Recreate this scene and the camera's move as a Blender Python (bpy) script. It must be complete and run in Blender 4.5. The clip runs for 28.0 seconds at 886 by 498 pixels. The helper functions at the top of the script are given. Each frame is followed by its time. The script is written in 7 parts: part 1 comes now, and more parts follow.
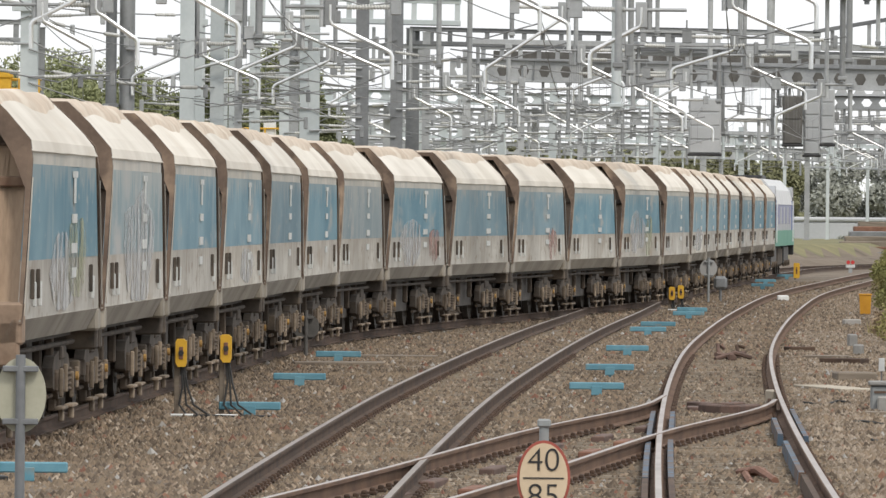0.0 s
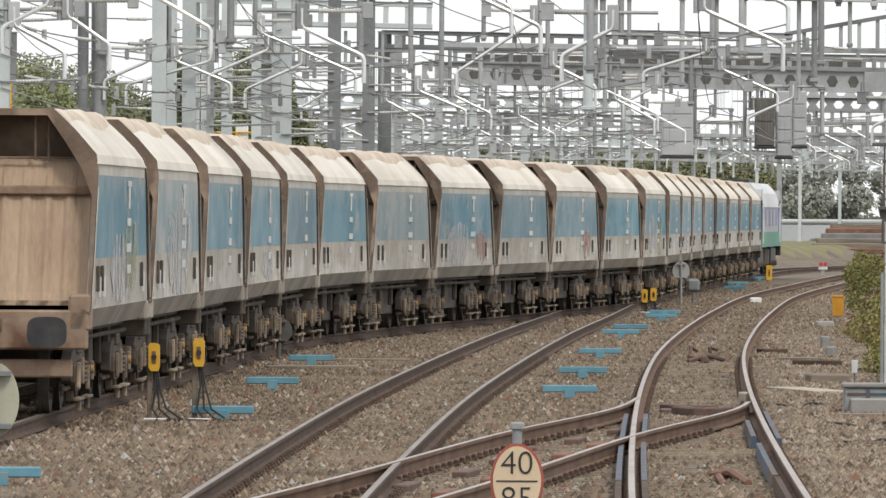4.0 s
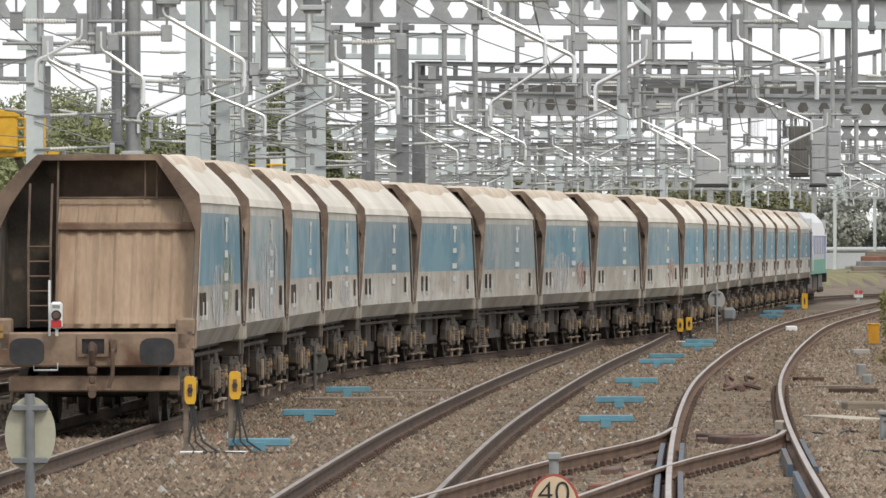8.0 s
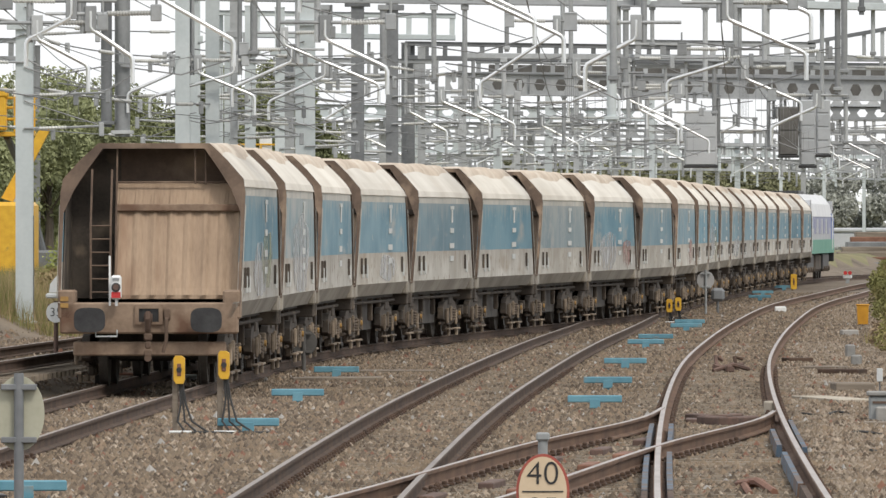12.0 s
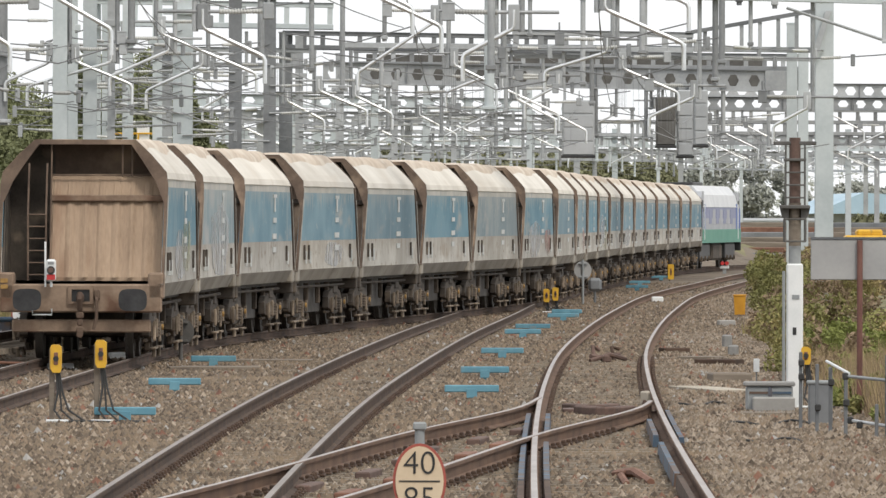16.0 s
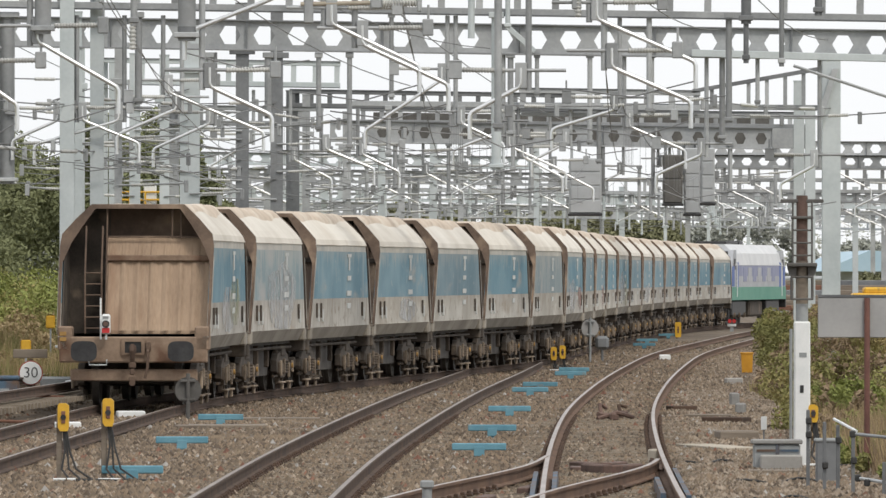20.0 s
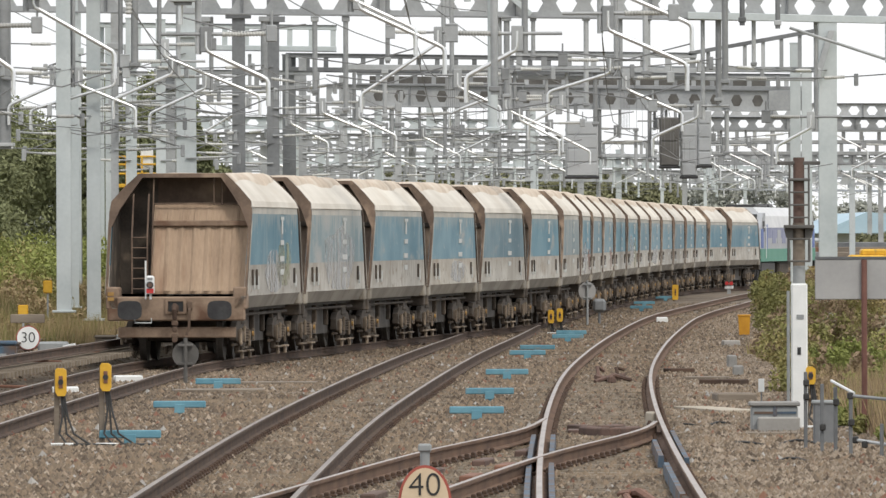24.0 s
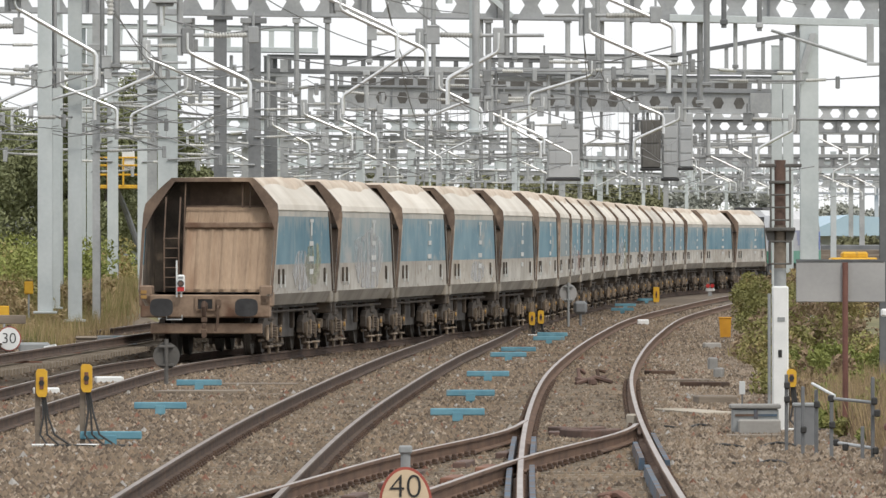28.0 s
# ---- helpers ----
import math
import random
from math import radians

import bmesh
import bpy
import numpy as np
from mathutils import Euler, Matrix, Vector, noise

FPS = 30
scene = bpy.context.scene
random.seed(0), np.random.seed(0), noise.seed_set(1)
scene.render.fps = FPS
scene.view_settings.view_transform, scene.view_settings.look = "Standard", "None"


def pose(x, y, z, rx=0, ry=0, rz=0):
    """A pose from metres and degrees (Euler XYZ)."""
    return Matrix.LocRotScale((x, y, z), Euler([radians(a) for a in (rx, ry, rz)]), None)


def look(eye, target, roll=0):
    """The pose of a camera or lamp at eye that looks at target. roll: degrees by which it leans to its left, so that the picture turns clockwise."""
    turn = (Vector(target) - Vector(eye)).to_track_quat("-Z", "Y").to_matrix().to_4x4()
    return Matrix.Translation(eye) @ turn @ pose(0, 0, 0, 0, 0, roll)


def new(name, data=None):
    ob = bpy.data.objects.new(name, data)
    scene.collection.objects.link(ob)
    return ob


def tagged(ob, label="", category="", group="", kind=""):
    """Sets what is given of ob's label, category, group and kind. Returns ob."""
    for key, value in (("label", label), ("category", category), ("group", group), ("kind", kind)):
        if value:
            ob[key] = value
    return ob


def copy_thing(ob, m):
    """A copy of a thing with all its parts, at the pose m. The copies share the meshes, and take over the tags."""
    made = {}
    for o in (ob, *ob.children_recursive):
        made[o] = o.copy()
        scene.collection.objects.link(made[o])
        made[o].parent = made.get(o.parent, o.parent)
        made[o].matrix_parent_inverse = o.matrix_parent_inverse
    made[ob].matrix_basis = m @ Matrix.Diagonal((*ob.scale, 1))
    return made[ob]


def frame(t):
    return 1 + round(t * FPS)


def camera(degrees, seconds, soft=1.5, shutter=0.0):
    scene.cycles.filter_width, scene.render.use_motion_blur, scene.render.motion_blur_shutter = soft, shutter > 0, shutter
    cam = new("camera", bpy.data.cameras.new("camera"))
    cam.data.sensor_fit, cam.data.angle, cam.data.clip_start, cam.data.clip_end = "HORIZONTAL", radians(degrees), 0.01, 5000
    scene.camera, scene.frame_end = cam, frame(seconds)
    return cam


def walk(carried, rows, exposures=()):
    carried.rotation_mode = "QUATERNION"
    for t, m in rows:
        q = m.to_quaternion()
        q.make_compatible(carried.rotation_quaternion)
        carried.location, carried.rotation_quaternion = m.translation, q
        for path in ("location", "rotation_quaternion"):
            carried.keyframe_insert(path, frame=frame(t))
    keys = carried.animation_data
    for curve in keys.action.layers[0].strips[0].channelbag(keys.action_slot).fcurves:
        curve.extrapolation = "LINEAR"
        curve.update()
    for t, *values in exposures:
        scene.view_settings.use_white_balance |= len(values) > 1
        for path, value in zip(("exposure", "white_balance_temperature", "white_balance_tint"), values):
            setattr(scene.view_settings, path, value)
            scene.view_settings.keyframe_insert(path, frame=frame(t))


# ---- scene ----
cam = camera(5.6104, 28.0, soft=1.45)

EYE = Vector((0.0, 0.0, 2.42))


def aim(yaw, pitch, roll):
    """The hand-held camera on the platform end: degrees to the right, upwards, and of lean."""
    a, b = radians(yaw), radians(pitch)
    return look(EYE, EYE + Vector((math.sin(a) * math.cos(b), math.cos(a) * math.cos(b), math.sin(b))), roll)


walk(cam, [
    (0, aim(-0.8983, -0.2471, 0.52)),
    (0.5, aim(-0.7414, -0.2457, 0.40)),
    (1, aim(-0.6651, -0.2390, 0.48)),
    (1.5, aim(-0.7486, -0.2269, 0.41)),
    (2, aim(-0.7619, -0.2947, 0.41)),
    (2.5, aim(-0.9311, -0.2418, 0.67)),
    (4.5, aim(-0.7570, -0.2136, 0.19)),
    (5, aim(-0.8538, -0.0567, 0.13)),
    (5.5, aim(-0.9971, -0.0088, 0.54)),
    (6, aim(-0.7900, -0.0001, 1.25)),
    (6.5, aim(-0.2042, 0.0582, 0.18)),
    (7, aim(-1.0707, 0.1912, 0.20)),
    (7.5, aim(-0.8521, -0.2320, -0.31)),
    (8, aim(-0.9474, -0.0296, -0.12)),
    (8.5, aim(-0.8071, -0.0906, -0.40)),
    (9, aim(-0.6791, -0.0838, -0.16)),
    (9.5, aim(-0.5942, -0.1227, -0.09)),
    (10, aim(-0.6455, -0.0344, 0.07)),
    (10.5, aim(-0.7344, -0.1564, 0.09)),
    (11, aim(-0.7012, -0.1193, -0.25)),
    (11.5, aim(-0.8191, -0.1680, -0.17)),
    (13.5, aim(-0.7277, -0.0871, 0.29)),
    (14, aim(-0.5930, -0.1607, 0.05)),
    (14.5, aim(-0.0387, -0.2716, -0.38)),
    (15, aim(0.1478, -0.0244, -0.06)),
    (15.5, aim(0.0494, -0.2356, -0.01)),
    (16, aim(-0.1016, -0.2216, 0.11)),
    (16.5, aim(0.0435, -0.0544, -0.22)),
    (17, aim(-0.0976, 0.0654, -0.48)),
    (17.5, aim(-0.1985, 0.0860, -0.44)),
    (18, aim(-0.0566, 0.1214, -0.14)),
    (18.5, aim(0.0820, 0.3104, -0.07)),
    (19, aim(0.1861, 0.1430, 0.29)),
    (19.5, aim(-0.2216, 0.0992, 0.19)),
    (20, aim(-0.1474, 0.1470, 0.05)),
    (20.5, aim(-0.0461, 0.2217, -0.09)),
    (21, aim(0.1647, -0.0085, -0.06)),
    (21.5, aim(0.2087, -0.0988, 0.03)),
    (23.5, aim(0.0000, -0.3438, -0.15)),
    (24, aim(-0.1281, -0.0849, -0.17)),
    (24.5, aim(-0.1635, 0.4454, -0.10)),
    (25, aim(-0.0265, 0.6531, -0.11)),
    (25.5, aim(0.0021, 0.6729, -0.40)),
    (26, aim(-0.0956, 0.6853, -0.63)),
    (26.5, aim(0.0583, 0.3818, -0.56)),
    (27, aim(-0.0460, 0.0455, -0.54)),
    (27.5, aim(-0.0306, -0.0822, -0.40)),
    (28, aim(-0.0089, -0.0738, -0.04)),
], [(0, 0.26), (5, 0.24), (6, 0.19), (7, 0.09), (8, 0.22), (9, 0.23), (10, 0.19), (11, 0.27), (11.5, 0.25), (14, 0.27), (15, 0.14), (16, 0.26), (16.5, 0.19), (17, 0.16), (18, 0.07), (18.7, 0.04), (19.3, 0.05), (20, 0.13), (21.5, 0.15), (23.5, 0.27), (24.3, 0.20), (25, -0.17), (26, -0.19), (26.7, 0.06), (27.2, 0.20), (28, 0.22)])

# ---- world and light: a bright overcast day ----
world = bpy.data.worlds.new("overcast")
scene.world = world
world.use_nodes = True
wn, wl = world.node_tree.nodes, world.node_tree.links
wn.clear()
sky = wn.new("ShaderNodeTexSky")
sky.sky_type, sky.sun_disc = "NISHITA", False
sky.sun_elevation, sky.sun_rotation = radians(48), radians(140)
sky.air_density, sky.dust_density = 1.0, 3.0
sky_bg = wn.new("ShaderNodeBackground")
sky_bg.inputs[1].default_value = 0.10
cloud_bg = wn.new("ShaderNodeBackground")
cloud_coord = wn.new("ShaderNodeTexCoord")
cloud_noise = wn.new("ShaderNodeTexNoise")
cloud_noise.inputs["Scale"].default_value = 9.0
cloud_noise.inputs["Detail"].default_value = 3.0
cloud_ramp = wn.new("ShaderNodeValToRGB")
cloud_ramp.color_ramp.elements[0].color = (0.90, 0.92, 0.94, 1)
cloud_ramp.color_ramp.elements[1].color = (1.0, 1.01, 1.02, 1)
cloud_ramp.color_ramp.elements[0].position, cloud_ramp.color_ramp.elements[1].position = 0.3, 0.7
cloud_bg.inputs[1].default_value = 1.0
sky_mix = wn.new("ShaderNodeMixShader")
sky_mix.inputs[0].default_value = 0.92
world_out = wn.new("ShaderNodeOutputWorld")
wl.new(cloud_coord.outputs["Generated"], cloud_noise.inputs["Vector"])
wl.new(cloud_noise.outputs["Fac"], cloud_ramp.inputs[0])
wl.new(cloud_ramp.outputs[0], cloud_bg.inputs[0])
wl.new(sky.outputs[0], sky_bg.inputs[0])
wl.new(sky_bg.outputs[0], sky_mix.inputs[1])
wl.new(cloud_bg.outputs[0], sky_mix.inputs[2])
wl.new(sky_mix.outputs[0], world_out.inputs[0])

sun = new("sun", bpy.data.lights.new("sun", "SUN"))
sun.data.energy, sun.data.angle, sun.data.color = 1.5, radians(12), (1.0, 0.93, 0.83)
sun.matrix_world = look((0, 0, 60), (-26, 44, 0))


# ---- materials ----
def material(name, dark, light, rough=0.8, metal=0.0, scale=3.0, grain=40.0, bump=0.15, stretch=(1, 1, 1), stain=None, stain_at=0.6, vary=0.0, grime=0.25):
    """Two colours mixed by a broad and a fine noise at real-world size, with relief; stain: a third colour in patches; vary: brightness from piece to piece."""
    m = bpy.data.materials.new(name)
    m.use_nodes = True
    n, l = m.node_tree.nodes, m.node_tree.links
    b = n["Principled BSDF"]
    b.inputs["Roughness"].default_value, b.inputs["Metallic"].default_value = rough, metal
    co = n.new("ShaderNodeTexCoord")
    mp = n.new("ShaderNodeMapping")
    mp.inputs["Scale"].default_value = stretch
    l.new(co.outputs["Object"], mp.inputs[0])
    info = n.new("ShaderNodeObjectInfo")
    shift = n.new("ShaderNodeVectorMath")
    shift.operation = "ADD"
    times = n.new("ShaderNodeMath")
    times.operation = "MULTIPLY"
    times.inputs[1].default_value = 37.0
    l.new(info.outputs["Random"], times.inputs[0])
    l.new(mp.outputs[0], shift.inputs[0])
    l.new(times.outputs[0], shift.inputs[1])
    broad = n.new("ShaderNodeTexNoise")
    broad.inputs["Scale"].default_value, broad.inputs["Detail"].default_value = scale, 4.0
    fine = n.new("ShaderNodeTexNoise")
    fine.inputs["Scale"].default_value, fine.inputs["Detail"].default_value = grain, 3.0
    for t in (broad, fine):
        l.new(shift.outputs[0], t.inputs["Vector"])
    both = n.new("ShaderNodeMix")
    both.inputs[0].default_value = grime
    l.new(broad.outputs["Fac"], both.inputs[2])
    l.new(fine.outputs["Fac"], both.inputs[3])
    ramp = n.new("ShaderNodeValToRGB")
    ramp.color_ramp.elements[0].position, ramp.color_ramp.elements[1].position = 0.32, 0.68
    ramp.color_ramp.elements[0].color, ramp.color_ramp.elements[1].color = (*dark, 1), (*light, 1)
    l.new(both.outputs[0], ramp.inputs[0])
    colour = ramp.outputs[0]
    if stain:
        patch = n.new("ShaderNodeTexNoise")
        patch.inputs["Scale"].default_value, patch.inputs["Detail"].default_value = scale * 0.7, 6.0
        more = n.new("ShaderNodeVectorMath")
        more.operation = "ADD"
        more.inputs[1].default_value = (11.3, 4.1, 7.7)
        l.new(shift.outputs[0], more.inputs[0])
        l.new(more.outputs[0], patch.inputs["Vector"])
        step = n.new("ShaderNodeValToRGB")
        step.color_ramp.elements[0].position, step.color_ramp.elements[1].position = stain_at - 0.06, stain_at + 0.08
        l.new(patch.outputs["Fac"], step.inputs[0])
        mix = n.new("ShaderNodeMix")
        mix.data_type = "RGBA"
        mix.inputs[7].default_value = (*stain, 1)
        l.new(step.outputs[0], mix.inputs[0])
        l.new(colour, mix.inputs[6])
        colour = mix.outputs[2]
    if vary:
        hsv = n.new("ShaderNodeHueSaturation")
        span = n.new("ShaderNodeMapRange")
        span.inputs[3].default_value, span.inputs[4].default_value = 1 - vary, 1 + vary
        l.new(info.outputs["Random"], span.inputs[0])
        l.new(span.outputs[0], hsv.inputs["Value"])
        l.new(colour, hsv.inputs["Color"])
        colour = hsv.outputs[0]
    l.new(colour, b.inputs["Base Color"])
    if bump:
        bp = n.new("ShaderNodeBump")
        bp.inputs["Strength"].default_value, bp.inputs["Distance"].default_value = bump, 0.02
        l.new(both.outputs[0], bp.inputs["Height"])
        l.new(bp.outputs[0], b.inputs["Normal"])
    return m


def streaked(name, dark, light, rain, rain_at, patch, patch_at, rough=0.8, vary=0.12, drip=None):
    """Old wagon paint: broad fading, fine upright rain streaks of one colour, and worn or dusty patches of another."""
    m = bpy.data.materials.new(name)
    m.use_nodes = True
    n, l = m.node_tree.nodes, m.node_tree.links
    b = n["Principled BSDF"]
    b.inputs["Roughness"].default_value = rough
    co = n.new("ShaderNodeTexCoord")
    info = n.new("ShaderNodeObjectInfo")
    times = n.new("ShaderNodeMath")
    times.operation = "MULTIPLY"
    times.inputs[1].default_value = 53.0
    l.new(info.outputs["Random"], times.inputs[0])
    shift = n.new("ShaderNodeVectorMath")
    shift.operation = "ADD"
    l.new(co.outputs["Object"], shift.inputs[0])
    l.new(times.outputs[0], shift.inputs[1])

    def layer(stretch, scale, detail, lo, hi):
        mp = n.new("ShaderNodeMapping")
        mp.inputs["Scale"].default_value = stretch
        l.new(shift.outputs[0], mp.inputs[0])
        t = n.new("ShaderNodeTexNoise")
        t.inputs["Scale"].default_value, t.inputs["Detail"].default_value = scale, detail
        l.new(mp.outputs[0], t.inputs["Vector"])
        r = n.new("ShaderNodeMapRange")
        r.inputs[1].default_value, r.inputs[2].default_value = lo, hi
        l.new(t.outputs["Fac"], r.inputs[0])
        return r.outputs[0]

    def mix(fac, c1, c2):
        k = n.new("ShaderNodeMix")
        k.data_type = "RGBA"
        l.new(fac, k.inputs[0])
        for sock, c in ((k.inputs[6], c1), (k.inputs[7], c2)):
            if isinstance(c, tuple):
                sock.default_value = (*c, 1)
            else:
                l.new(c, sock)
        return k.outputs[2]

    col = mix(layer((1, 0.5, 0.7), 1.0, 4, 0.35, 0.65), dark, light)
    col = mix(layer((1, 1.7, 0.28), 1.3, 6, rain_at, rain_at + 0.30), col, rain)
    col = mix(layer((1, 0.30, 0.9), 1.7, 8, patch_at, patch_at + 0.16), col, patch)
    col = mix(layer((1, 1.1, 1.9), 2.6, 6, patch_at + 0.05, patch_at + 0.16), col, rain)
    if drip:
        # runs of wet dust that hang down from a seam at a height, in fingers of uneven length
        height, length, tint, most = drip
        axes = n.new("ShaderNodeSeparateXYZ")
        l.new(co.outputs["Object"], axes.inputs[0])
        below = n.new("ShaderNodeMapRange")
        below.inputs[1].default_value, below.inputs[2].default_value = height, height - length
        l.new(axes.outputs["Z"], below.inputs[0])
        finger = layer((1, 4.5, 0.10), 1.0, 5, 0.30, 0.72)
        over = n.new("ShaderNodeMath")
        over.operation = "SUBTRACT"
        l.new(finger, over.inputs[0])
        l.new(below.outputs[0], over.inputs[1])
        run = n.new("ShaderNodeMapRange")
        run.inputs[1].default_value, run.inputs[2].default_value, run.inputs[4].default_value = 0.0, 0.30, most
        l.new(over.outputs[0], run.inputs[0])
        col = mix(run.outputs[0], col, tint)
    hsv = n.new("ShaderNodeHueSaturation")
    span = n.new("ShaderNodeMapRange")
    span.inputs[3].default_value, span.inputs[4].default_value = 1 - vary, 1 + vary
    l.new(info.outputs["Random"], span.inputs[0])
    l.new(span.outputs[0], hsv.inputs["Value"])
    # some wagons have faded more than others
    spread = n.new("ShaderNodeMath")
    spread.operation = "MULTIPLY"
    spread.inputs[1].default_value = 7.31
    part_of = n.new("ShaderNodeMath")
    part_of.operation = "FRACT"
    fade = n.new("ShaderNodeMapRange")
    fade.inputs[3].default_value, fade.inputs[4].default_value = 0.86, 1.18
    l.new(info.outputs["Random"], spread.inputs[0])
    l.new(spread.outputs[0], part_of.inputs[0])
    l.new(part_of.outputs[0], fade.inputs[0])
    l.new(fade.outputs[0], hsv.inputs["Saturation"])
    l.new(col, hsv.inputs["Color"])
    l.new(hsv.outputs[0], b.inputs["Base Color"])
    return m


def sprayed(name, colour, level):
    """Thin faded spray paint that covers only part of what lies under it."""
    m = bpy.data.materials.new(name)
    m.use_nodes = True
    n, l = m.node_tree.nodes, m.node_tree.links
    b = n["Principled BSDF"]
    b.inputs["Base Color"].default_value, b.inputs["Roughness"].default_value = (*colour, 1), 0.8
    co = n.new("ShaderNodeTexCoord")
    mp = n.new("ShaderNodeMapping")
    mp.inputs["Scale"].default_value = (1, 1.6, 0.9)
    t = n.new("ShaderNodeTexNoise")
    t.inputs["Scale"].default_value, t.inputs["Detail"].default_value, t.inputs["Distortion"].default_value = 2.4, 6.0, 0.6
    r = n.new("ShaderNodeMapRange")
    r.inputs[1].default_value, r.inputs[2].default_value, r.inputs[4].default_value = 0.42, 0.62, level
    l.new(co.outputs["Object"], mp.inputs[0])
    l.new(mp.outputs[0], t.inputs["Vector"])
    l.new(t.outputs["Fac"], r.inputs[0])
    l.new(r.outputs[0], b.inputs["Alpha"])
    return m


M = {}
M["ballast"] = material("ballast", (0.085, 0.064, 0.046), (0.215, 0.170, 0.122), 0.95, 0, 0.45, 14, 0.8, stain=(0.075, 0.054, 0.038), stain_at=0.6, grime=0.45)
M["pale_stone"] = material("pale_dusty_ballast", (0.17, 0.135, 0.102), (0.37, 0.31, 0.245), 0.95, 0, 1.5, 25, 0.2, stain=(0.15, 0.105, 0.075), stain_at=0.6)
M["stone"] = material("stone", (0.16, 0.14, 0.115), (0.36, 0.32, 0.27), 0.95, 0, 2.2, 30, 0.2, stain=(0.16, 0.10, 0.07), stain_at=0.68)
M["rail_side"] = material("rusty_rail", (0.042, 0.027, 0.020), (0.105, 0.064, 0.043), 0.9, 0, 1.5, 30, 0.3)
M["rail_rust"] = material("orange_brown_rusty_rail", (0.085, 0.050, 0.034), (0.185, 0.110, 0.070), 0.9, 0, 1.5, 30, 0.3)
M["rail_head"] = material("worn_rail_head", (0.27, 0.225, 0.20), (0.44, 0.385, 0.355), 0.38, 0.75, 0.7, 20, 0.05)
M["rail_head_dull"] = material("dull_rail_head", (0.15, 0.118, 0.098), (0.29, 0.24, 0.205), 0.45, 0.6, 0.7, 20, 0.05)
M["sleeper"] = material("weathered_sleeper", (0.115, 0.092, 0.068), (0.22, 0.182, 0.138), 0.95, 0, 2, 30, 0.4, vary=0.22)
M["blue_paint"] = material("blue_paint", (0.085, 0.23, 0.305), (0.15, 0.32, 0.395), 0.7, 0, 4, 60, 0.1, stain=(0.20, 0.24, 0.24), stain_at=0.66)
M["guard_blue"] = material("worn_blue_guard_rail", (0.042, 0.075, 0.118), (0.075, 0.125, 0.18), 0.7, 0, 2.5, 40, 0.1, stain=(0.11, 0.07, 0.05), stain_at=0.50)
M["yellow"] = material("yellow_plastic", (0.55, 0.30, 0.02), (0.70, 0.42, 0.035), 0.5, 0, 5, 60, 0.05, stain=(0.28, 0.18, 0.05), stain_at=0.72)
M["orange"] = material("orange_bin", (0.52, 0.24, 0.02), (0.66, 0.33, 0.03), 0.55, 0, 5, 60, 0.05)
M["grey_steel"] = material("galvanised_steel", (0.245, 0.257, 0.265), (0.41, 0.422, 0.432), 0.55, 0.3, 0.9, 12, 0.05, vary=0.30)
M["pale_steel"] = material("pale_painted_steel", (0.41, 0.455, 0.47), (0.55, 0.59, 0.60), 0.6, 0.1, 0.8, 12, 0.05, vary=0.06)
M["dark_steel"] = material("dark_weathered_steel_and_shade", (0.115, 0.122, 0.13), (0.215, 0.224, 0.233), 0.65, 0.2, 0.8, 12, 0.05, vary=0.22)
M["aluminium"] = material("bright_aluminium_tube", (0.66, 0.68, 0.69), (0.80, 0.81, 0.82), 0.32, 0.7, 2, 30, 0.0)
M["insulator"] = material("grey_insulator", (0.36, 0.365, 0.355), (0.54, 0.54, 0.52), 0.4, 0, 6, 40, 0.0, vary=0.25)
M["wire"] = material("dull_copper_wire", (0.16, 0.165, 0.17), (0.26, 0.265, 0.27), 0.6, 0.5, 2, 30, 0.0)
M["cable"] = material("black_cable", (0.02, 0.02, 0.02), (0.04, 0.04, 0.04), 0.6, 0, 5, 40, 0.0)
M["wagon_blue"] = streaked("faded_blue_wagon_paint", (0.112, 0.215, 0.275), (0.19, 0.30, 0.358), (0.32, 0.36, 0.37), 0.555, (0.36, 0.355, 0.335), 0.58, drip=(2.89, 0.55, (0.35, 0.365, 0.355), 0.45))
M["wagon_worn"] = streaked("worn_grey_blue_wagon_paint", (0.19, 0.265, 0.295), (0.29, 0.345, 0.36), (0.34, 0.375, 0.39), 0.49, (0.38, 0.385, 0.38), 0.54, drip=(2.89, 0.75, (0.38, 0.39, 0.38), 0.6))
M["wagon_silver"] = streaked("dusty_silver_wagon_paint", (0.385, 0.365, 0.33), (0.55, 0.535, 0.495), (0.285, 0.245, 0.20), 0.52, (0.335, 0.285, 0.23), 0.54, drip=(1.88, 0.7, (0.25, 0.215, 0.18), 0.4))
M["wagon_cream"] = streaked("dust_covered_upper_panel", (0.545, 0.505, 0.445), (0.68, 0.645, 0.585), (0.535, 0.49, 0.425), 0.60, (0.58, 0.525, 0.455), 0.60, 0.9, 0.06)
M["wagon_dusty"] = streaked("grey_dust_over_old_paint", (0.40, 0.385, 0.35), (0.52, 0.50, 0.455), (0.30, 0.33, 0.335), 0.52, (0.36, 0.35, 0.325), 0.60, 0.9, 0.06)
M["wagon_sill"] = streaked("dirty_wagon_sill", (0.22, 0.198, 0.165), (0.345, 0.315, 0.27), (0.155, 0.128, 0.10), 0.56, (0.37, 0.34, 0.295), 0.60)
M["wagon_brown"] = material("rust_and_stone_dust", (0.075, 0.050, 0.037), (0.155, 0.106, 0.076), 0.95, 0, 1.4, 18, 0.12, stain=(0.075, 0.048, 0.035), stain_at=0.6, vary=0.10)
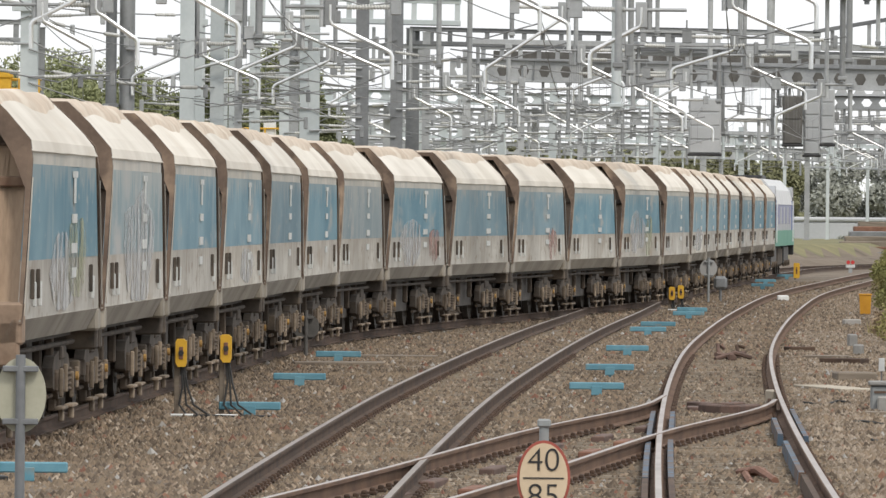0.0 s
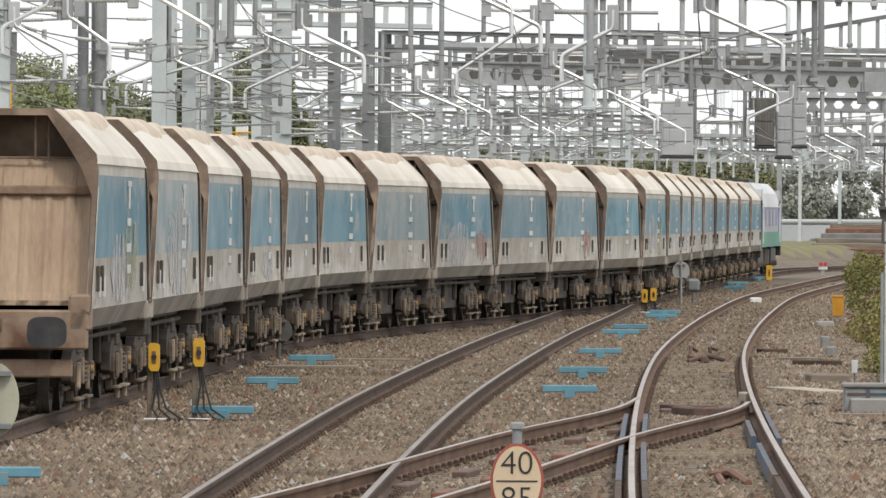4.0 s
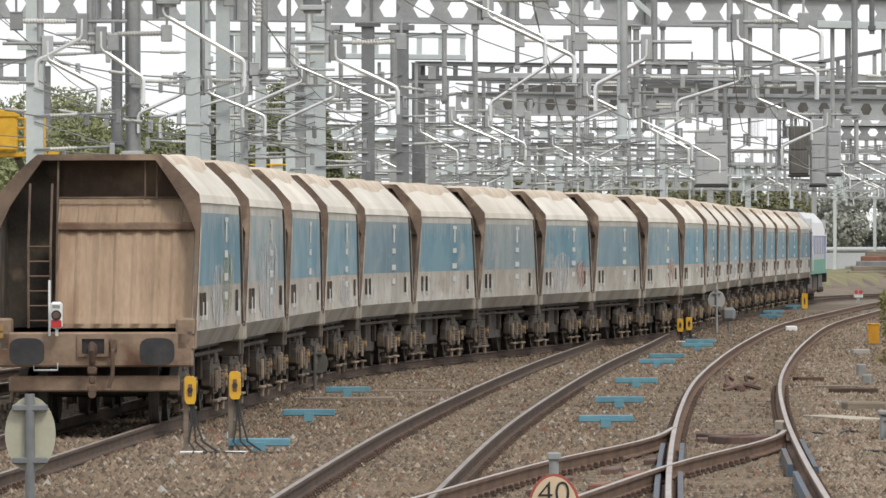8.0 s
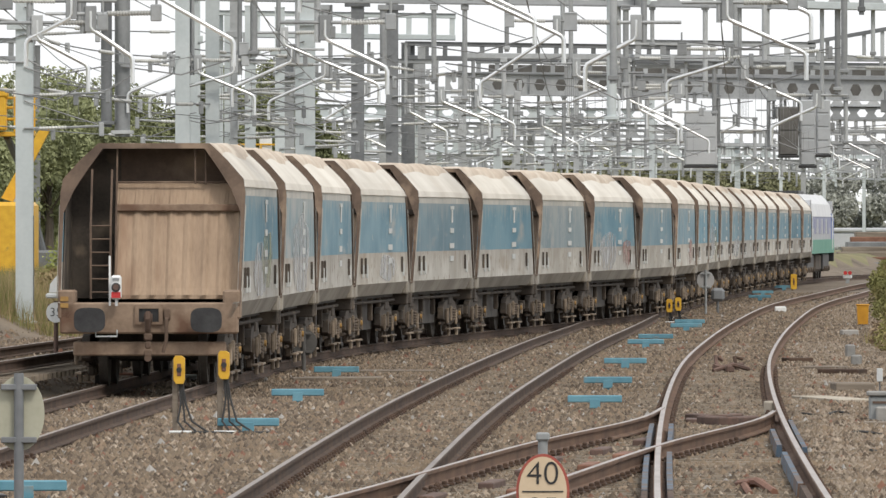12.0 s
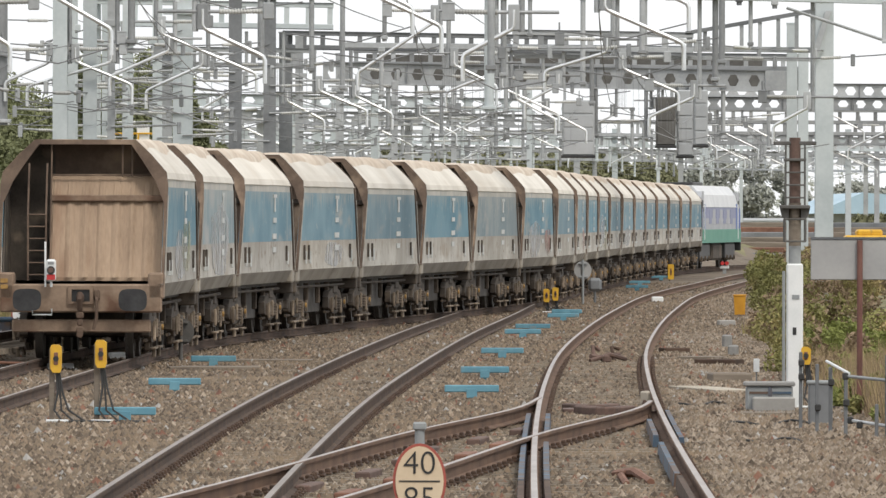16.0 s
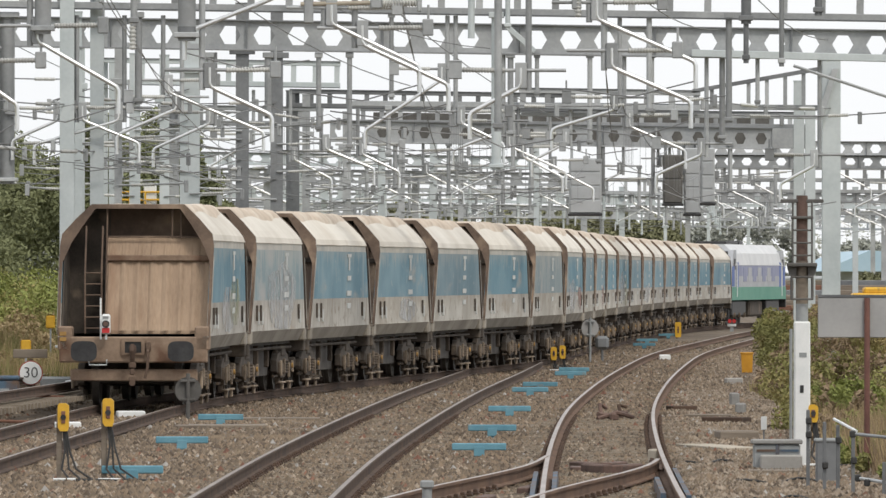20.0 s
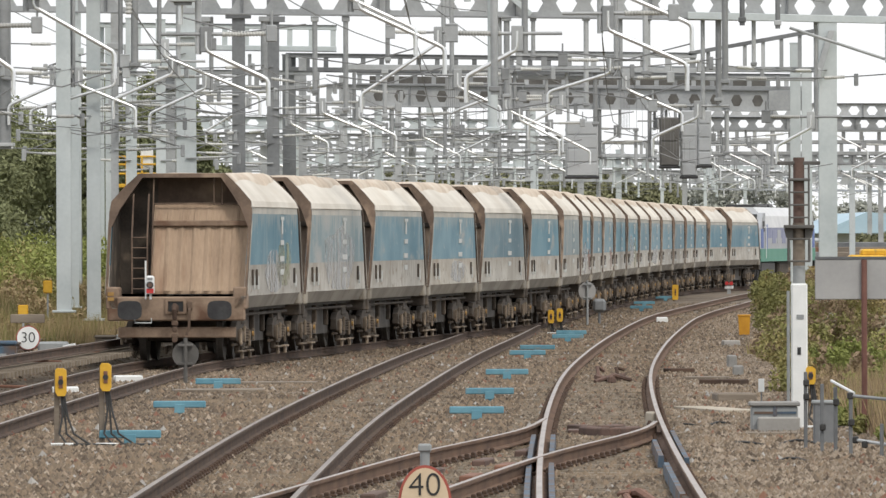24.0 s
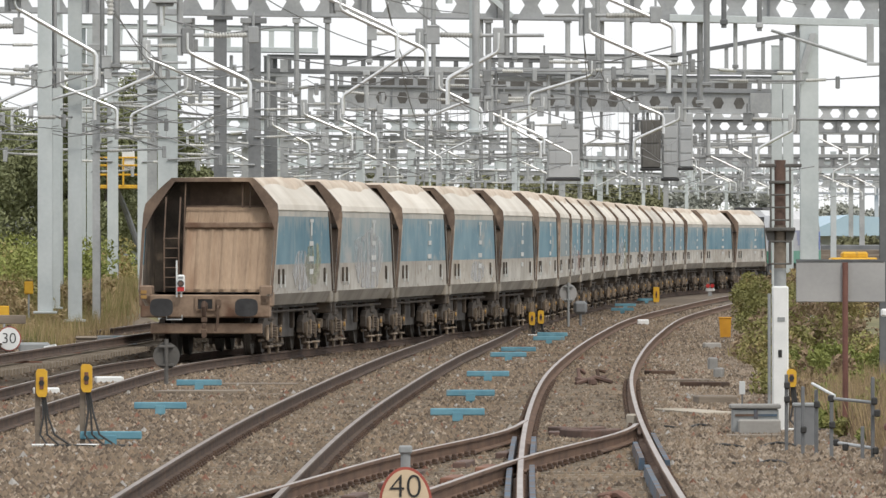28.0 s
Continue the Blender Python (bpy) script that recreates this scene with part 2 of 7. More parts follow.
M["wagon_arch"] = material("dark_rusty_end_frame", (0.074, 0.051, 0.039), (0.152, 0.107, 0.078), 0.95, 0, 2.2, 18, 0.12, stain=(0.24, 0.175, 0.125), stain_at=0.58, vary=0.15)
M["wagon_head"] = material("dusty_rusty_headstock", (0.18, 0.125, 0.09), (0.345, 0.255, 0.185), 0.95, 0, 1.8, 18, 0.15, stain=(0.14, 0.080, 0.053), stain_at=0.57)
# Darker than the tail's sheet: shade in the wagon gaps is put into the colour.
M["wagon_end_dirty"] = material("shaded_rust_stained_end_sheet", (0.105, 0.075, 0.057), (0.21, 0.155, 0.115), 0.95, 0, 1.6, 16, 0.1, stretch=(2.4, 1, 0.8), stain=(0.33, 0.25, 0.18), stain_at=0.60, vary=0.2)
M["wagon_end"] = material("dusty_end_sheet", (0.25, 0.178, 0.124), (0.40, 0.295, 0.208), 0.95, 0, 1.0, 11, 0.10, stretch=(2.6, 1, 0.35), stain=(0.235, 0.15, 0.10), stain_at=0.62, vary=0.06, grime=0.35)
M["load"] = material("crushed_stone_load", (0.43, 0.352, 0.28), (0.60, 0.51, 0.42), 0.95, 0, 1.4, 22, 0.5, stain=(0.62, 0.555, 0.475), stain_at=0.56)
M["damper"] = material("dusty_tan_brake_rod", (0.08, 0.061, 0.045), (0.30, 0.24, 0.18), 0.9, 0, 4, 30, 0.1, vary=0.35)
M["graffiti_white"] = sprayed("faded_white_spray_paint", (0.58, 0.59, 0.60), 0.55)
M["graffiti_pink"] = sprayed("faded_pink_spray_paint", (0.48, 0.31, 0.28), 0.55)
M["graffiti_lime"] = sprayed("faded_lime_spray_paint", (0.42, 0.44, 0.30), 0.45)
# Dirty running gear; also blackens the wagon ends' recesses to paint their shade.
M["underframe"] = material("dirty_black_underframe_and_shade", (0.040, 0.034, 0.029), (0.105, 0.086, 0.070), 0.9, 0, 2.5, 25, 0.2, stain=(0.17, 0.135, 0.10), stain_at=0.62)
M["spring"] = material("dusty_brake_gear", (0.05, 0.039, 0.030), (0.125, 0.096, 0.072), 0.9, 0, 4, 30, 0.2, vary=0.4)
M["axlebox"] = material("yellow_axlebox_mark", (0.26, 0.15, 0.05), (0.42, 0.25, 0.075), 0.8, 0, 6, 30, 0.1)
M["buffer"] = material("black_buffer_grease", (0.022, 0.022, 0.024), (0.05, 0.05, 0.052), 0.75, 0.1, 5, 30, 0.1)
M["wheel"] = material("wheel_steel", (0.05, 0.045, 0.04), (0.11, 0.10, 0.09), 0.7, 0.4, 3, 30, 0.1)
M["white_mark"] = material("white_lettering_panel", (0.44, 0.46, 0.46), (0.62, 0.63, 0.62), 0.8, 0, 3, 30, 0.0)
M["white_paint"] = material("white_paint", (0.66, 0.68, 0.68), (0.78, 0.79, 0.79), 0.6, 0, 3, 30, 0.03)
M["red"] = material("red_paint", (0.40, 0.02, 0.02), (0.55, 0.04, 0.04), 0.4, 0, 4, 30, 0.0)
M["dark"] = material("black_paint", (0.015, 0.015, 0.016), (0.035, 0.035, 0.036), 0.5, 0, 4, 30, 0.0)
M["cream_sign"] = material("cream_sign_face", (0.56, 0.44, 0.30), (0.65, 0.53, 0.38), 0.6, 0, 3, 30, 0.0)
M["sign_back"] = material("grey_green_sign_back", (0.35, 0.345, 0.265), (0.46, 0.45, 0.36), 0.7, 0, 3, 30, 0.02)
M["grey_sign"] = material("grey_sign_back", (0.20, 0.20, 0.195), (0.29, 0.285, 0.275), 0.8, 0, 3, 30, 0.02)
M["dark_board"] = material("dull_dark_board", (0.075, 0.072, 0.068), (0.13, 0.125, 0.118), 0.85, 0, 3, 30, 0.02)
M["sign_rim"] = material("red_sign_rim", (0.28, 0.06, 0.045), (0.36, 0.09, 0.065), 0.6, 0, 4, 30, 0.0)
M["brown_pipe"] = material("dark_rusty_pipe", (0.075, 0.05, 0.042), (0.16, 0.10, 0.08), 0.85, 0, 4, 30, 0.15)
M["rust_post"] = material("rusty_brown_post", (0.12, 0.055, 0.045), (0.20, 0.095, 0.075), 0.85, 0, 4, 30, 0.15)
M["board_grey"] = material("grey_board_back", (0.30, 0.30, 0.30), (0.38, 0.375, 0.37), 0.7, 0, 1.5, 20, 0.03)
M["grey_box"] = material("grey_cabinet", (0.22, 0.235, 0.24), (0.32, 0.335, 0.34), 0.7, 0, 2, 20, 0.04)
M["signal_grey"] = material("pale_grey_signal_case", (0.33, 0.345, 0.36), (0.42, 0.435, 0.45), 0.7, 0, 1.2, 20, 0.03)
M["wood"] = material("weathered_plank", (0.13, 0.105, 0.085), (0.26, 0.22, 0.175), 0.95, 0, 2, 25, 0.3, stretch=(0.4, 4, 4))
M["pale_wood"] = material("pale_plank", (0.34, 0.30, 0.24), (0.46, 0.41, 0.34), 0.95, 0, 2, 25, 0.2)
M["rust_iron"] = material("rusty_scrap_iron", (0.13, 0.06, 0.04), (0.24, 0.125, 0.085), 0.9, 0, 3, 25, 0.2)
M["loco_white"] = material("white_loco_roof", (0.52, 0.53, 0.55), (0.66, 0.67, 0.68), 0.5, 0, 1, 12, 0.03)
M["loco_green"] = material("green_loco_paint", (0.05, 0.24, 0.17), (0.10, 0.30, 0.22), 0.5, 0, 1, 12, 0.03)
M["loco_blue"] = material("blue_loco_paint", (0.05, 0.10, 0.33), (0.08, 0.15, 0.42), 0.45, 0, 1, 12, 0.03)
M["loco_grey"] = material("lilac_grey_loco_paint", (0.33, 0.345, 0.375), (0.43, 0.445, 0.47), 0.5, 0, 1, 12, 0.03)
M["loco_lilac"] = material("blue_lilac_loco_paint", (0.20, 0.22, 0.345), (0.27, 0.29, 0.42), 0.5, 0, 1, 12, 0.03)
M["leaf"] = material("leaf_green", (0.125, 0.125, 0.038), (0.25, 0.24, 0.082), 0.8, 0, 0.5, 6, 0.0, stain=(0.33, 0.25, 0.115), stain_at=0.57, vary=0.12)
# Lightened green: the haze over the trees is mixed into the leaf colour.
M["leaf_tree"] = material("haze_paled_tree_leaf", (0.16, 0.178, 0.085), (0.25, 0.268, 0.138), 0.85, 0, 0.4, 5, 0.0, vary=0.15)
M["leaf_bright"] = material("fresh_bramble_leaf", (0.15, 0.175, 0.042), (0.285, 0.315, 0.09), 0.8, 0, 0.5, 6, 0.0, stain=(0.32, 0.25, 0.11), stain_at=0.60, vary=0.12)
M["dead_stem"] = material("brown_dead_stems", (0.15, 0.105, 0.065), (0.30, 0.225, 0.145), 0.95, 0, 0.8, 8, 0.0)
# Leaf colour paled far beyond green so that it holds the distance haze.
M["leaf_far"] = material("haze_paled_far_leaf", (0.36, 0.375, 0.335), (0.47, 0.485, 0.44), 0.9, 0, 0.12, 3, 0.0, vary=0.2)
M["leaf_olive"] = material("far_olive_leaf", (0.17, 0.175, 0.10), (0.25, 0.252, 0.145), 0.9, 0, 0.12, 3, 0.0, vary=0.2)
M["straw"] = material("dry_grass", (0.235, 0.175, 0.09), (0.41, 0.315, 0.18), 0.95, 0, 0.6, 6, 0.0)
M["bark"] = material("bark", (0.06, 0.05, 0.04), (0.12, 0.10, 0.08), 0.95, 0, 3, 30, 0.4)
M["soil"] = material("grassy_soil", (0.10, 0.105, 0.045), (0.22, 0.19, 0.09), 0.95, 0, 0.4, 8, 0.5)
# Softened blue, with the haze of the distance put into the colour.
M["blue_roof"] = material("blue_metal_roof", (0.33, 0.47, 0.57), (0.42, 0.55, 0.64), 0.6, 0.0, 0.3, 6, 0.0)
M["pale_wall"] = material("pale_cladding", (0.36, 0.38, 0.40), (0.47, 0.485, 0.505), 0.7, 0, 0.2, 6, 0.0)
M["brown_wall"] = material("rust_stained_wall", (0.13, 0.095, 0.072), (0.24, 0.185, 0.14), 0.95, 0, 1, 20, 0.2, stain=(0.17, 0.09, 0.06), stain_at=0.55)
M["concrete"] = material("stained_concrete", (0.26, 0.25, 0.235), (0.38, 0.37, 0.35), 0.9, 0, 1, 20, 0.1)


# ---- mesh building ----
class Geo:
    """Collects boxes, tubes, prisms and sweeps into one mesh."""

    def __init__(self):
        self.v, self.f, self.m = [], [], []

    def add(self, verts, faces, mi=0):
        o = len(self.v)
        self.v.extend([tuple(p) for p in verts])
        self.f.extend([tuple(i + o for i in f) for f in faces])
        self.m.extend([mi] * len(faces))
        return self

    def box(self, x0, x1, y0, y1, z0, z1, mi=0):
        p = [(x, y, z) for z in (z0, z1) for y in (y0, y1) for x in (x0, x1)]
        return self.add(p, [(0, 2, 3, 1), (4, 5, 7, 6), (0, 1, 5, 4), (2, 6, 7, 3), (0, 4, 6, 2), (1, 3, 7, 5)], mi)

    def chamfer(self, x0, x1, y0, y1, z0, z1, c=0.01, mi=0):
        """A box with bevelled edges."""
        bm = bmesh.new()
        bmesh.ops.create_cube(bm, size=1)
        for p in bm.verts:
            p.co = Vector(((x0 + x1) / 2 + p.co.x * (x1 - x0), (y0 + y1) / 2 + p.co.y * (y1 - y0), (z0 + z1) / 2 + p.co.z * (z1 - z0)))
        bmesh.ops.bevel(bm, geom=bm.edges[:], offset=c, segments=1, affect="EDGES")
        bm.verts.index_update()
        self.add([p.co for p in bm.verts], [[p.index for p in f.verts] for f in bm.faces], mi)
        bm.free()
        return self

    def tube(self, pts, r, n=8, mi=0, r2=None, cap=True):
        """A round bar along a line of points."""
        pts = [Vector(p) for p in pts]
        rings = []
        side = None
        for i, p in enumerate(pts):
            d = (pts[min(i + 1, len(pts) - 1)] - pts[max(i - 1, 0)]).normalized()
            if side is None:
                side = d.orthogonal().normalized()
            side = (side - d * side.dot(d)).normalized()
            up = d.cross(side)
            k = i / max(1, len(pts) - 1)
            rr = r if r2 is None else r + (r2 - r) * k
            rings.append([p + rr * (math.cos(a) * side + math.sin(a) * up) for a in (2 * math.pi * j / n for j in range(n))])
        faces = []
        for i in range(len(pts) - 1):
            for j in range(n):
                faces.append((i * n + j, i * n + (j + 1) % n, (i + 1) * n + (j + 1) % n, (i + 1) * n + j))
        if cap:
            faces.append(tuple(range(n))[::-1])
            faces.append(tuple(range((len(pts) - 1) * n, len(pts) * n)))
        return self.add([q for ring in rings for q in ring], faces, mi)

    def prism(self, poly, axis, a, b, mi=0):
        """A polygon of 2D points, drawn out along an axis from a to b."""
        def put(p, t):
            return {"x": (t, p[0], p[1]), "y": (p[0], t, p[1]), "z": (p[0], p[1], t)}[axis]
        n = len(poly)
        verts = [put(p, a) for p in poly] + [put(p, b) for p in poly]
        faces = [tuple(range(n))[::-1], tuple(range(n, 2 * n))] + [(i, (i + 1) % n, n + (i + 1) % n, n + i) for i in range(n)]
        return self.add(verts, faces, mi)

    def disc(self, c, r, depth, axis="y", n=24, mi=0, rz=None):
        rz = rz or r
        ids = {"x": 0, "y": 1, "z": 2}[axis]
        others = [i for i in range(3) if i != ids]
        poly = [(c[others[0]] + r * math.cos(2 * math.pi * i / n), c[others[1]] + rz * math.sin(2 * math.pi * i / n)) for i in range(n)]
        return self.prism(poly, axis, c[ids] - depth / 2, c[ids] + depth / 2, mi)

    def data(self, name, mats, smooth=False):
        me = bpy.data.meshes.new(name)
        me.from_pydata(self.v, [], self.f)
        for m in (mats if isinstance(mats, (list, tuple)) else [mats]):
            me.materials.append(M[m])
        me.polygons.foreach_set("material_index", self.m)
        bm = bmesh.new()
        bm.from_mesh(me)
        bmesh.ops.recalc_face_normals(bm, faces=bm.faces)
        bm.to_mesh(me)
        bm.free()
        if smooth:
            me.shade_smooth()
            me.set_sharp_from_angle(angle=radians(38))
        me.update()
        return me


def part(name, geo, mat, parent, label="", smooth=False, at=None):
    """Links a mesh as one part under its thing."""
    me = geo if isinstance(geo, bpy.types.Mesh) else geo.data(name, mat, smooth)
    ob = new(name, me)
    ob.parent = parent
    if at is not None:
        ob.matrix_basis = at
    return tagged(ob, label)


def thing(name, m, label, category, group="", kind=""):
    ob = new(name)
    ob.empty_display_size = 0.2
    ob.matrix_basis = m
    return tagged(ob, label, category, group, kind)


def solid(name, geo, mat, label, category, group="", kind="", smooth=False, at=None):
    ob = new(name, geo.data(name, mat, smooth))
    if at is not None:
        ob.matrix_basis = at
    return tagged(ob, label, category, group, kind)


# ---- the lines of the tracks: distance along the view and offset to the right ----
def line(*pairs):
    """A smooth curve through a few stations, as offset by distance."""
    ys = np.array([p[0] for p in pairs], float)
    xs = np.array([p[1] for p in pairs], float)
    slope = np.gradient(xs, ys)

    def at(y):
        y = min(max(y, ys[0]), ys[-1])
        i = min(int(np.searchsorted(ys, y, "right")) - 1, len(ys) - 2)
        i = max(i, 0)
        h = ys[i + 1] - ys[i]
        t = (y - ys[i]) / h
        return float((2 * t**3 - 3 * t**2 + 1) * xs[i] + (t**3 - 2 * t**2 + t) * h * slope[i] + (-2 * t**3 + 3 * t**2) * xs[i + 1] + (t**3 - t**2) * h * slope[i + 1])
    return at


goods = line((40, -7.9), (97, -7.03), (122, -6.70), (147, -6.30), (162, -6.02), (173, -5.68), (185, -4.88), (197.5, -3.73), (210, -2.47),
             (225, -0.98), (237, 0.24), (249, 1.24), (261, 1.95), (275, 2.53), (300, 3.63), (325, 4.93), (350, 6.28), (375, 7.82), (400, 9.45),
             (413, 10.80), (426, 12.75), (450, 16.7), (520, 28.5))
middle = line((40, -2.62), (72, -2.42), (91, -2.26), (117, -1.95), (150, -1.30), (185, -0.44), (220, 0.62), (246, 1.35))
right_line = line((40, 1.30), (72, 1.37), (86, 1.47), (107, 1.68), (129, 1.98), (158, 2.52), (190, 3.40), (230, 4.75), (270, 6.35), (322, 9.3), (370, 12.3), (450, 18.5))
diagonal = line((40, -5.1), (72, -2.18), (82, -1.28), (100, 0.20), (114, 1.58), (120, 1.86))

# ---- ground ----
def ground_height(x, y):
    """Level ballast, a raised track bed and a grassy bank beyond it, and a bank to the right of the tracks."""
    d = goods(y) - x
    right = right_line(y) + 3.2 + max(0.0, (110 - y) * 0.03)
    z = -0.2
    if d > 1.7:
        z += min(0.4, (d - 1.7) * 0.4)
    if d > 5.3:
        z += min(0.65, (d - 5.3) * 0.5)
    if x > right and 60 < y < 330:
        z += min(0.55, (x - right) * 0.10)
    return z


def build_ground():
    ys = np.concatenate([np.linspace(-30, 60, 10), np.linspace(62, 330, 180), np.linspace(336, 700, 60), np.geomspace(720, 4500, 14)])
    g = Geo()
    cols = np.concatenate([-np.geomspace(4000, 40, 12), np.linspace(-36, -14, 12), np.linspace(-13, 14, 55), np.linspace(15, 40, 14), np.geomspace(45, 4000, 12)])
    verts, faces = [], []
    for y in ys:
        for x in cols:
            z = ground_height(x, y) + 0.025 * noise.noise((x * 0.9, y * 0.9, 0)) * (1 if abs(x) < 45 else 0)
            verts.append((x, y, z))
    n = len(cols)
    for i in range(len(ys) - 1):
        for j in range(n - 1):
            a = i * n + j
            xm, ym = (cols[j] + cols[j + 1]) / 2, (ys[i] + ys[i + 1]) / 2
            grassy = xm < goods(ym) - 5.9 or xm > right_line(ym) + 3.6 + max(0.0, (110 - ym) * 0.03) + max(0.0, (ym - 290) * 0.12) or ym > 560
            g.m.append(1 if grassy else 0)
            faces.append((a, a + 1, a + n + 1, a + n))
    g.v, g.f = verts, faces
    return solid("ground", g, ["ballast", "soil"], "brown-grey ballast between the tracks with grassy banks", "ground", kind="structure", smooth=True)


build_ground()


# ---- tracks ----
RAIL = [(-0.075, -0.172), (0.075, -0.172), (0.075, -0.155), (0.012, -0.135), (0.012, -0.045), (0.036, -0.034), (0.036, -0.004), (0.028, 0.0),
        (-0.028, 0.0), (-0.036, -0.004), (-0.036, -0.034), (-0.012, -0.045), (-0.012, -0.135), (-0.075, -0.155)]


def rail_mesh(name, centre, offset, y0, y1, lift=0.0, head="rail_head", step=2.0):
    g = Geo()
    n = max(2, int((y1 - y0) / step) + 1)
    k = len(RAIL)
    for y in np.linspace(y0, y1, n):
        x = centre(y) + offset
        g.v.extend([(x + p[0], y, p[1] + lift) for p in RAIL])
    for i in range(n - 1):
        for j in range(k):
            g.f.append((i * k + j, i * k + (j + 1) % k, (i + 1) * k + (j + 1) % k, (i + 1) * k + j))
            g.m.append(1 if j == 7 else 0)
    g.f += [tuple(range(k))[::-1], tuple(range((n - 1) * k, n * k))]
    g.m += [0, 0]
    return g.data(name, ["rail_rust" if head == "rail_head" else "rail_side", head])


SLEEPER = Geo().chamfer(-1.27, 1.27, -0.125, 0.125, -0.34, -0.187, 0.02).data("sleeper", "sleeper")
PLATE = Geo().chamfer(-0.15, 0.15, -0.09, 0.09, -0.178, -0.150, 0.006).chamfer(-0.135, -0.085, -0.05, 0.05, -0.155, -0.115, 0.01).chamfer(0.085, 0.135, -0.05, 0.05, -0.155, -0.115, 0.01).data("chair", "rail_side")


def build_track(name, centre, y0, y1, label, head, lift=0.0, near=120, pitch=0.68, left=(None, None), right=(None, None)):
    top = thing(name, pose(0, 0, 0), label, "track", kind="structure")
    for off, (a, b) in ((-0.753, left), (0.753, right)):
        part("rail", rail_mesh("rail", centre, off, a or y0, b or y1, lift, head), None, top)
    far = Geo()
    k = 0
    y = y0
    while y < y1:
        x = centre(y)
        turn = math.degrees(math.atan2(centre(y + 0.5) - centre(y - 0.5), 1.0))
        at = pose(x, y, lift - 0.004 + 0.012 * noise.noise((x, y * 3.1, 4)), 0, 0, -turn + 1.2 * noise.noise((y, 2, x)))
        if y > 60 and k < near:
            s = part("sleeper", SLEEPER, None, top, at=at)
            for off in (-0.753, 0.753):
                part("chair", PLATE, None, s, at=pose(off, 0, 0))
            k += 1
        else:
            far.add([at @ Vector(p) for p in ((-1.27, -0.125, -0.3), (1.27, -0.125, -0.3), (1.27, 0.125, -0.3), (-1.27, 0.125, -0.3), (-1.27, -0.125, -0.212), (1.27, -0.125, -0.212), (1.27, 0.125, -0.212), (-1.27, 0.125, -0.212))],
                    [(4, 5, 6, 7), (0, 1, 5, 4), (1, 2, 6, 5), (2, 3, 7, 6), (3, 0, 4, 7)])
        y += pitch
    far_ob = part("far_sleepers", far, "sleeper", top)
    tagged(far_ob, kind="stuff")
    return top


def shifted(centre, d):
    return lambda y: centre(y) + d



def ribbed(g, a, b, r, n=9):
    """A ribbed insulator between two points, turned in one piece."""
    a, b = Vector(a), Vector(b)
    d = (b - a).normalized()
    side = d.orthogonal().normalized()
    up = d.cross(side)
    profile = [(0.0, r * 0.45)]
    for i in range(n):
        for k, rr in ((0.1, 0.72), (0.42, 1.0), (0.58, 1.0), (0.9, 0.72)):
            profile.append(((i + k) / n, r * rr))
    profile.append((1.0, r * 0.5))
    m = 8
    verts = [a + (b - a) * k + rr * (math.cos(q * math.pi * 2 / m) * side + math.sin(q * math.pi * 2 / m) * up) for k, rr in profile for q in range(m)]
    faces = [(i * m + q, i * m + (q + 1) % m, (i + 1) * m + (q + 1) % m, (i + 1) * m + q) for i in range(len(profile) - 1) for q in range(m)]
    faces += [tuple(range(m))[::-1], tuple(range((len(profile) - 1) * m, len(profile) * m))]
    return g.add(verts, faces)


# ---- hopper wagons ----
PITCH = 12.55          # from wagon to wagon
KNEE, ROOF = 3.06, 3.64


def wagon_section(z):
    return 1.35 + 0.01 * (z - 1.24)


def side_ends(z):
    """Half length of the body side at a height: the ends lean inwards towards the top."""
    return 5.98 - (z - 1.24) * 0.55


def side_panel(s, z0, z1, thick=0.03, cols=9):
    """A strip of the wagon side from z0 to z1, with shallow pressings."""
    g = Geo()
    x0, x1 = s * wagon_section(z0), s * wagon_section(z1)
    a, b = side_ends(z0), side_ends(z1)
    n = cols
    for i in range(n + 1):
        k = -1 + 2 * i / n
        wob = s * 0.012 * noise.noise((i * 1.7, z0, s))
        g.v += [(x0 + wob, k * a, z0), (x1 + wob, k * b, z1), (x0 - s * thick, k * a, z0), (x1 - s * thick, k * b, z1)]
    for i in range(n):
        p = i * 4
        q = p + 4
        for f in ((p, q, q + 1, p + 1), (p + 2, p + 3, q + 3, q + 2), (p + 1, q + 1, q + 3, p + 3), (p, p + 2, q + 2, q)):
            g.f.append(f)
            g.m.append(0)
    g.f += [(0, 1, 3, 2), (n * 4, n * 4 + 2, n * 4 + 3, n * 4 + 1)]
    g.m += [0, 0]
    return g


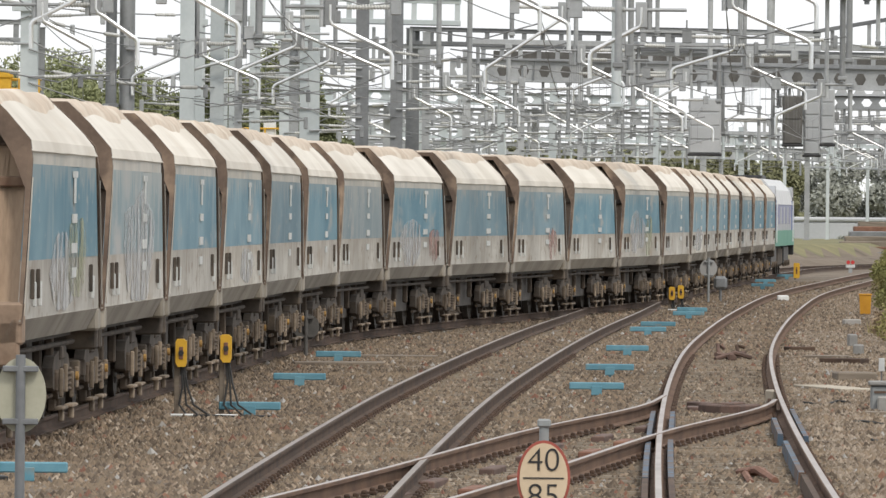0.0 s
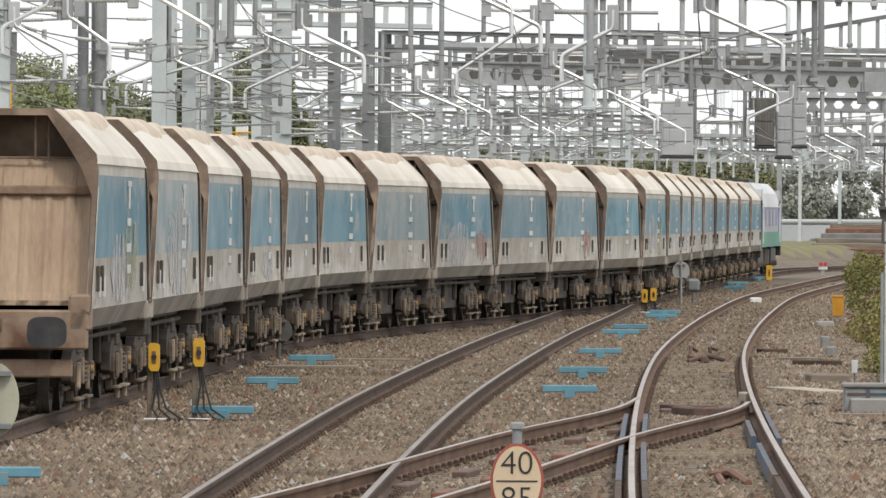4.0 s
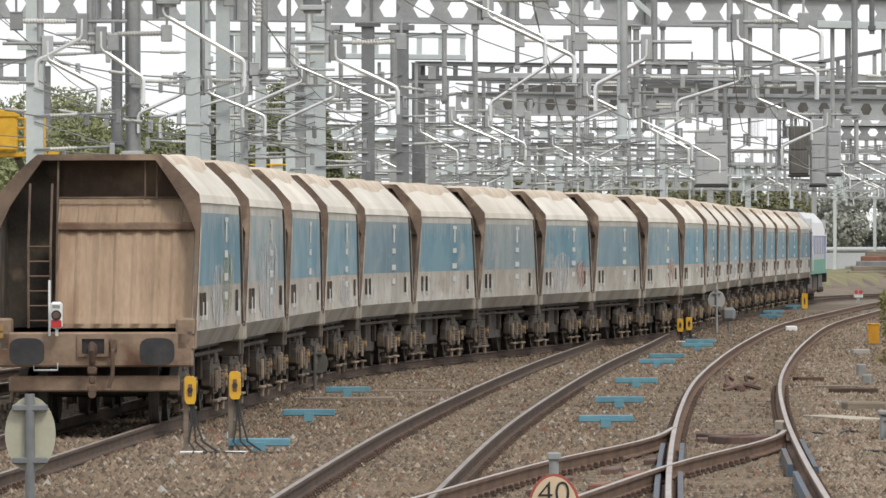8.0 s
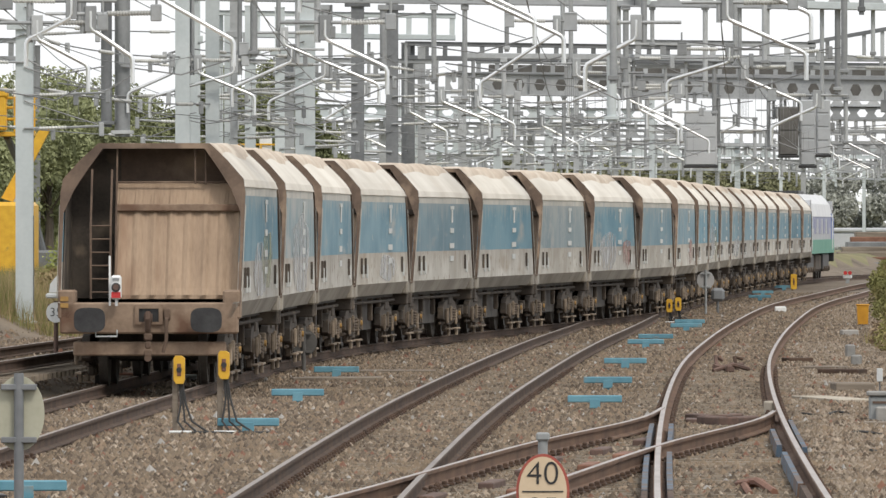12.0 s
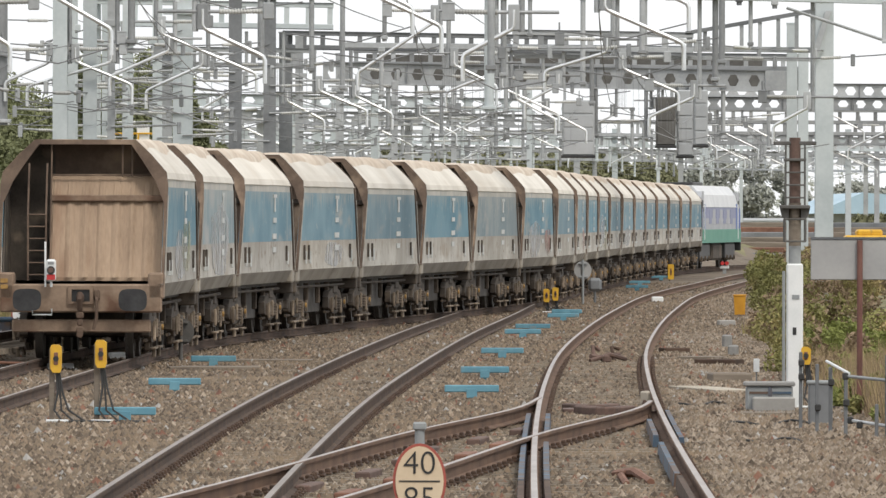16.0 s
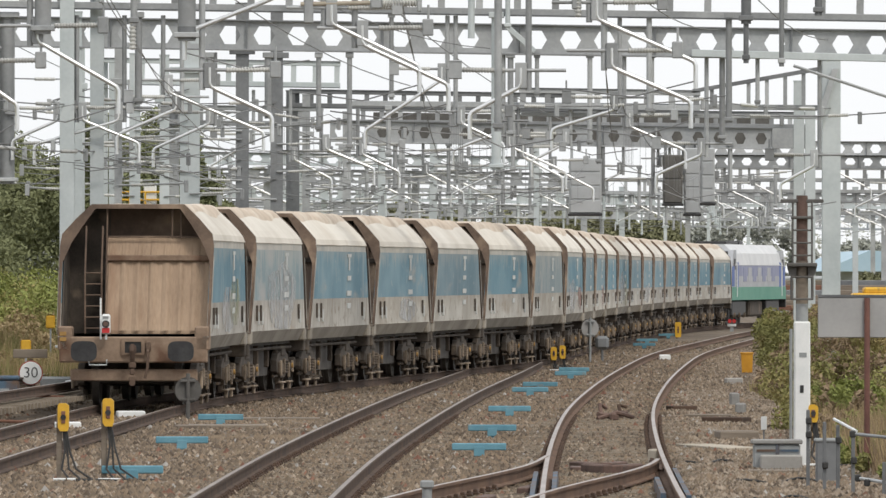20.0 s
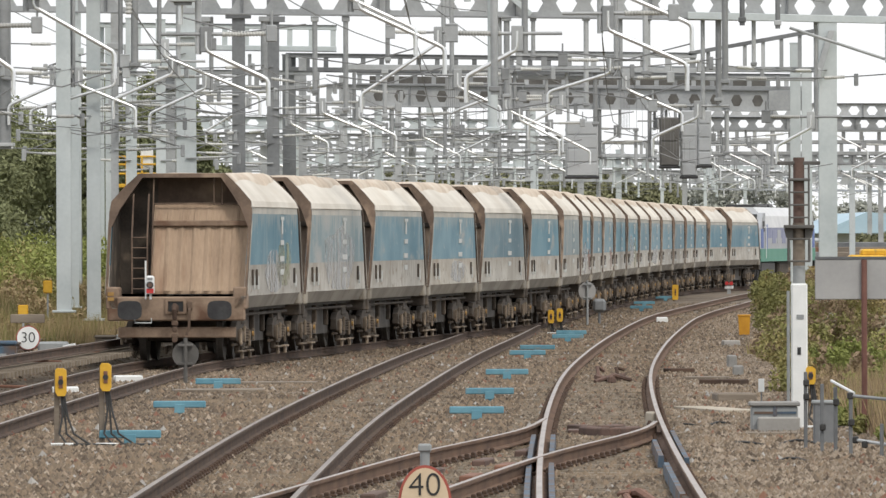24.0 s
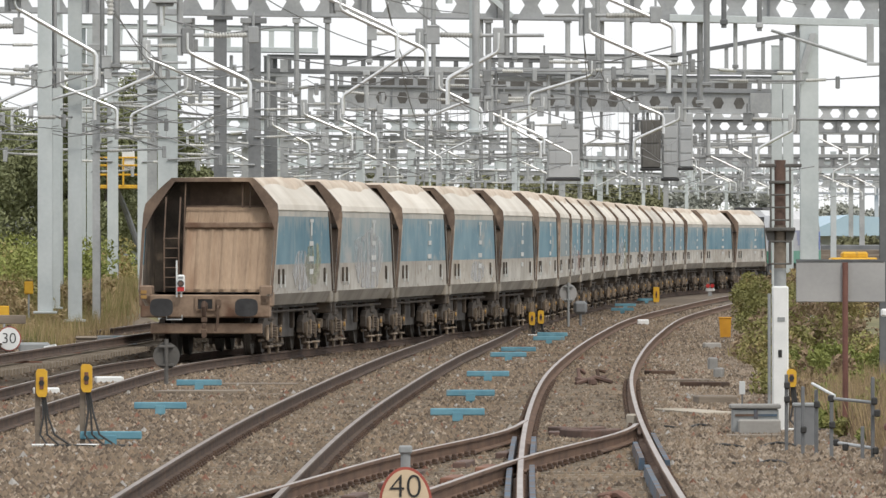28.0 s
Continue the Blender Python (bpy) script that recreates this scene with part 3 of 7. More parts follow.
def arch(s, depth):
    """The end frame: thin posts, gussets at the knee, sloping shoulders and a flat top, leaning with the end."""
    outer = [(1.37, 1.22), (1.385, 2.0), (1.398, 2.90), (1.366, 3.11), (1.11, 3.40), (0.84, ROOF + 0.012)]
    inner = [(1.33, 1.22), (1.338, 2.0), (1.335, 2.60), (1.19, 2.95), (0.99, 3.26), (0.77, ROOF - 0.07)]

    def at(x, z):
        return s * (side_ends(z) + 0.02 if z <= KNEE else 5.0 - (z - KNEE) / (ROOF - KNEE) * 0.18)
    left = lambda pts: [(-x, z) for x, z in pts] + [(x, z) for x, z in reversed(pts)]
    g = Geo()
    ring = []
    for d in (0, depth):
        for pts in (left(outer), left(inner)):
            ring += [(x, at(x, z) + d, z) for x, z in pts]
    n = 2 * len(outer)
    faces = []
    for i in range(n - 1):
        faces += [(i, i + 1, n + i + 1, n + i), (2 * n + i, 3 * n + i, 3 * n + i + 1, 2 * n + i + 1), (i, 2 * n + i, 2 * n + i + 1, i + 1), (n + i, n + i + 1, 3 * n + i + 1, 3 * n + i)]
    faces += [(0, n, 3 * n, 2 * n), (n - 1, 3 * n - 1, 4 * n - 1, 2 * n - 1)]
    return g.add(ring, faces)


def end_sheet(s):
    """The sloping hopper end with upright pressings."""
    g = Geo()
    xs = np.linspace(-0.56, 1.335, 48)
    rows = ((1.30, 5.52), (1.36, 5.51), (1.46, 5.44), (2.0, 5.14), (2.56, 4.84), (2.66, 4.78), (3.02, 4.60), (3.05, 4.52))
    for z, y in rows:
        for x in xs:
            rib = 0.042 * max(0.0, math.sin((x + 0.56) / 0.257 * 2 * math.pi)) ** 0.6 if 1.35 < z < 2.9 else 0.0
            g.v.append((x, s * (y + rib), z))
    n = len(xs)
    for i in range(len(rows) - 1):
        for j in range(n - 1):
            g.f.append((i * n + j, i * n + j + 1, (i + 1) * n + j + 1, (i + 1) * n + j))
            g.m.append(0)
    return g


def load_mesh(seed, low=0.0):
    """The heaped stone: a wavy crest with a lip that laps over the shoulders; low: how far the rear end has slumped."""
    g = Geo()
    nx, ny = 30, 80
    for i in range(ny + 1):
        y = -4.60 + 9.2 * i / ny
        wave = math.sin(y * 1.75 + 0.6) + 0.6 * noise.noise((y * 0.8, 0, seed))
        edge = 1.03 + 0.045 * math.sin(y * 1.0 + 0.5) + 0.05 * noise.noise((y * 0.5, 4, seed)) + 0.006 * noise.noise((y * 4, 9, seed))
        end = min(1.0, max(0.0, 4.45 - abs(y)) / 0.9)
        end *= 1 - low * min(1.0, max(0.0, (1.5 - y) / 3.0))
        for j in range(nx + 1):
            k = -1 + 2 * j / nx
            x = k * edge
            lumps = 0.016 * noise.noise((x * 2.2, y * 1.3, seed)) + 0.008 * noise.noise((x * 8, y * 8, seed))
            shell = ROOF - max(0.0, abs(x) - 0.84) * 0.95 + 0.012
            heap = (0.004 + 0.022 * wave + lumps) * max(0.0, 1 - abs(k) ** 7) * end
            lip = 0.036 * min(1.0, end * 2) * max(0.0, min(1.0, (1 - abs(k)) / 0.04)) * (0.5 + 0.5 * min(1.0, abs(k)))
            g.v.append((x, y, shell + heap + lip - (0.045 if abs(k) > 0.99 else 0)))
    n = nx + 1
    for i in range(ny):
        for j in range(nx):
            g.f.append((i * n + j, i * n + j + 1, (i + 1) * n + j + 1, (i + 1) * n + j))
            g.m.append(0)
    return g


def wheelset_mesh():
    g = Geo()
    g.tube([(-1.0, 0, 0), (1.0, 0, 0)], 0.085, 10)
    for s in (-1, 1):
        g.disc((s * 0.765, 0, 0), 0.46, 0.10, "x", 22)
        g.disc((s * 0.70, 0, 0), 0.49, 0.03, "x", 22)
        g.disc((s * 0.83, 0, 0), 0.15, 0.10, "x", 12)
        for a in range(6):
            c, d = math.cos(a * math.pi / 3), math.sin(a * math.pi / 3)
            g.box(s * 0.812 - 0.012, s * 0.812 + 0.012, 0.28 * c - 0.04, 0.28 * c + 0.04, 0.28 * d - 0.04, 0.28 * d + 0.04)
    return g


def bogie_side_mesh(s):
    """One cast side frame with its arch over the springs."""
    x = s * 1.02
    poly = [(-1.32, 0.62), (-1.28, 0.40), (-1.02, 0.36), (-0.62, 0.40), (-0.42, 0.26), (0.42, 0.26), (0.62, 0.40), (1.02, 0.36), (1.28, 0.40), (1.32, 0.62), (1.10, 0.74), (0.5, 0.80), (-0.5, 0.80), (-1.10, 0.74)]
    g = Geo().prism(poly, "x", x - 0.06, x + 0.06)
    g.chamfer(x - 0.09, x + 0.09, -0.38, 0.38, 0.70, 0.86, 0.02)
    return g


SHARED = {}


def shared(name, make, mat, smooth=False):
    if name not in SHARED:
        SHARED[name] = make().data(name, mat, smooth)
    return SHARED[name]


def spring_mesh():
    return ribbed(Geo(), (0, 0, 0), (0, 0, 0.28), 0.075, 5)


def axlebox_mesh():
    return Geo().chamfer(-0.06, 0.06, -0.11, 0.11, -0.13, 0.13, 0.035).disc((0.075, 0, 0), 0.10, 0.05, "x", 12)


def build_bogie(parent, y):
    b = part("bogie", Geo().chamfer(-0.95, 0.95, -0.22, 0.22, 0.48, 0.82, 0.03).disc((0, 0, 0.88), 0.25, 0.16, "z", 14).box(-0.8, 0.8, -0.08, 0.08, 0.36, 0.48), "underframe", parent, at=pose(0, y, 0))
    for s in (-1, 1):
        part("side_frame", shared(f"side_frame{s}", lambda: bogie_side_mesh(s), "underframe"), None, b)
        for yy in (-0.92, 0.92):
            part("axlebox", shared("axlebox", axlebox_mesh, "spring"), None, b, at=pose(s * 1.08, yy, 0.47, 0, 0, 0 if s > 0 else 180))
        part("axle_cover", shared("axle_cover", lambda: Geo().disc((0, 0, 0), 0.05, 0.05, "x", 12), "axlebox"), None, b, at=pose(s * 1.19, 0.92, 0.50))
        for yy in (-0.14, 0.14):
            part("coil_spring", shared("coil_spring", spring_mesh, "spring"), None, b, at=pose(s * 1.12, yy, 0.34))
        part("brake_beam", shared("brake_beam", lambda: Geo().tube([(0, -1.25, 0.3), (0, 1.25, 0.3)], 0.03, 6).chamfer(-0.05, 0.05, -0.40, -0.30, 0.12, 0.5, 0.015).chamfer(-0.05, 0.05, 0.30, 0.40, 0.12, 0.5, 0.015), "spring"), None, b, at=pose(s * 1.0, 0, 0))
    for s in (-1, 1):
        for yy, z0, z1 in ((-1.25, 0.30, 0.62), (-0.55, 0.34, 0.66), (0.45, 0.26, 0.56), (1.2, 0.36, 0.60)):
            part("brake_rod", shared(f"brake_rod{z0}{z1}", lambda: Geo().chamfer(-0.025, 0.025, -0.045, 0.045, z0, z1, 0.012), "damper"), None, b, at=pose(s * 1.17, yy, 0))
        for yy in (-0.75, 0.8):
            part("foot_plate", shared("foot_plate", lambda: Geo().chamfer(-0.05, 0.05, -0.42, 0.42, 0.15, 0.19, 0.01).chamfer(-0.03, 0.03, -0.08, 0.08, 0.02, 0.15, 0.01), "damper"), None, b, at=pose(s * 1.14, yy, 0))
    for yy in (-0.92, 0.92):
        part("wheelset", shared("wheelset", wheelset_mesh, "wheel", True), None, b, at=pose(0, yy, 0.46))
    return b


def ladder_mesh():
    g = Geo()
    for x in (-0.15, 0.15):
        g.tube([(x, 0, 0), (x, 0.0, 1.1), (x, -0.35, 1.95)], 0.018, 6)
    for i in range(6):
        g.tube([(-0.15, 0, 0.1 + 0.2 * i), (0.15, 0, 0.1 + 0.2 * i)], 0.013, 6)
    return g


def end_details(w, s, tail=False):
    """Headstock, buffers, coupling, hoses, ladder and rails at one end (s = -1: the rear)."""
    y = s * 6.0
    head = Geo().chamfer(-1.34, 1.34, min(y, y - s * 0.22), max(y, y - s * 0.22), 0.78, 1.25, 0.025)
    # Ends that stand in a gap get a dark tone that paints its shade.
    end_tone = "wagon_head" if tail else "underframe"
    part("headstock", head, end_tone, w)
    high = 1.44 if tail else 1.27
    for x in (-1.24, 1.24):
        part("sole_step", Geo().chamfer(x - 0.13, x + 0.13, min(y, y - s * 0.5), max(y, y - s * 0.5), 1.0, high, 0.03), end_tone if tail else "wagon_sill", w)
    part("lower_beam", Geo().chamfer(-1.15, 1.15, min(y - s * 0.15, y - s * 0.27), max(y - s * 0.15, y - s * 0.27), 0.45, 0.66, 0.02), end_tone, w)
    for x in (-0.875, 0.875):
        bf = part("buffer", Geo().tube([(x, y, 0.99), (x, y + s * 0.22, 0.99)], 0.11, 10), "wagon_sill", w)
        part("buffer_head", shared("buffer_head", lambda: Geo().prism([(0.235 * math.copysign(abs(math.cos(a)) ** 0.6, math.cos(a)), 0.185 * math.copysign(abs(math.sin(a)) ** 0.6, math.sin(a))) for a in (i * math.pi / 12 for i in range(24))], "y", -0.03, 0.03), "buffer"), None, bf, "black buffer head", at=pose(x, y + s * 0.25, 0.99))
    frame_geo = Geo()
    for a, b, c, d in ((-0.21, 0.21, 1.16, 1.22), (-0.21, 0.21, 0.92, 0.96), (-0.21, -0.15, 0.96, 1.16), (0.15, 0.21, 0.96, 1.16)):
        frame_geo.box(a, b, min(y, y + s * 0.05), max(y, y + s * 0.05), c, d)
    part("draw_gear_plate", frame_geo, end_tone, w)
    # Thin black sheet that paints the shade inside the draw gear opening.
    part("draw_gear_pocket", Geo().box(-0.15, 0.15, min(y + s * 0.004, y + s * 0.012), max(y + s * 0.004, y + s * 0.012), 0.96, 1.16), "dark", w)
    cp = Geo()
    cp.chamfer(-0.06, 0.06, min(y, y + s * 0.26), max(y, y + s * 0.26), 0.94, 1.10, 0.03)
    cp.tube([(0, y + s * 0.22, 1.10), (0, y + s * 0.30, 1.0), (0, y + s * 0.24, 0.86)], 0.045, 8)
    for i in range(4):
        cp.chamfer(-0.045 - 0.02 * (i % 2), 0.045 + 0.02 * (i % 2), y + s * 0.22 - 0.03, y + s * 0.22 + 0.03, 0.80 - 0.12 * i, 0.91 - 0.12 * i, 0.02)
    cp.disc((0, y + s * 0.22, 0.42), 0.055, 0.05, "y", 10)
    part("coupling", cp, "wagon_brown", w, smooth=True)
    part("brake_hose", Geo().tube([(0.26, y, 1.02), (0.27, y + s * 0.12, 0.98), (0.27, y + s * 0.15, 0.70), (0.22, y + s * 0.13, 0.50)], 0.028, 8).chamfer(0.22, 0.32, y - 0.05, y + 0.05, 0.98, 1.16, 0.02), "wagon_brown", w, smooth=True)
    part("shunter_step", Geo().tube([(-0.80, y, 0.84), (-0.80, y, 0.74), (-0.48, y, 0.74), (-0.48, y, 0.84)], 0.014, 6), "pale_steel", w)
    part("ladder", shared("ladder", ladder_mesh, "wagon_arch"), None, w, at=pose(-0.76, s * 5.5, 1.30, 0, 0, 0 if s > 0 else 180))
    rails = Geo()
    for x in (-0.56, 0.62, 0.78):
        rails.tube([(x, s * (4.72 if x > 0 else 5.3), 3.03 if x > 0 else 1.32), (x, s * 4.70, ROOF - 0.03)], 0.016, 6)
    rails.tube([(-0.56, s * 4.70, 3.06), (1.22, s * 4.70, 3.06)], 0.016, 6)
    part("hand_rail", rails, "wagon_arch", w)
    part("end_angle", Geo().chamfer(-0.58, 1.33, s * 4.86 - 0.05, s * 4.86 + 0.05, 2.62, 2.73, 0.015), end_tone, w)
    # Dark tone on this and the side wing paints the shade inside the end.
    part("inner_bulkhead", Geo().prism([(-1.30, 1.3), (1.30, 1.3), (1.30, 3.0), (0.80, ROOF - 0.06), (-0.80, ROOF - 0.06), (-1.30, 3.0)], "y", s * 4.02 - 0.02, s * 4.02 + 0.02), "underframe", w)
    # Darker in the gaps than at the tail: gap shade set by colour.
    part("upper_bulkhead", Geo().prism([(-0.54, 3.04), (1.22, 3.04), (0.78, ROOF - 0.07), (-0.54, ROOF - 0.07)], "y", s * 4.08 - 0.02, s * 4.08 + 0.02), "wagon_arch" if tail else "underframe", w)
    part("hood_roof", Geo().box(-0.82, 0.82, min(s * 4.0, s * 4.78), max(s * 4.0, s * 4.78), ROOF - 0.05, ROOF - 0.02), "wagon_brown", w)
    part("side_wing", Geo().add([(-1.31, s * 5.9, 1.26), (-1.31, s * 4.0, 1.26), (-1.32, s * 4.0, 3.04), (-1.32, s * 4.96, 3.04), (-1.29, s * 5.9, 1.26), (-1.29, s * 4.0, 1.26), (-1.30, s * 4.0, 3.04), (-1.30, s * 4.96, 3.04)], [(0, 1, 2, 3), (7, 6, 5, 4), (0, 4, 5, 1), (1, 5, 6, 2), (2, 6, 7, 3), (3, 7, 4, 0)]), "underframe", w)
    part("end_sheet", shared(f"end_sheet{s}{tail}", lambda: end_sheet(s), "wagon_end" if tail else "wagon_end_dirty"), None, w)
    part("end_frame", shared(f"end_frame{s}", lambda: arch(s, -s * 0.13), "wagon_arch"), None, w)


def build_wagon(label, tail=False):
    w = thing("hopper_wagon", pose(0, 0, 0), label, "wagon", "wagons of the stone train")
    for s in (-1, 1):
        part("upper_side", side_panel(s, 2.86, 2.995), "wagon_dusty", w, "grey dusty band under the knee")
        part("blue_side", side_panel(s, 1.86, 2.86), "wagon_blue", w)
        part("lower_side", side_panel(s, 1.24, 1.86), "wagon_silver", w)
        xe, xm = s * wagon_section(1.24), s * 1.24
        skirt = Geo().add([(xe + s * 0.015, -6.0, 1.26), (xe + s * 0.015, 6.0, 1.26), (xm, 6.0, 1.02), (xm, -6.0, 1.02), (xe - s * 0.08, -6.0, 1.26), (xe - s * 0.08, 6.0, 1.26), (xm - s * 0.08, 6.0, 1.02), (xm - s * 0.08, -6.0, 1.02)],
                          [(0, 1, 2, 3), (7, 6, 5, 4), (0, 4, 5, 1), (1, 5, 6, 2), (2, 6, 7, 3), (3, 7, 4, 0)])
        part("sole_bar", skirt, "wagon_sill", w)
        sh = Geo()
        rows = ((1.386, 2.995, 5.03), (1.350, 3.105, 4.975), (1.25, 3.235, 4.94), (1.10, 3.395, 4.89), (0.84, ROOF, 4.80))
        for inset in (0.0, 0.03):
            for x, z, e in rows:
                sh.v += [(s * (x - inset), -e + 2 * e * k / 10, z - inset * 0.8 + 0.010 * noise.noise((k * 0.9, z * 2, s)) * (0 < k < 10)) for k in range(11)]
        for i in range(4):
            for k in range(10):
                p, q = i * 11 + k, (i + 1) * 11 + k
                sh.f += [(p, p + 1, q + 1, q), (p + 55, q + 55, q + 56, p + 56)]
                sh.m += [0, 0]
            for k in (0, 10):
                p, q = i * 11 + k, (i + 1) * 11 + k
                sh.f.append((p, q, q + 55, p + 55))
                sh.m.append(0)
        for k in range(10):
            sh.f += [(k, k + 55, k + 56, k + 1), (44 + k, 45 + k, 100 + k, 99 + k)]
            sh.m += [0, 0]
        part("shoulder_panel", sh, "wagon_cream", w)
        for y, z0, z1, hw in ((1.55, 2.74, 2.81, 0.36), (1.55, 2.46, 2.736, 0.13), (1.55, 2.24, 2.34, 0.34), (1.55, 1.91, 2.02, 0.42), (1.55, 1.64, 1.75, 0.34)):
            x0, x1 = s * (wagon_section(z0) + 0.006), s * (wagon_section(z1) + 0.006)
            part("lettering_panel", Geo().add([(x0, y - hw, z0), (x0, y + hw, z0), (x1, y + hw, z1), (x1, y - hw, z1), (x0 + s * 0.012, y - hw, z0), (x0 + s * 0.012, y + hw, z0), (x1 + s * 0.012, y + hw, z1), (x1 + s * 0.012, y - hw, z1)],
                                              [(0, 1, 2, 3), (7, 6, 5, 4), (0, 4, 5, 1), (1, 5, 6, 2), (2, 6, 7, 3), (3, 7, 4, 0)]), "white_mark", w)
        for y in (-4.75, -3.95, 4.1):
            x = s * (wagon_section(1.6) + 0.03)
            part("door_lever", Geo().chamfer(x - 0.02, x + 0.02, y - 0.03, y + 0.03, 1.46, 1.77, 0.008), "underframe", w)
            part("door_catch", Geo().chamfer(x - 0.015, x + 0.025, y + 0.20, y + 0.245, 1.38, 1.64, 0.008), "white_mark", w)
        zs = (1.30, 2.72)
        for e in (-1, 1):
            ys = [e * (side_ends(z) - 0.015) for z in zs]
            xs = [s * (wagon_section(z) + 0.036) for z in zs]
            part("edge_strip", Geo().add([(xs[0], ys[0], zs[0]), (xs[0], ys[0] - e * 0.075, zs[0]), (xs[1], ys[1] - e * 0.075, zs[1]), (xs[1], ys[1], zs[1]), (xs[0] + s * 0.01, ys[0], zs[0]), (xs[0] + s * 0.01, ys[0] - e * 0.075, zs[0]), (xs[1] + s * 0.01, ys[1] - e * 0.075, zs[1]), (xs[1] + s * 0.01, ys[1], zs[1])],
                                         [(0, 1, 2, 3), (7, 6, 5, 4), (0, 4, 5, 1), (1, 5, 6, 2), (2, 6, 7, 3), (3, 7, 4, 0)]), "wagon_silver", w, "pale worn edge strip")
        for y in (-2.9, -1.1, 1.1, 2.9):
            part("hopper_strut", Geo().chamfer(s * 1.0 - 0.05, s * 1.0 + 0.05, y - 0.06, y + 0.06, 0.5, 1.05, 0.02), "spring", w)
        part("brake_pipe", Geo().tube([(s * 1.08, -5.5, 0.88), (s * 1.08, 5.5, 0.88)], 0.03, 6), "underframe", w)
    part("chassis", Geo().box(-1.05, 1.05, -5.6, 5.6, 0.95, 1.22).box(-0.9, 0.9, -2.4, 2.4, 0.32, 0.96), "wheel", w)
    part("stone_load", load_mesh(7 if tail else 3, 0.85 if tail else 0.0), "load", w, "heaped pale brown crushed stone", smooth=True)
    for y in (-3.75, 3.75):
        build_bogie(w, y)
    for s in (-1, 1):
        end_details(w, s, tail and s < 0)
    return w


def build_tail_lamp(w):
    lamp = part("tail_lamp", Geo().chamfer(-0.56, -0.40, -6.22, -6.12, 1.30, 1.66, 0.03), "white_paint", w, "white tail lamp with a red lens")
    part("lens_ring", Geo().disc((-0.48, -6.23, 1.48), 0.068, 0.04, "y", 18), "dark", lamp)
    part("lens", Geo().disc((-0.48, -6.255, 1.48), 0.045, 0.02, "y", 16), "brown_pipe", lamp)
    part("red_panel", Geo().box(-0.55, -0.41, -6.232, -6.222, 1.32, 1.41), "red", lamp)
    part("battery_slot", Geo().box(-0.53, -0.43, -6.232, -6.222, 1.58, 1.62), "grey_box", lamp)
    for z in (1.17, 1.27):
        part("label_plate", Geo().box(-1.33, -1.21, -6.014, -6.004, z, z + 0.07), "axlebox", w)
    part("lamp_iron", Geo().box(-0.50, -0.46, -6.14, -6.11, 1.2, 1.34).box(-0.60, -0.57, -6.05, -6.01, 1.2, 1.95), "white_paint", w)


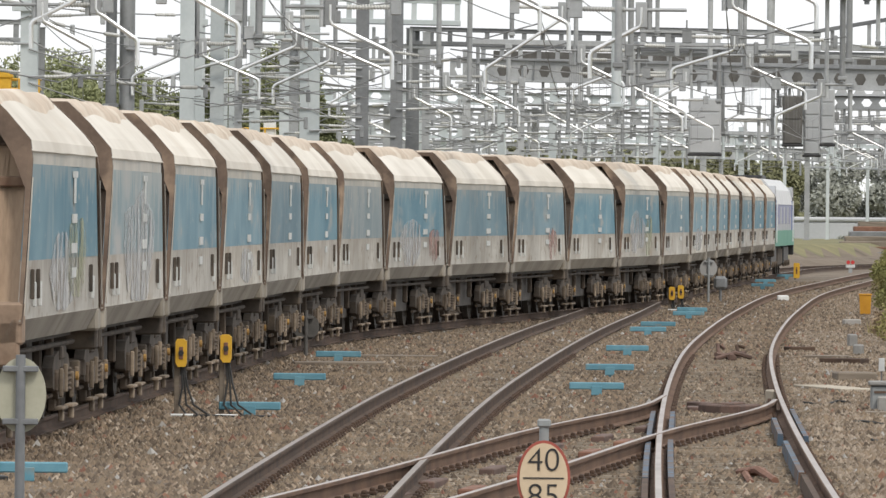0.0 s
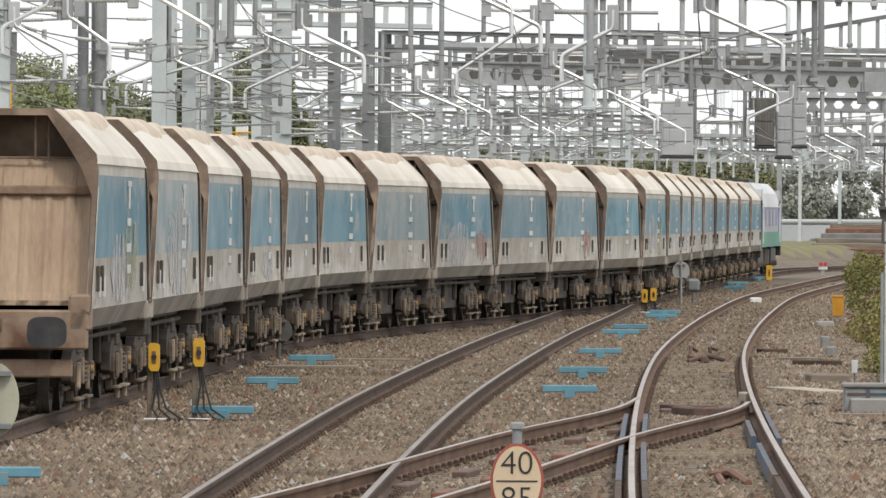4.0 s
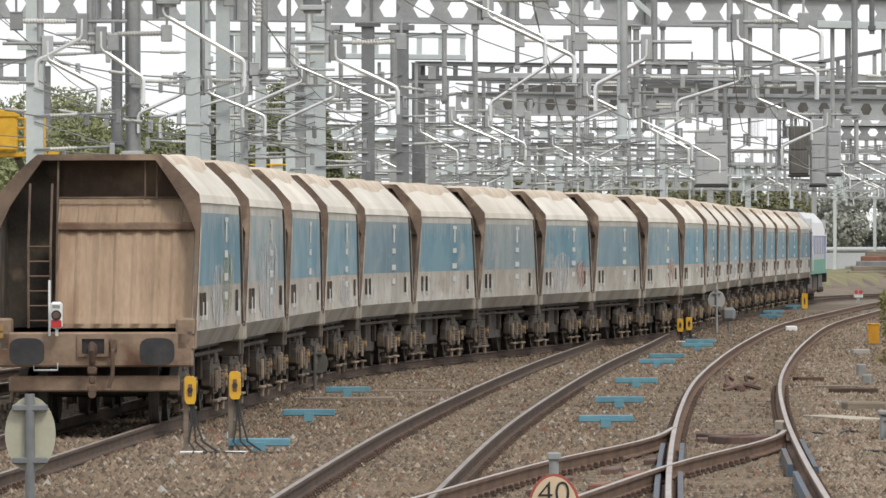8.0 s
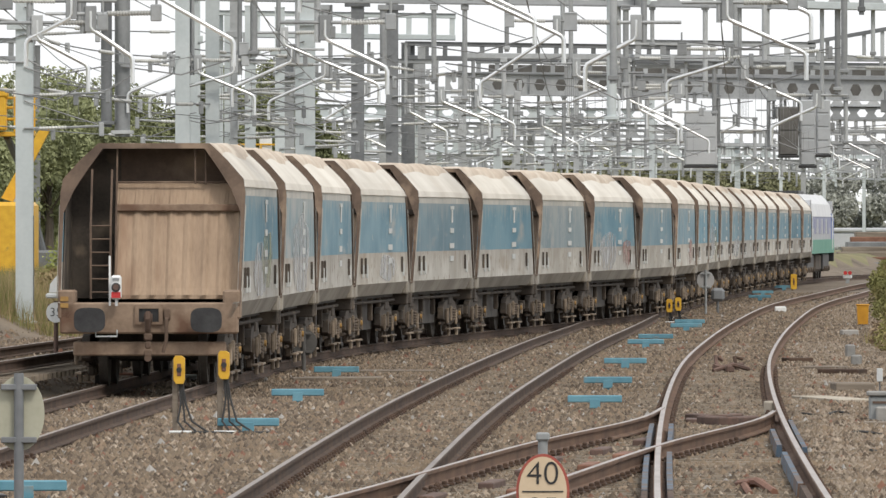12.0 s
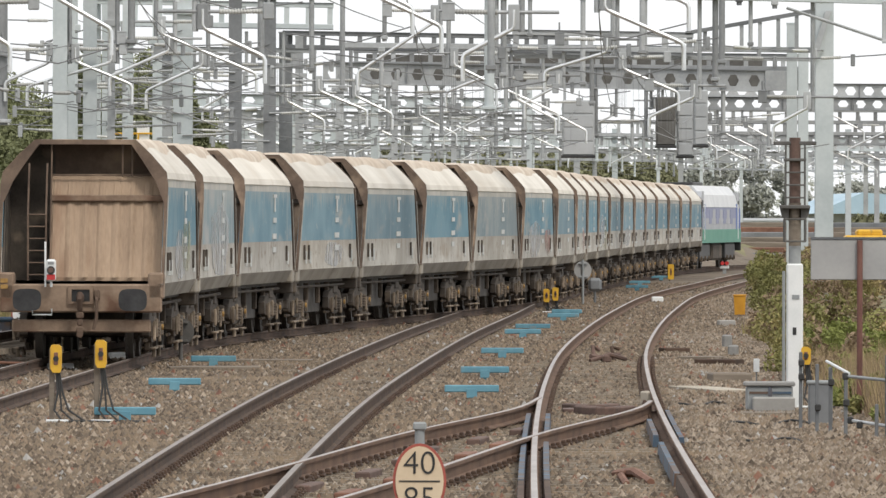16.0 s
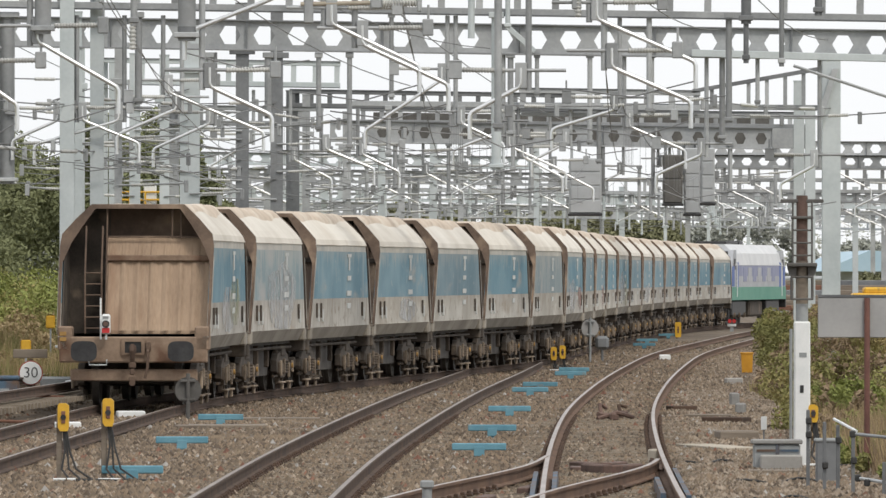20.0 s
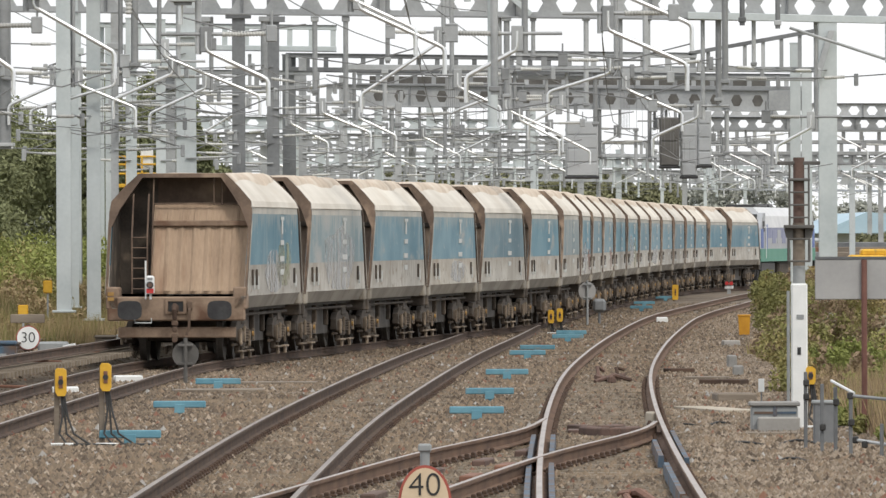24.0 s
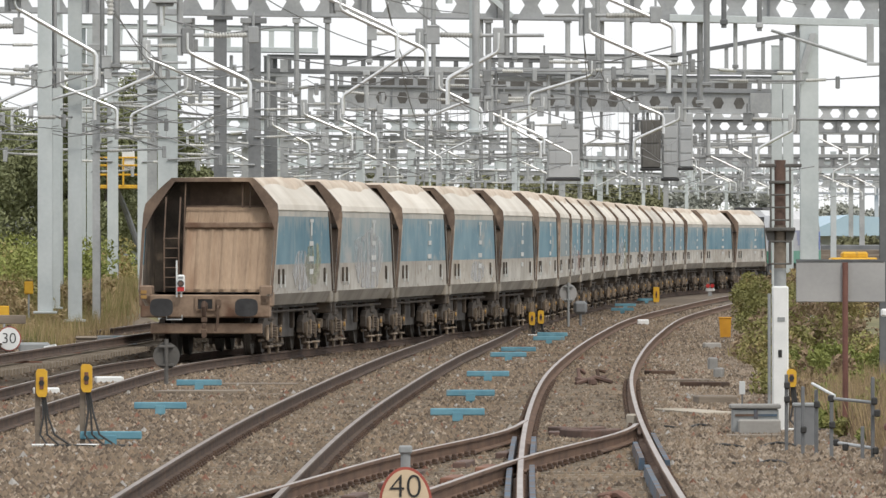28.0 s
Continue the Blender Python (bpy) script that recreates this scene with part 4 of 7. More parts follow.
def build_loco():
    """A heavy diesel goods locomotive: white roof, green band, blue cab end."""
    c = thing("diesel_locomotive", pose(0, 0, 0), "diesel goods locomotive with white roof, grey sides and green skirt", "locomotive")
    half = 10.4
    part("body_side", Geo().prism([(-1.30, 1.75), (1.30, 1.75), (1.30, 2.25), (-1.30, 2.25)], "y", -half + 1.9, half - 1.9), "loco_grey", c)
    part("lilac_band", Geo().prism([(-1.302, 2.25), (1.302, 2.25), (1.302, 2.75), (-1.302, 2.75)], "y", -half + 1.9, half - 1.9), "loco_lilac", c)
    part("green_skirt", Geo().prism([(-1.32, 1.15), (1.32, 1.15), (1.32, 1.75), (-1.32, 1.75)], "y", -half + 0.15, half - 0.15), "loco_green", c)
    part("roof", Geo().prism([(-1.32, 2.75), (1.32, 2.75), (1.20, 3.30), (0.80, 3.72), (-0.80, 3.72), (-1.20, 3.30)], "y", -half + 1.2, half - 1.2), "loco_white", c)
    part("radiator", Geo().chamfer(-0.7, 0.7, -7.6, -3.2, 3.72, 3.86, 0.03), "dark", c)
    part("exhaust", Geo().chamfer(-0.3, 0.3, 0.4, 1.8, 3.72, 3.90, 0.04), "dark", c)
    for s in (-1, 1):
        cab = part("cab", Geo().prism([(s * (half - 1.9), 1.75), (s * half, 1.75), (s * (half - 0.35), 2.75), (s * (half - 1.0), 3.45), (s * (half - 1.9), 3.45)], "x", -1.29, 1.29), "loco_grey", c)
        for x in (-0.62, 0.62):
            part("windscreen", Geo().add([(x - 0.42, s * (half - 0.37), 2.80), (x + 0.42, s * (half - 0.37), 2.80), (x + 0.42, s * (half - 0.90), 3.37), (x - 0.42, s * (half - 0.90), 3.37), (x - 0.42, s * (half - 0.33), 2.82), (x + 0.42, s * (half - 0.33), 2.82), (x + 0.42, s * (half - 0.86), 3.39), (x - 0.42, s * (half - 0.86), 3.39)],
                                      [(0, 1, 2, 3), (7, 6, 5, 4), (0, 4, 5, 1), (1, 5, 6, 2), (2, 6, 7, 3), (3, 7, 4, 0)]), "dark", cab)
            part("lamp_cluster", Geo().disc((x * 1.3, s * (half + 0.02), 1.98), 0.11, 0.06, "y", 14), "red", cab)
        for x in (-1.30, 1.30):
            part("corner_panel", Geo().chamfer(x - 0.016, x + 0.016, s * (half - 0.75) - 0.35, s * (half - 0.75) + 0.35, 1.78, 2.7, 0.008), "loco_blue", cab)
            part("cab_window", Geo().chamfer(x - 0.012, x + 0.012, s * (half - 1.25) - 0.3, s * (half - 1.25) + 0.3, 2.55, 3.05, 0.005), "dark", cab)
            part("cab_door", Geo().chamfer(x - 0.014, x + 0.014, s * (half - 2.3) - 0.32, s * (half - 2.3) + 0.32, 1.5, 2.9, 0.01), "loco_blue", c)
            part("hand_rail", Geo().tube([(x * 1.03, s * (half - 1.86), 1.3), (x * 1.03, s * (half - 1.86), 2.9)], 0.02, 6), "white_paint", c)
            part("buffer", Geo().tube([(x * 0.67, s * half, 1.05), (x * 0.67, s * (half + 0.45), 1.05)], 0.12, 10).disc((x * 0.67, s * (half + 0.47), 1.05), 0.23, 0.04, "y", 16), "buffer", c)
        part("buffer_beam", Geo().chamfer(-1.3, 1.3, s * half - 0.12, s * half + 0.12, 0.75, 1.2, 0.03), "dark", c)
    for i in range(7):
        y = -5.4 + i * 1.8
        for x in (-1.305, 1.305):
            part("grille", Geo().chamfer(x - 0.012, x + 0.012, y - 0.6, y + 0.6, 2.0, 2.65, 0.005), "loco_grey" if i % 2 else "loco_lilac", c)
    part("tail_door", Geo().chamfer(-0.42, 0.42, -half - 0.03, -half + 0.05, 1.30, 1.72, 0.02), "dark", c)
    part("hose_rack", Geo().chamfer(-1.1, -0.5, -half - 0.16, -half - 0.08, 0.55, 1.10, 0.03).chamfer(0.5, 1.1, -half - 0.16, -half - 0.08, 0.55, 1.10, 0.03), "dark", c)
    part("snowplough", Geo().chamfer(-1.2, 1.2, -10.5, -10.3, 0.2, 0.78, 0.04), "dark", c)
    part("fuel_tank", Geo().chamfer(-1.15, 1.15, -2.3, 2.3, 0.35, 1.12, 0.1), "underframe", c)
    for y in (-6.4, 6.4):
        b = part("bogie", Geo().chamfer(-1.15, 1.15, -2.5, 2.5, 0.42, 1.12, 0.05), "dark", c, at=pose(0, y, 0))
        for yy in (-1.85, 0.0, 1.85):
            part("wheelset", shared("wheelset", wheelset_mesh, "wheel", True), None, b, at=pose(0, yy, 0.46))
            for x in (-1.12, 1.12):
                part("axlebox", shared("axlebox", axlebox_mesh, "spring"), None, b, at=pose(x, yy, 0.46, 0, 0, 0 if x > 0 else 180))
    return c


# where the tail stood at the first moment
TAIL_START = 91.77

STATION_Y = np.linspace(40, 520, 2401)
STATION_X = np.array([goods(y) for y in STATION_Y])
STATION_S = np.concatenate([[0], np.cumsum(np.hypot(np.diff(STATION_X), np.diff(STATION_Y)))])


def on_goods(s):
    return float(np.interp(s, STATION_S, STATION_X)), float(np.interp(s, STATION_S, STATION_Y))


TAIL_S = float(np.interp(TAIL_START, STATION_Y, STATION_S))


def travel(t):
    """Metres rolled since the first moment: the train slows a little towards the end."""
    return 3.89902 * t + -0.048125 * t**2 + 0.0029706 * t**3 + -0.000070871 * t**4


def train_pose(back, front, t):
    """The pose of a vehicle whose two bogies stand that far ahead of the train's tail."""
    a, b = on_goods(TAIL_S + back + travel(t)), on_goods(TAIL_S + front + travel(t))
    return pose((a[0] + b[0]) / 2, (a[1] + b[1]) / 2, 0, 0, 0, -math.degrees(math.atan2(b[0] - a[0], b[1] - a[1])))


WAGONS = [build_wagon("last hopper wagon, blue and silver, tail lamp on rusty end", True), build_wagon("loaded stone hopper wagon, faded blue and silver sides under brown dust")]
for i in range(18):
    WAGONS.append(copy_thing(WAGONS[1], pose(0, 0, 0)))
build_tail_lamp(WAGONS[0])


def graffiti(w, y0, y1, z0, z1, mat, seed):
    """A patch of faded sprayed paint with an uneven outline on the right-hand side."""
    n = 22
    rim = []
    for i in range(n):
        a = 2 * math.pi * i / n
        k = 1 + 0.35 * noise.noise((math.cos(a) * 1.6, math.sin(a) * 1.6, seed))
        z = max(1.27, (z0 + z1) / 2 + (z1 - z0) / 2 * k * math.sin(a))
        rim.append((wagon_section(z) + 0.016, (y0 + y1) / 2 + (y1 - y0) / 2 * k * math.cos(a), z))
    back = [(x - 0.004, y, z) for x, y, z in rim]
    g = Geo().add(rim + back, [tuple(range(n)), tuple(range(n, 2 * n))[::-1]] + [(i, n + i, n + (i + 1) % n, (i + 1) % n) for i in range(n)])
    part("graffiti", g, mat, w, "faded sprayed graffiti")


for i in (1, 6):
    for ob in WAGONS[i].children:
        if ob.name.startswith("blue_side"):
            ob.material_slots[0].link = "OBJECT"
            ob.material_slots[0].material = M["wagon_worn"]
graffiti(WAGONS[0], 0.4, 3.6, 1.4, 2.3, "graffiti_lime", 1)
graffiti(WAGONS[0], -2.0, 2.0, 1.3, 2.1, "graffiti_white", 2)
graffiti(WAGONS[1], -2.5, 3.6, 1.3, 2.6, "graffiti_white", 3)
graffiti(WAGONS[3], -1.0, 3.0, 1.3, 1.8, "graffiti_white", 5)
graffiti(WAGONS[7], -3.6, 1.0, 1.3, 2.2, "graffiti_white", 6)
graffiti(WAGONS[7], 2.4, 4.4, 1.3, 2.1, "graffiti_pink", 7)
graffiti(WAGONS[9], 1.6, 3.8, 1.3, 2.0, "graffiti_pink", 8)
graffiti(WAGONS[11], -3.4, 0.8, 1.3, 2.4, "graffiti_white", 9)
graffiti(WAGONS[11], 1.0, 3.4, 1.3, 2.3, "graffiti_lime", 10)
graffiti(WAGONS[13], -3.0, 2.4, 1.3, 2.0, "graffiti_white", 11)
LOCO = build_loco()
WHEELSETS = [[o for o in w.children_recursive if o.name.startswith("wheelset")] for w in WAGONS]


def motions():
    """The train rolls away along the goods line and slows a little."""
    times = [float(i) for i in range(29)]
    for i, w in enumerate(WAGONS):
        mid = 6.27 + i * PITCH
        walk(w, [(t, train_pose(mid - 3.75, mid + 3.75, t)) for t in times])
    turns = [i * 0.15 for i in range(187)] + [28.0]
    for sets in WHEELSETS[:8]:
        for o in sets:
            at = o.location.copy()
            walk(o, [(t, pose(at.x, at.y, at.z, -math.degrees(travel(t) / 0.46))) for t in turns])
    mid = 20 * PITCH + 10.9
    walk(LOCO, [(t, train_pose(mid - 6.4, mid + 6.4, t)) for t in times])

# ---- overhead line structures ----
def fall(z, degrees=0.85):
    """The booms fall a little to the right: a turn about the line of sight at the height z."""
    return pose(0, 0, z, 0, degrees, 0) @ pose(0, 0, -z)


def hex_web(g, x0, x1, y, zc, depth, pitch, t=0.02, wide=0.31, high=0.33):
    """A castellated web: a plate with a row of hexagonal holes along its middle."""
    n = max(1, int((x1 - x0) / pitch + 0.02))
    p = (x1 - x0) / n
    hz, hx = depth * high, p * wide
    top, bot = zc + depth / 2, zc - depth / 2
    for i in range(n):
        a = x0 + i * p
        m = a + p / 2
        hole = [(m - hx, zc), (m - hx * 0.5, zc + hz), (m + hx * 0.5, zc + hz), (m + hx, zc), (m + hx * 0.5, zc - hz), (m - hx * 0.5, zc - hz)]
        rim = [(a, zc), (a, top), (a + p, top), (a + p, zc), (a + p, bot), (a, bot)]
        v = [(q[0], yy, q[1]) for yy in (y - t, y + t) for q in hole + rim]
        f = []
        for j in range(6):
            k = (j + 1) % 6
            f += [(j, k, 6 + k, 6 + j), (12 + k, 12 + j, 18 + j, 18 + k), (k, j, 12 + j, 12 + k)]
        g.add(v, f)
    return g


def weld(me):
    """Joins the cells of a web into one sheet."""
    bm = bmesh.new()
    bm.from_mesh(me)
    bmesh.ops.remove_doubles(bm, verts=bm.verts, dist=0.002)
    bm.to_mesh(me)
    bm.free()


def castellated_beam(parent, x0, x1, y, zc, depth, pitch, mat="grey_steel", lean=0.85, wide=0.31, high=0.33):
    b = part("boom", hex_web(Geo(), x0, x1, y, zc, depth - 0.04, pitch, 0.02, wide, high), mat, parent, at=fall(zc, lean))
    weld(b.data)
    n = max(2, int((x1 - x0) / 3.1))
    for i in range(1, n):
        x = x0 + (x1 - x0) / int((x1 - x0) / pitch + 0.02) * round(i * 3.1 / pitch)
        part("stiffener", Geo().box(x - 0.012, x + 0.012, y - 0.12, y - 0.022, zc - depth / 2 + 0.02, zc + depth / 2 - 0.02), "dark_steel", b)
    # Top flange in darker steel: the shade along the boom's top is painted.
    for z in (zc - depth / 2, zc + depth / 2):
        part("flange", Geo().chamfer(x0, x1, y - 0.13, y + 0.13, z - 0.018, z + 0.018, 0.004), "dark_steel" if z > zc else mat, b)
    return b


def frame_boom(parent, x0, x1, y, z0, z1, pitch, mat="grey_steel", lean=0.85):
    """A boom of two chords joined by uprights, without diagonals."""
    b = part("boom", Geo().chamfer(x0, x1, y - 0.1, y + 0.1, z0 - 0.07, z0 + 0.07, 0.01), mat, parent, at=fall(z0, lean))
    # Thin flanges in the darker steel paint the shade lines of the chords.
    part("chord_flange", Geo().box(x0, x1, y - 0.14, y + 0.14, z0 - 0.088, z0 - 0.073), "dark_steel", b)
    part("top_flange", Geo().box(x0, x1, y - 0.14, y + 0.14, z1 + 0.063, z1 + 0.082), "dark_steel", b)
    part("top_chord", Geo().chamfer(x0, x1, y - 0.1, y + 0.1, z1 - 0.06, z1 + 0.06, 0.01), mat, b)
    n = int((x1 - x0) / pitch + 0.02)
    for i in range(n + 1):
        x = x0 + 0.1 + i * (x1 - x0 - 0.2) / n
        part("upright", Geo().box(x - 0.075, x + 0.075, y - 0.075, y + 0.075, z0 + 0.07, z1 - 0.06), mat, b)
    return b


def mast(parent, x, y, z0, z1, w, mat="grey_steel"):
    """A wide-flange steel mast with a base plate."""
    t, h, c = w * 0.08, w / 2, w * 0.05
    g = Geo().prism([(x - h, y - h), (x + h, y - h), (x + h, y - h + t), (x + c, y - h + t), (x + c, y + h - t), (x + h, y + h - t), (x + h, y + h), (x - h, y + h), (x - h, y + h - t), (x - c, y + h - t), (x - c, y - h + t), (x - h, y - h + t)], "z", z0, z1)
    m = part("mast", g, mat, parent)
    part("base_plate", Geo().chamfer(x - w * 0.8, x + w * 0.8, y - w * 0.8, y + w * 0.8, z0, z0 + 0.05, 0.01), mat, m)
    part("cap_plate", Geo().box(x - w * 0.55, x + w * 0.55, y - w * 0.55, y + w * 0.55, z1, z1 + 0.03), mat, m)
    return m


def drop_tube(parent, x, y, z0, z1, r=0.09, mat="grey_steel"):
    d = part("drop_tube", Geo().tube([(x, y, z0), (x, y, z1)], r, 12), mat, parent, smooth=True)
    part("clamp", Geo().chamfer(x - r * 1.5, x + r * 1.5, y - r * 1.5, y + r * 1.5, z1 - 0.12, z1, 0.01), mat, d)
    part("collar", Geo().chamfer(x - r * 1.4, x + r * 1.4, y - r * 1.4, y + r * 1.4, z0 + 0.05, z0 + 0.13, 0.01), mat, d)
    return d


def cantilever(x, y, z, reach, drop, s=1, top=None, group="registration cantilevers"):
    """A registration arm with insulator: runs down from its bracket and turns to the vertical at its end. s: to which side."""
    c = thing("cantilever", pose(x, y, z), "bright aluminium registration arm with grey insulator", "cantilever", group)
    e = s * reach
    low = -drop
    pts = [(0, 0, 0.30), (0, 0, 0.06), (s * 0.03, 0, 0.0), (s * 0.12, 0, -0.05), (e - s * 0.10, 0, low + 0.04), (e - s * 0.03, 0, low), (e, 0, low - 0.06), (e, 0, low - 0.42)]
    if top:
        part("drop_tube", Geo().tube([(-s * 0.12, 0.06, -0.05), (-s * 0.12, 0.06, top - z)], 0.05, 10), "grey_steel", c, smooth=True)
    part("registration_arm", Geo().tube(pts, 0.036, 10), "aluminium", c, smooth=True)
    tube = Geo().tube([(-s * 0.7, 0.02, 0.26), (s * 0.25, 0.02, 0.26)], 0.028, 8)
    part("stay_tube", tube, "grey_steel", c, smooth=True)
    part("insulator", ribbed(Geo(), (s * 0.25, 0.02, 0.26), (s * 0.95, 0.02, 0.27), 0.045, 15), "insulator", c, smooth=True)
    part("bracket_plate", Geo().chamfer(-0.09, 0.09, -0.03, 0.05, -0.02, 0.38, 0.01), "grey_steel", c)
    part("end_fitting", Geo().chamfer(s * 0.93, s * 1.10, -0.05, 0.07, 0.14, 0.40, 0.015).tube([(s * 1.02, 0.01, 0.40), (s * 1.02, 0.01, 0.62)], 0.02, 6), "grey_steel", c)
    part("steady_wire", Geo().tube([(e, 0, low - 0.30), (e * 0.35, 0, low - 0.55), (-s * 0.5, 0, low - 0.42)], 0.012, 5), "wire", c)
    return c


def structure(name, label):
    return thing(name, pose(0, 0, 0), label, "gantry", "overhead line gantries")


# the nearest portal: only its lower chord and hanging tubes come into view
g1 = structure("gantry", "grey steel overhead line gantry with hanging tubes")
part("boom", Geo().chamfer(-14, 7.2, 139.85, 140.15, 7.87, 7.99, 0.01).chamfer(-14, 7.2, 139.85, 140.15, 8.6, 8.72, 0.01), "dark_steel", g1, at=fall(7.9, 0.9))
mast(g1, 6.86, 140, -0.1, 8.7, 0.24, "dark_steel")
mast(g1, 7.28, 141.5, 0.1, 8.9, 0.36, "pale_steel")
mast(g1, -13.7, 140, 0.1, 8.9, 0.36)
for x, z0, r in ((-6.56, 6.10, 0.13), (-4.33, 6.0, 0.14), (-5.15, 6.23, 0.055), (4.33, 6.27, 0.08), (4.33, 5.66, 0.042), (1.79, 6.82, 0.045), (3.37, 6.85, 0.042), (0.49, 4.6, 0.062), (-0.33, 6.70, 0.072), (5.45, 6.40, 0.058), (4.86, 7.03, 0.08), (4.88, 5.61, 0.04), (5.78, 6.79, 0.07)):
    drop_tube(g1, x, 140, z0, 7.93, r, "dark_steel" if x in (4.33, 5.45, 1.79) else "grey_steel")
part("bent_tube", Geo().tube([(0.56, 139.9, 7.85), (0.52, 139.9, 7.78), (0.12, 139.9, 7.35), (0.08, 139.9, 7.28), (0.075, 139.9, 6.04)], 0.055, 10), "pale_steel", g1, smooth=True)
part("coupling", Geo().tube([(1.79, 140, 7.60), (1.79, 140, 7.80)], 0.068, 10), "dark_steel", g1, smooth=True)
part("joint_band", Geo().tube([(-4.33, 140, 6.03), (-4.33, 140, 6.22)], 0.146, 14), "dark_steel", g1, smooth=True)
part("cross_bar", Geo().chamfer(4.02, 4.80, 139.86, 139.93, 7.46, 7.54, 0.01), "grey_steel", g1)

# open-framed boom
g2 = structure("gantry", "grey steel portal gantry with an open-framed boom")
frame_boom(g2, -13.64, 11.75, 193, 7.99, 8.48, 0.8125)
mast(g2, -8.52, 193, 0.8, 8.85, 0.31, "pale_steel")
mast(g2, -7.90, 193.4, 0.62, 8.85, 0.29, "pale_steel")
drop_tube(g2, -10.15, 193, 4.5, 7.97, 0.12, "dark_steel")
drop_tube(g2, -9.82, 193.2, 4.3, 7.97, 0.17, "grey_steel")
drop_tube(g2, 0.88, 192.8, 7.6, 8.85, 0.055, "pale_steel")
mast(g2, -13.1, 193, 0.4, 8.6, 0.28)
mast(g2, 11.4, 193, 0.3, 8.7, 0.24)
part("ridge_wire", Geo().tube([(-8.6, 193, 8.72), (-8.0, 193, 8.98), (-7.3, 193, 9.20), (-6.2, 193, 9.13), (-3.9, 193, 9.0), (-1.0, 193, 9.34), (0.2, 193, 9.05), (3.5, 193, 8.75)], 0.02, 6), "aluminium", g2)
part("top_wire", Geo().tube([(-13.0, 193, 8.98), (-6.0, 193, 8.84), (0.5, 193, 8.72), (4.2, 193, 8.66)], 0.014, 5), "wire", g2)

# castellated boom with hexagonal holes
g3 = structure("gantry", "grey castellated portal gantry with hexagonal holes")
castellated_beam(g3, -14.235, 11.234, 205, 7.715, 0.665, 0.7718)
mast(g3, -8.81, 205, 0.8, 8.3, 0.19, "pale_steel")
mast(g3, 11.0, 205, 0.3, 8.3, 0.3, "pale_steel")
part("lower_rail", Geo().chamfer(5.1, 10.2, 204.7, 204.9, 7.245, 7.41, 0.01), "pale_steel", g3, at=pose(7.4, 0, 7.33, 0, 1.5, 0) @ pose(-7.4, 0, -7.33))
part("stay", Geo().tube([(7.4, 204.6, 7.10), (9.56, 204.6, 6.385)], 0.035, 6), "grey_steel", g3)
part("end_drop", Geo().chamfer(9.56, 9.72, 204.55, 204.65, 6.35, 7.25, 0.01).chamfer(9.56, 10.2, 204.5, 204.6, 6.30, 6.37, 0.01), "grey_steel", g3)
part("diagonal_stay", Geo().chamfer(-0.06, 0.06, -0.03, 0.03, 0, 0.80, 0.01), "pale_steel", g3, at=pose(1.55, 204.8, 7.42, 0, -48, 0))

# portal with a tapering end on a broad mast
g5 = structure("gantry", "pale steel portal gantry with a tapering end")
frame_boom(g5, 1.35, 6.0, 232, 6.72, 7.10, 0.62)
part("long_chord", Geo().chamfer(-3.0, 9.3, 232.2, 232.4, 6.66, 6.80, 0.01).chamfer(1.4, 9.0, 232.2, 232.4, 6.44, 6.54, 0.01), "grey_steel", g5, at=fall(6.7, 0.5))
mast(g5, 9.28, 230, 0.1, 7.82, 0.46, "pale_steel")
mast(g5, 8.68, 236, 0.1, 7.4, 0.27, "pale_steel")
part("taper", Geo().prism([(5.8, 7.02), (9.5, 7.67), (9.5, 7.78), (5.8, 7.12)], "y", 231.9, 232.1), "dark_steel", g5)
for i in range(7):
    x = 6.3 + i * 0.47
    part("upright", Geo().box(x - 0.05, x + 0.05, 231.95, 232.05, 6.70, 7.03 + (x - 5.8) * 0.176), "grey_steel", g5)
part("knee", Geo().prism([(9.05, 6.3), (9.45, 7.6), (9.30, 7.6), (8.88, 6.3)], "y", 229.6, 229.75), "grey_steel", g5)

# second castellated portal, darker behind
g6 = structure("gantry", "grey castellated portal gantry seen beyond the first")
castellated_beam(g6, -4.605, 10.305, 305, 7.105, 0.70, 0.71, "grey_steel", 0.98, 0.27, 0.29)
part("end_plate", Geo().chamfer(10.31, 11.7, 304.9, 305.1, 6.60, 7.28, 0.01), "grey_steel", g6)
frame_boom(g6, -3.6, 11.7, 306.5, 7.49, 7.90, 0.62, "grey_steel", 0.6)
part("rear_girder", Geo().chamfer(-3.2, 10.4, 309.9, 310.1, 6.80, 7.86, 0.02), "dark_board", g6, at=fall(7.3, 0.8))
mast(g6, 11.6, 305, 0.0, 7.9, 0.34, "pale_steel")

# far twin booms with holes and frames
g7 = structure("gantry", "far double gantry with rows of hexagonal holes")
castellated_beam(g7, 9.5, 24, 362, 7.43, 0.56, 0.70, lean=0.2)
castellated_beam(g7, 9.5, 24, 362, 6.90, 0.50, 0.68, lean=0.2)
frame_boom(g7, 9.5, 24, 364, 6.20, 6.66, 0.70, lean=0.2)
frame_boom(g7, 9.5, 24, 366, 5.76, 6.20, 0.70, lean=0.2)
castellated_beam(g7, 9.5, 24, 370, 5.56, 0.46, 0.53, lean=0.2)
mast(g7, 24, 366, 0, 7.8, 0.3)

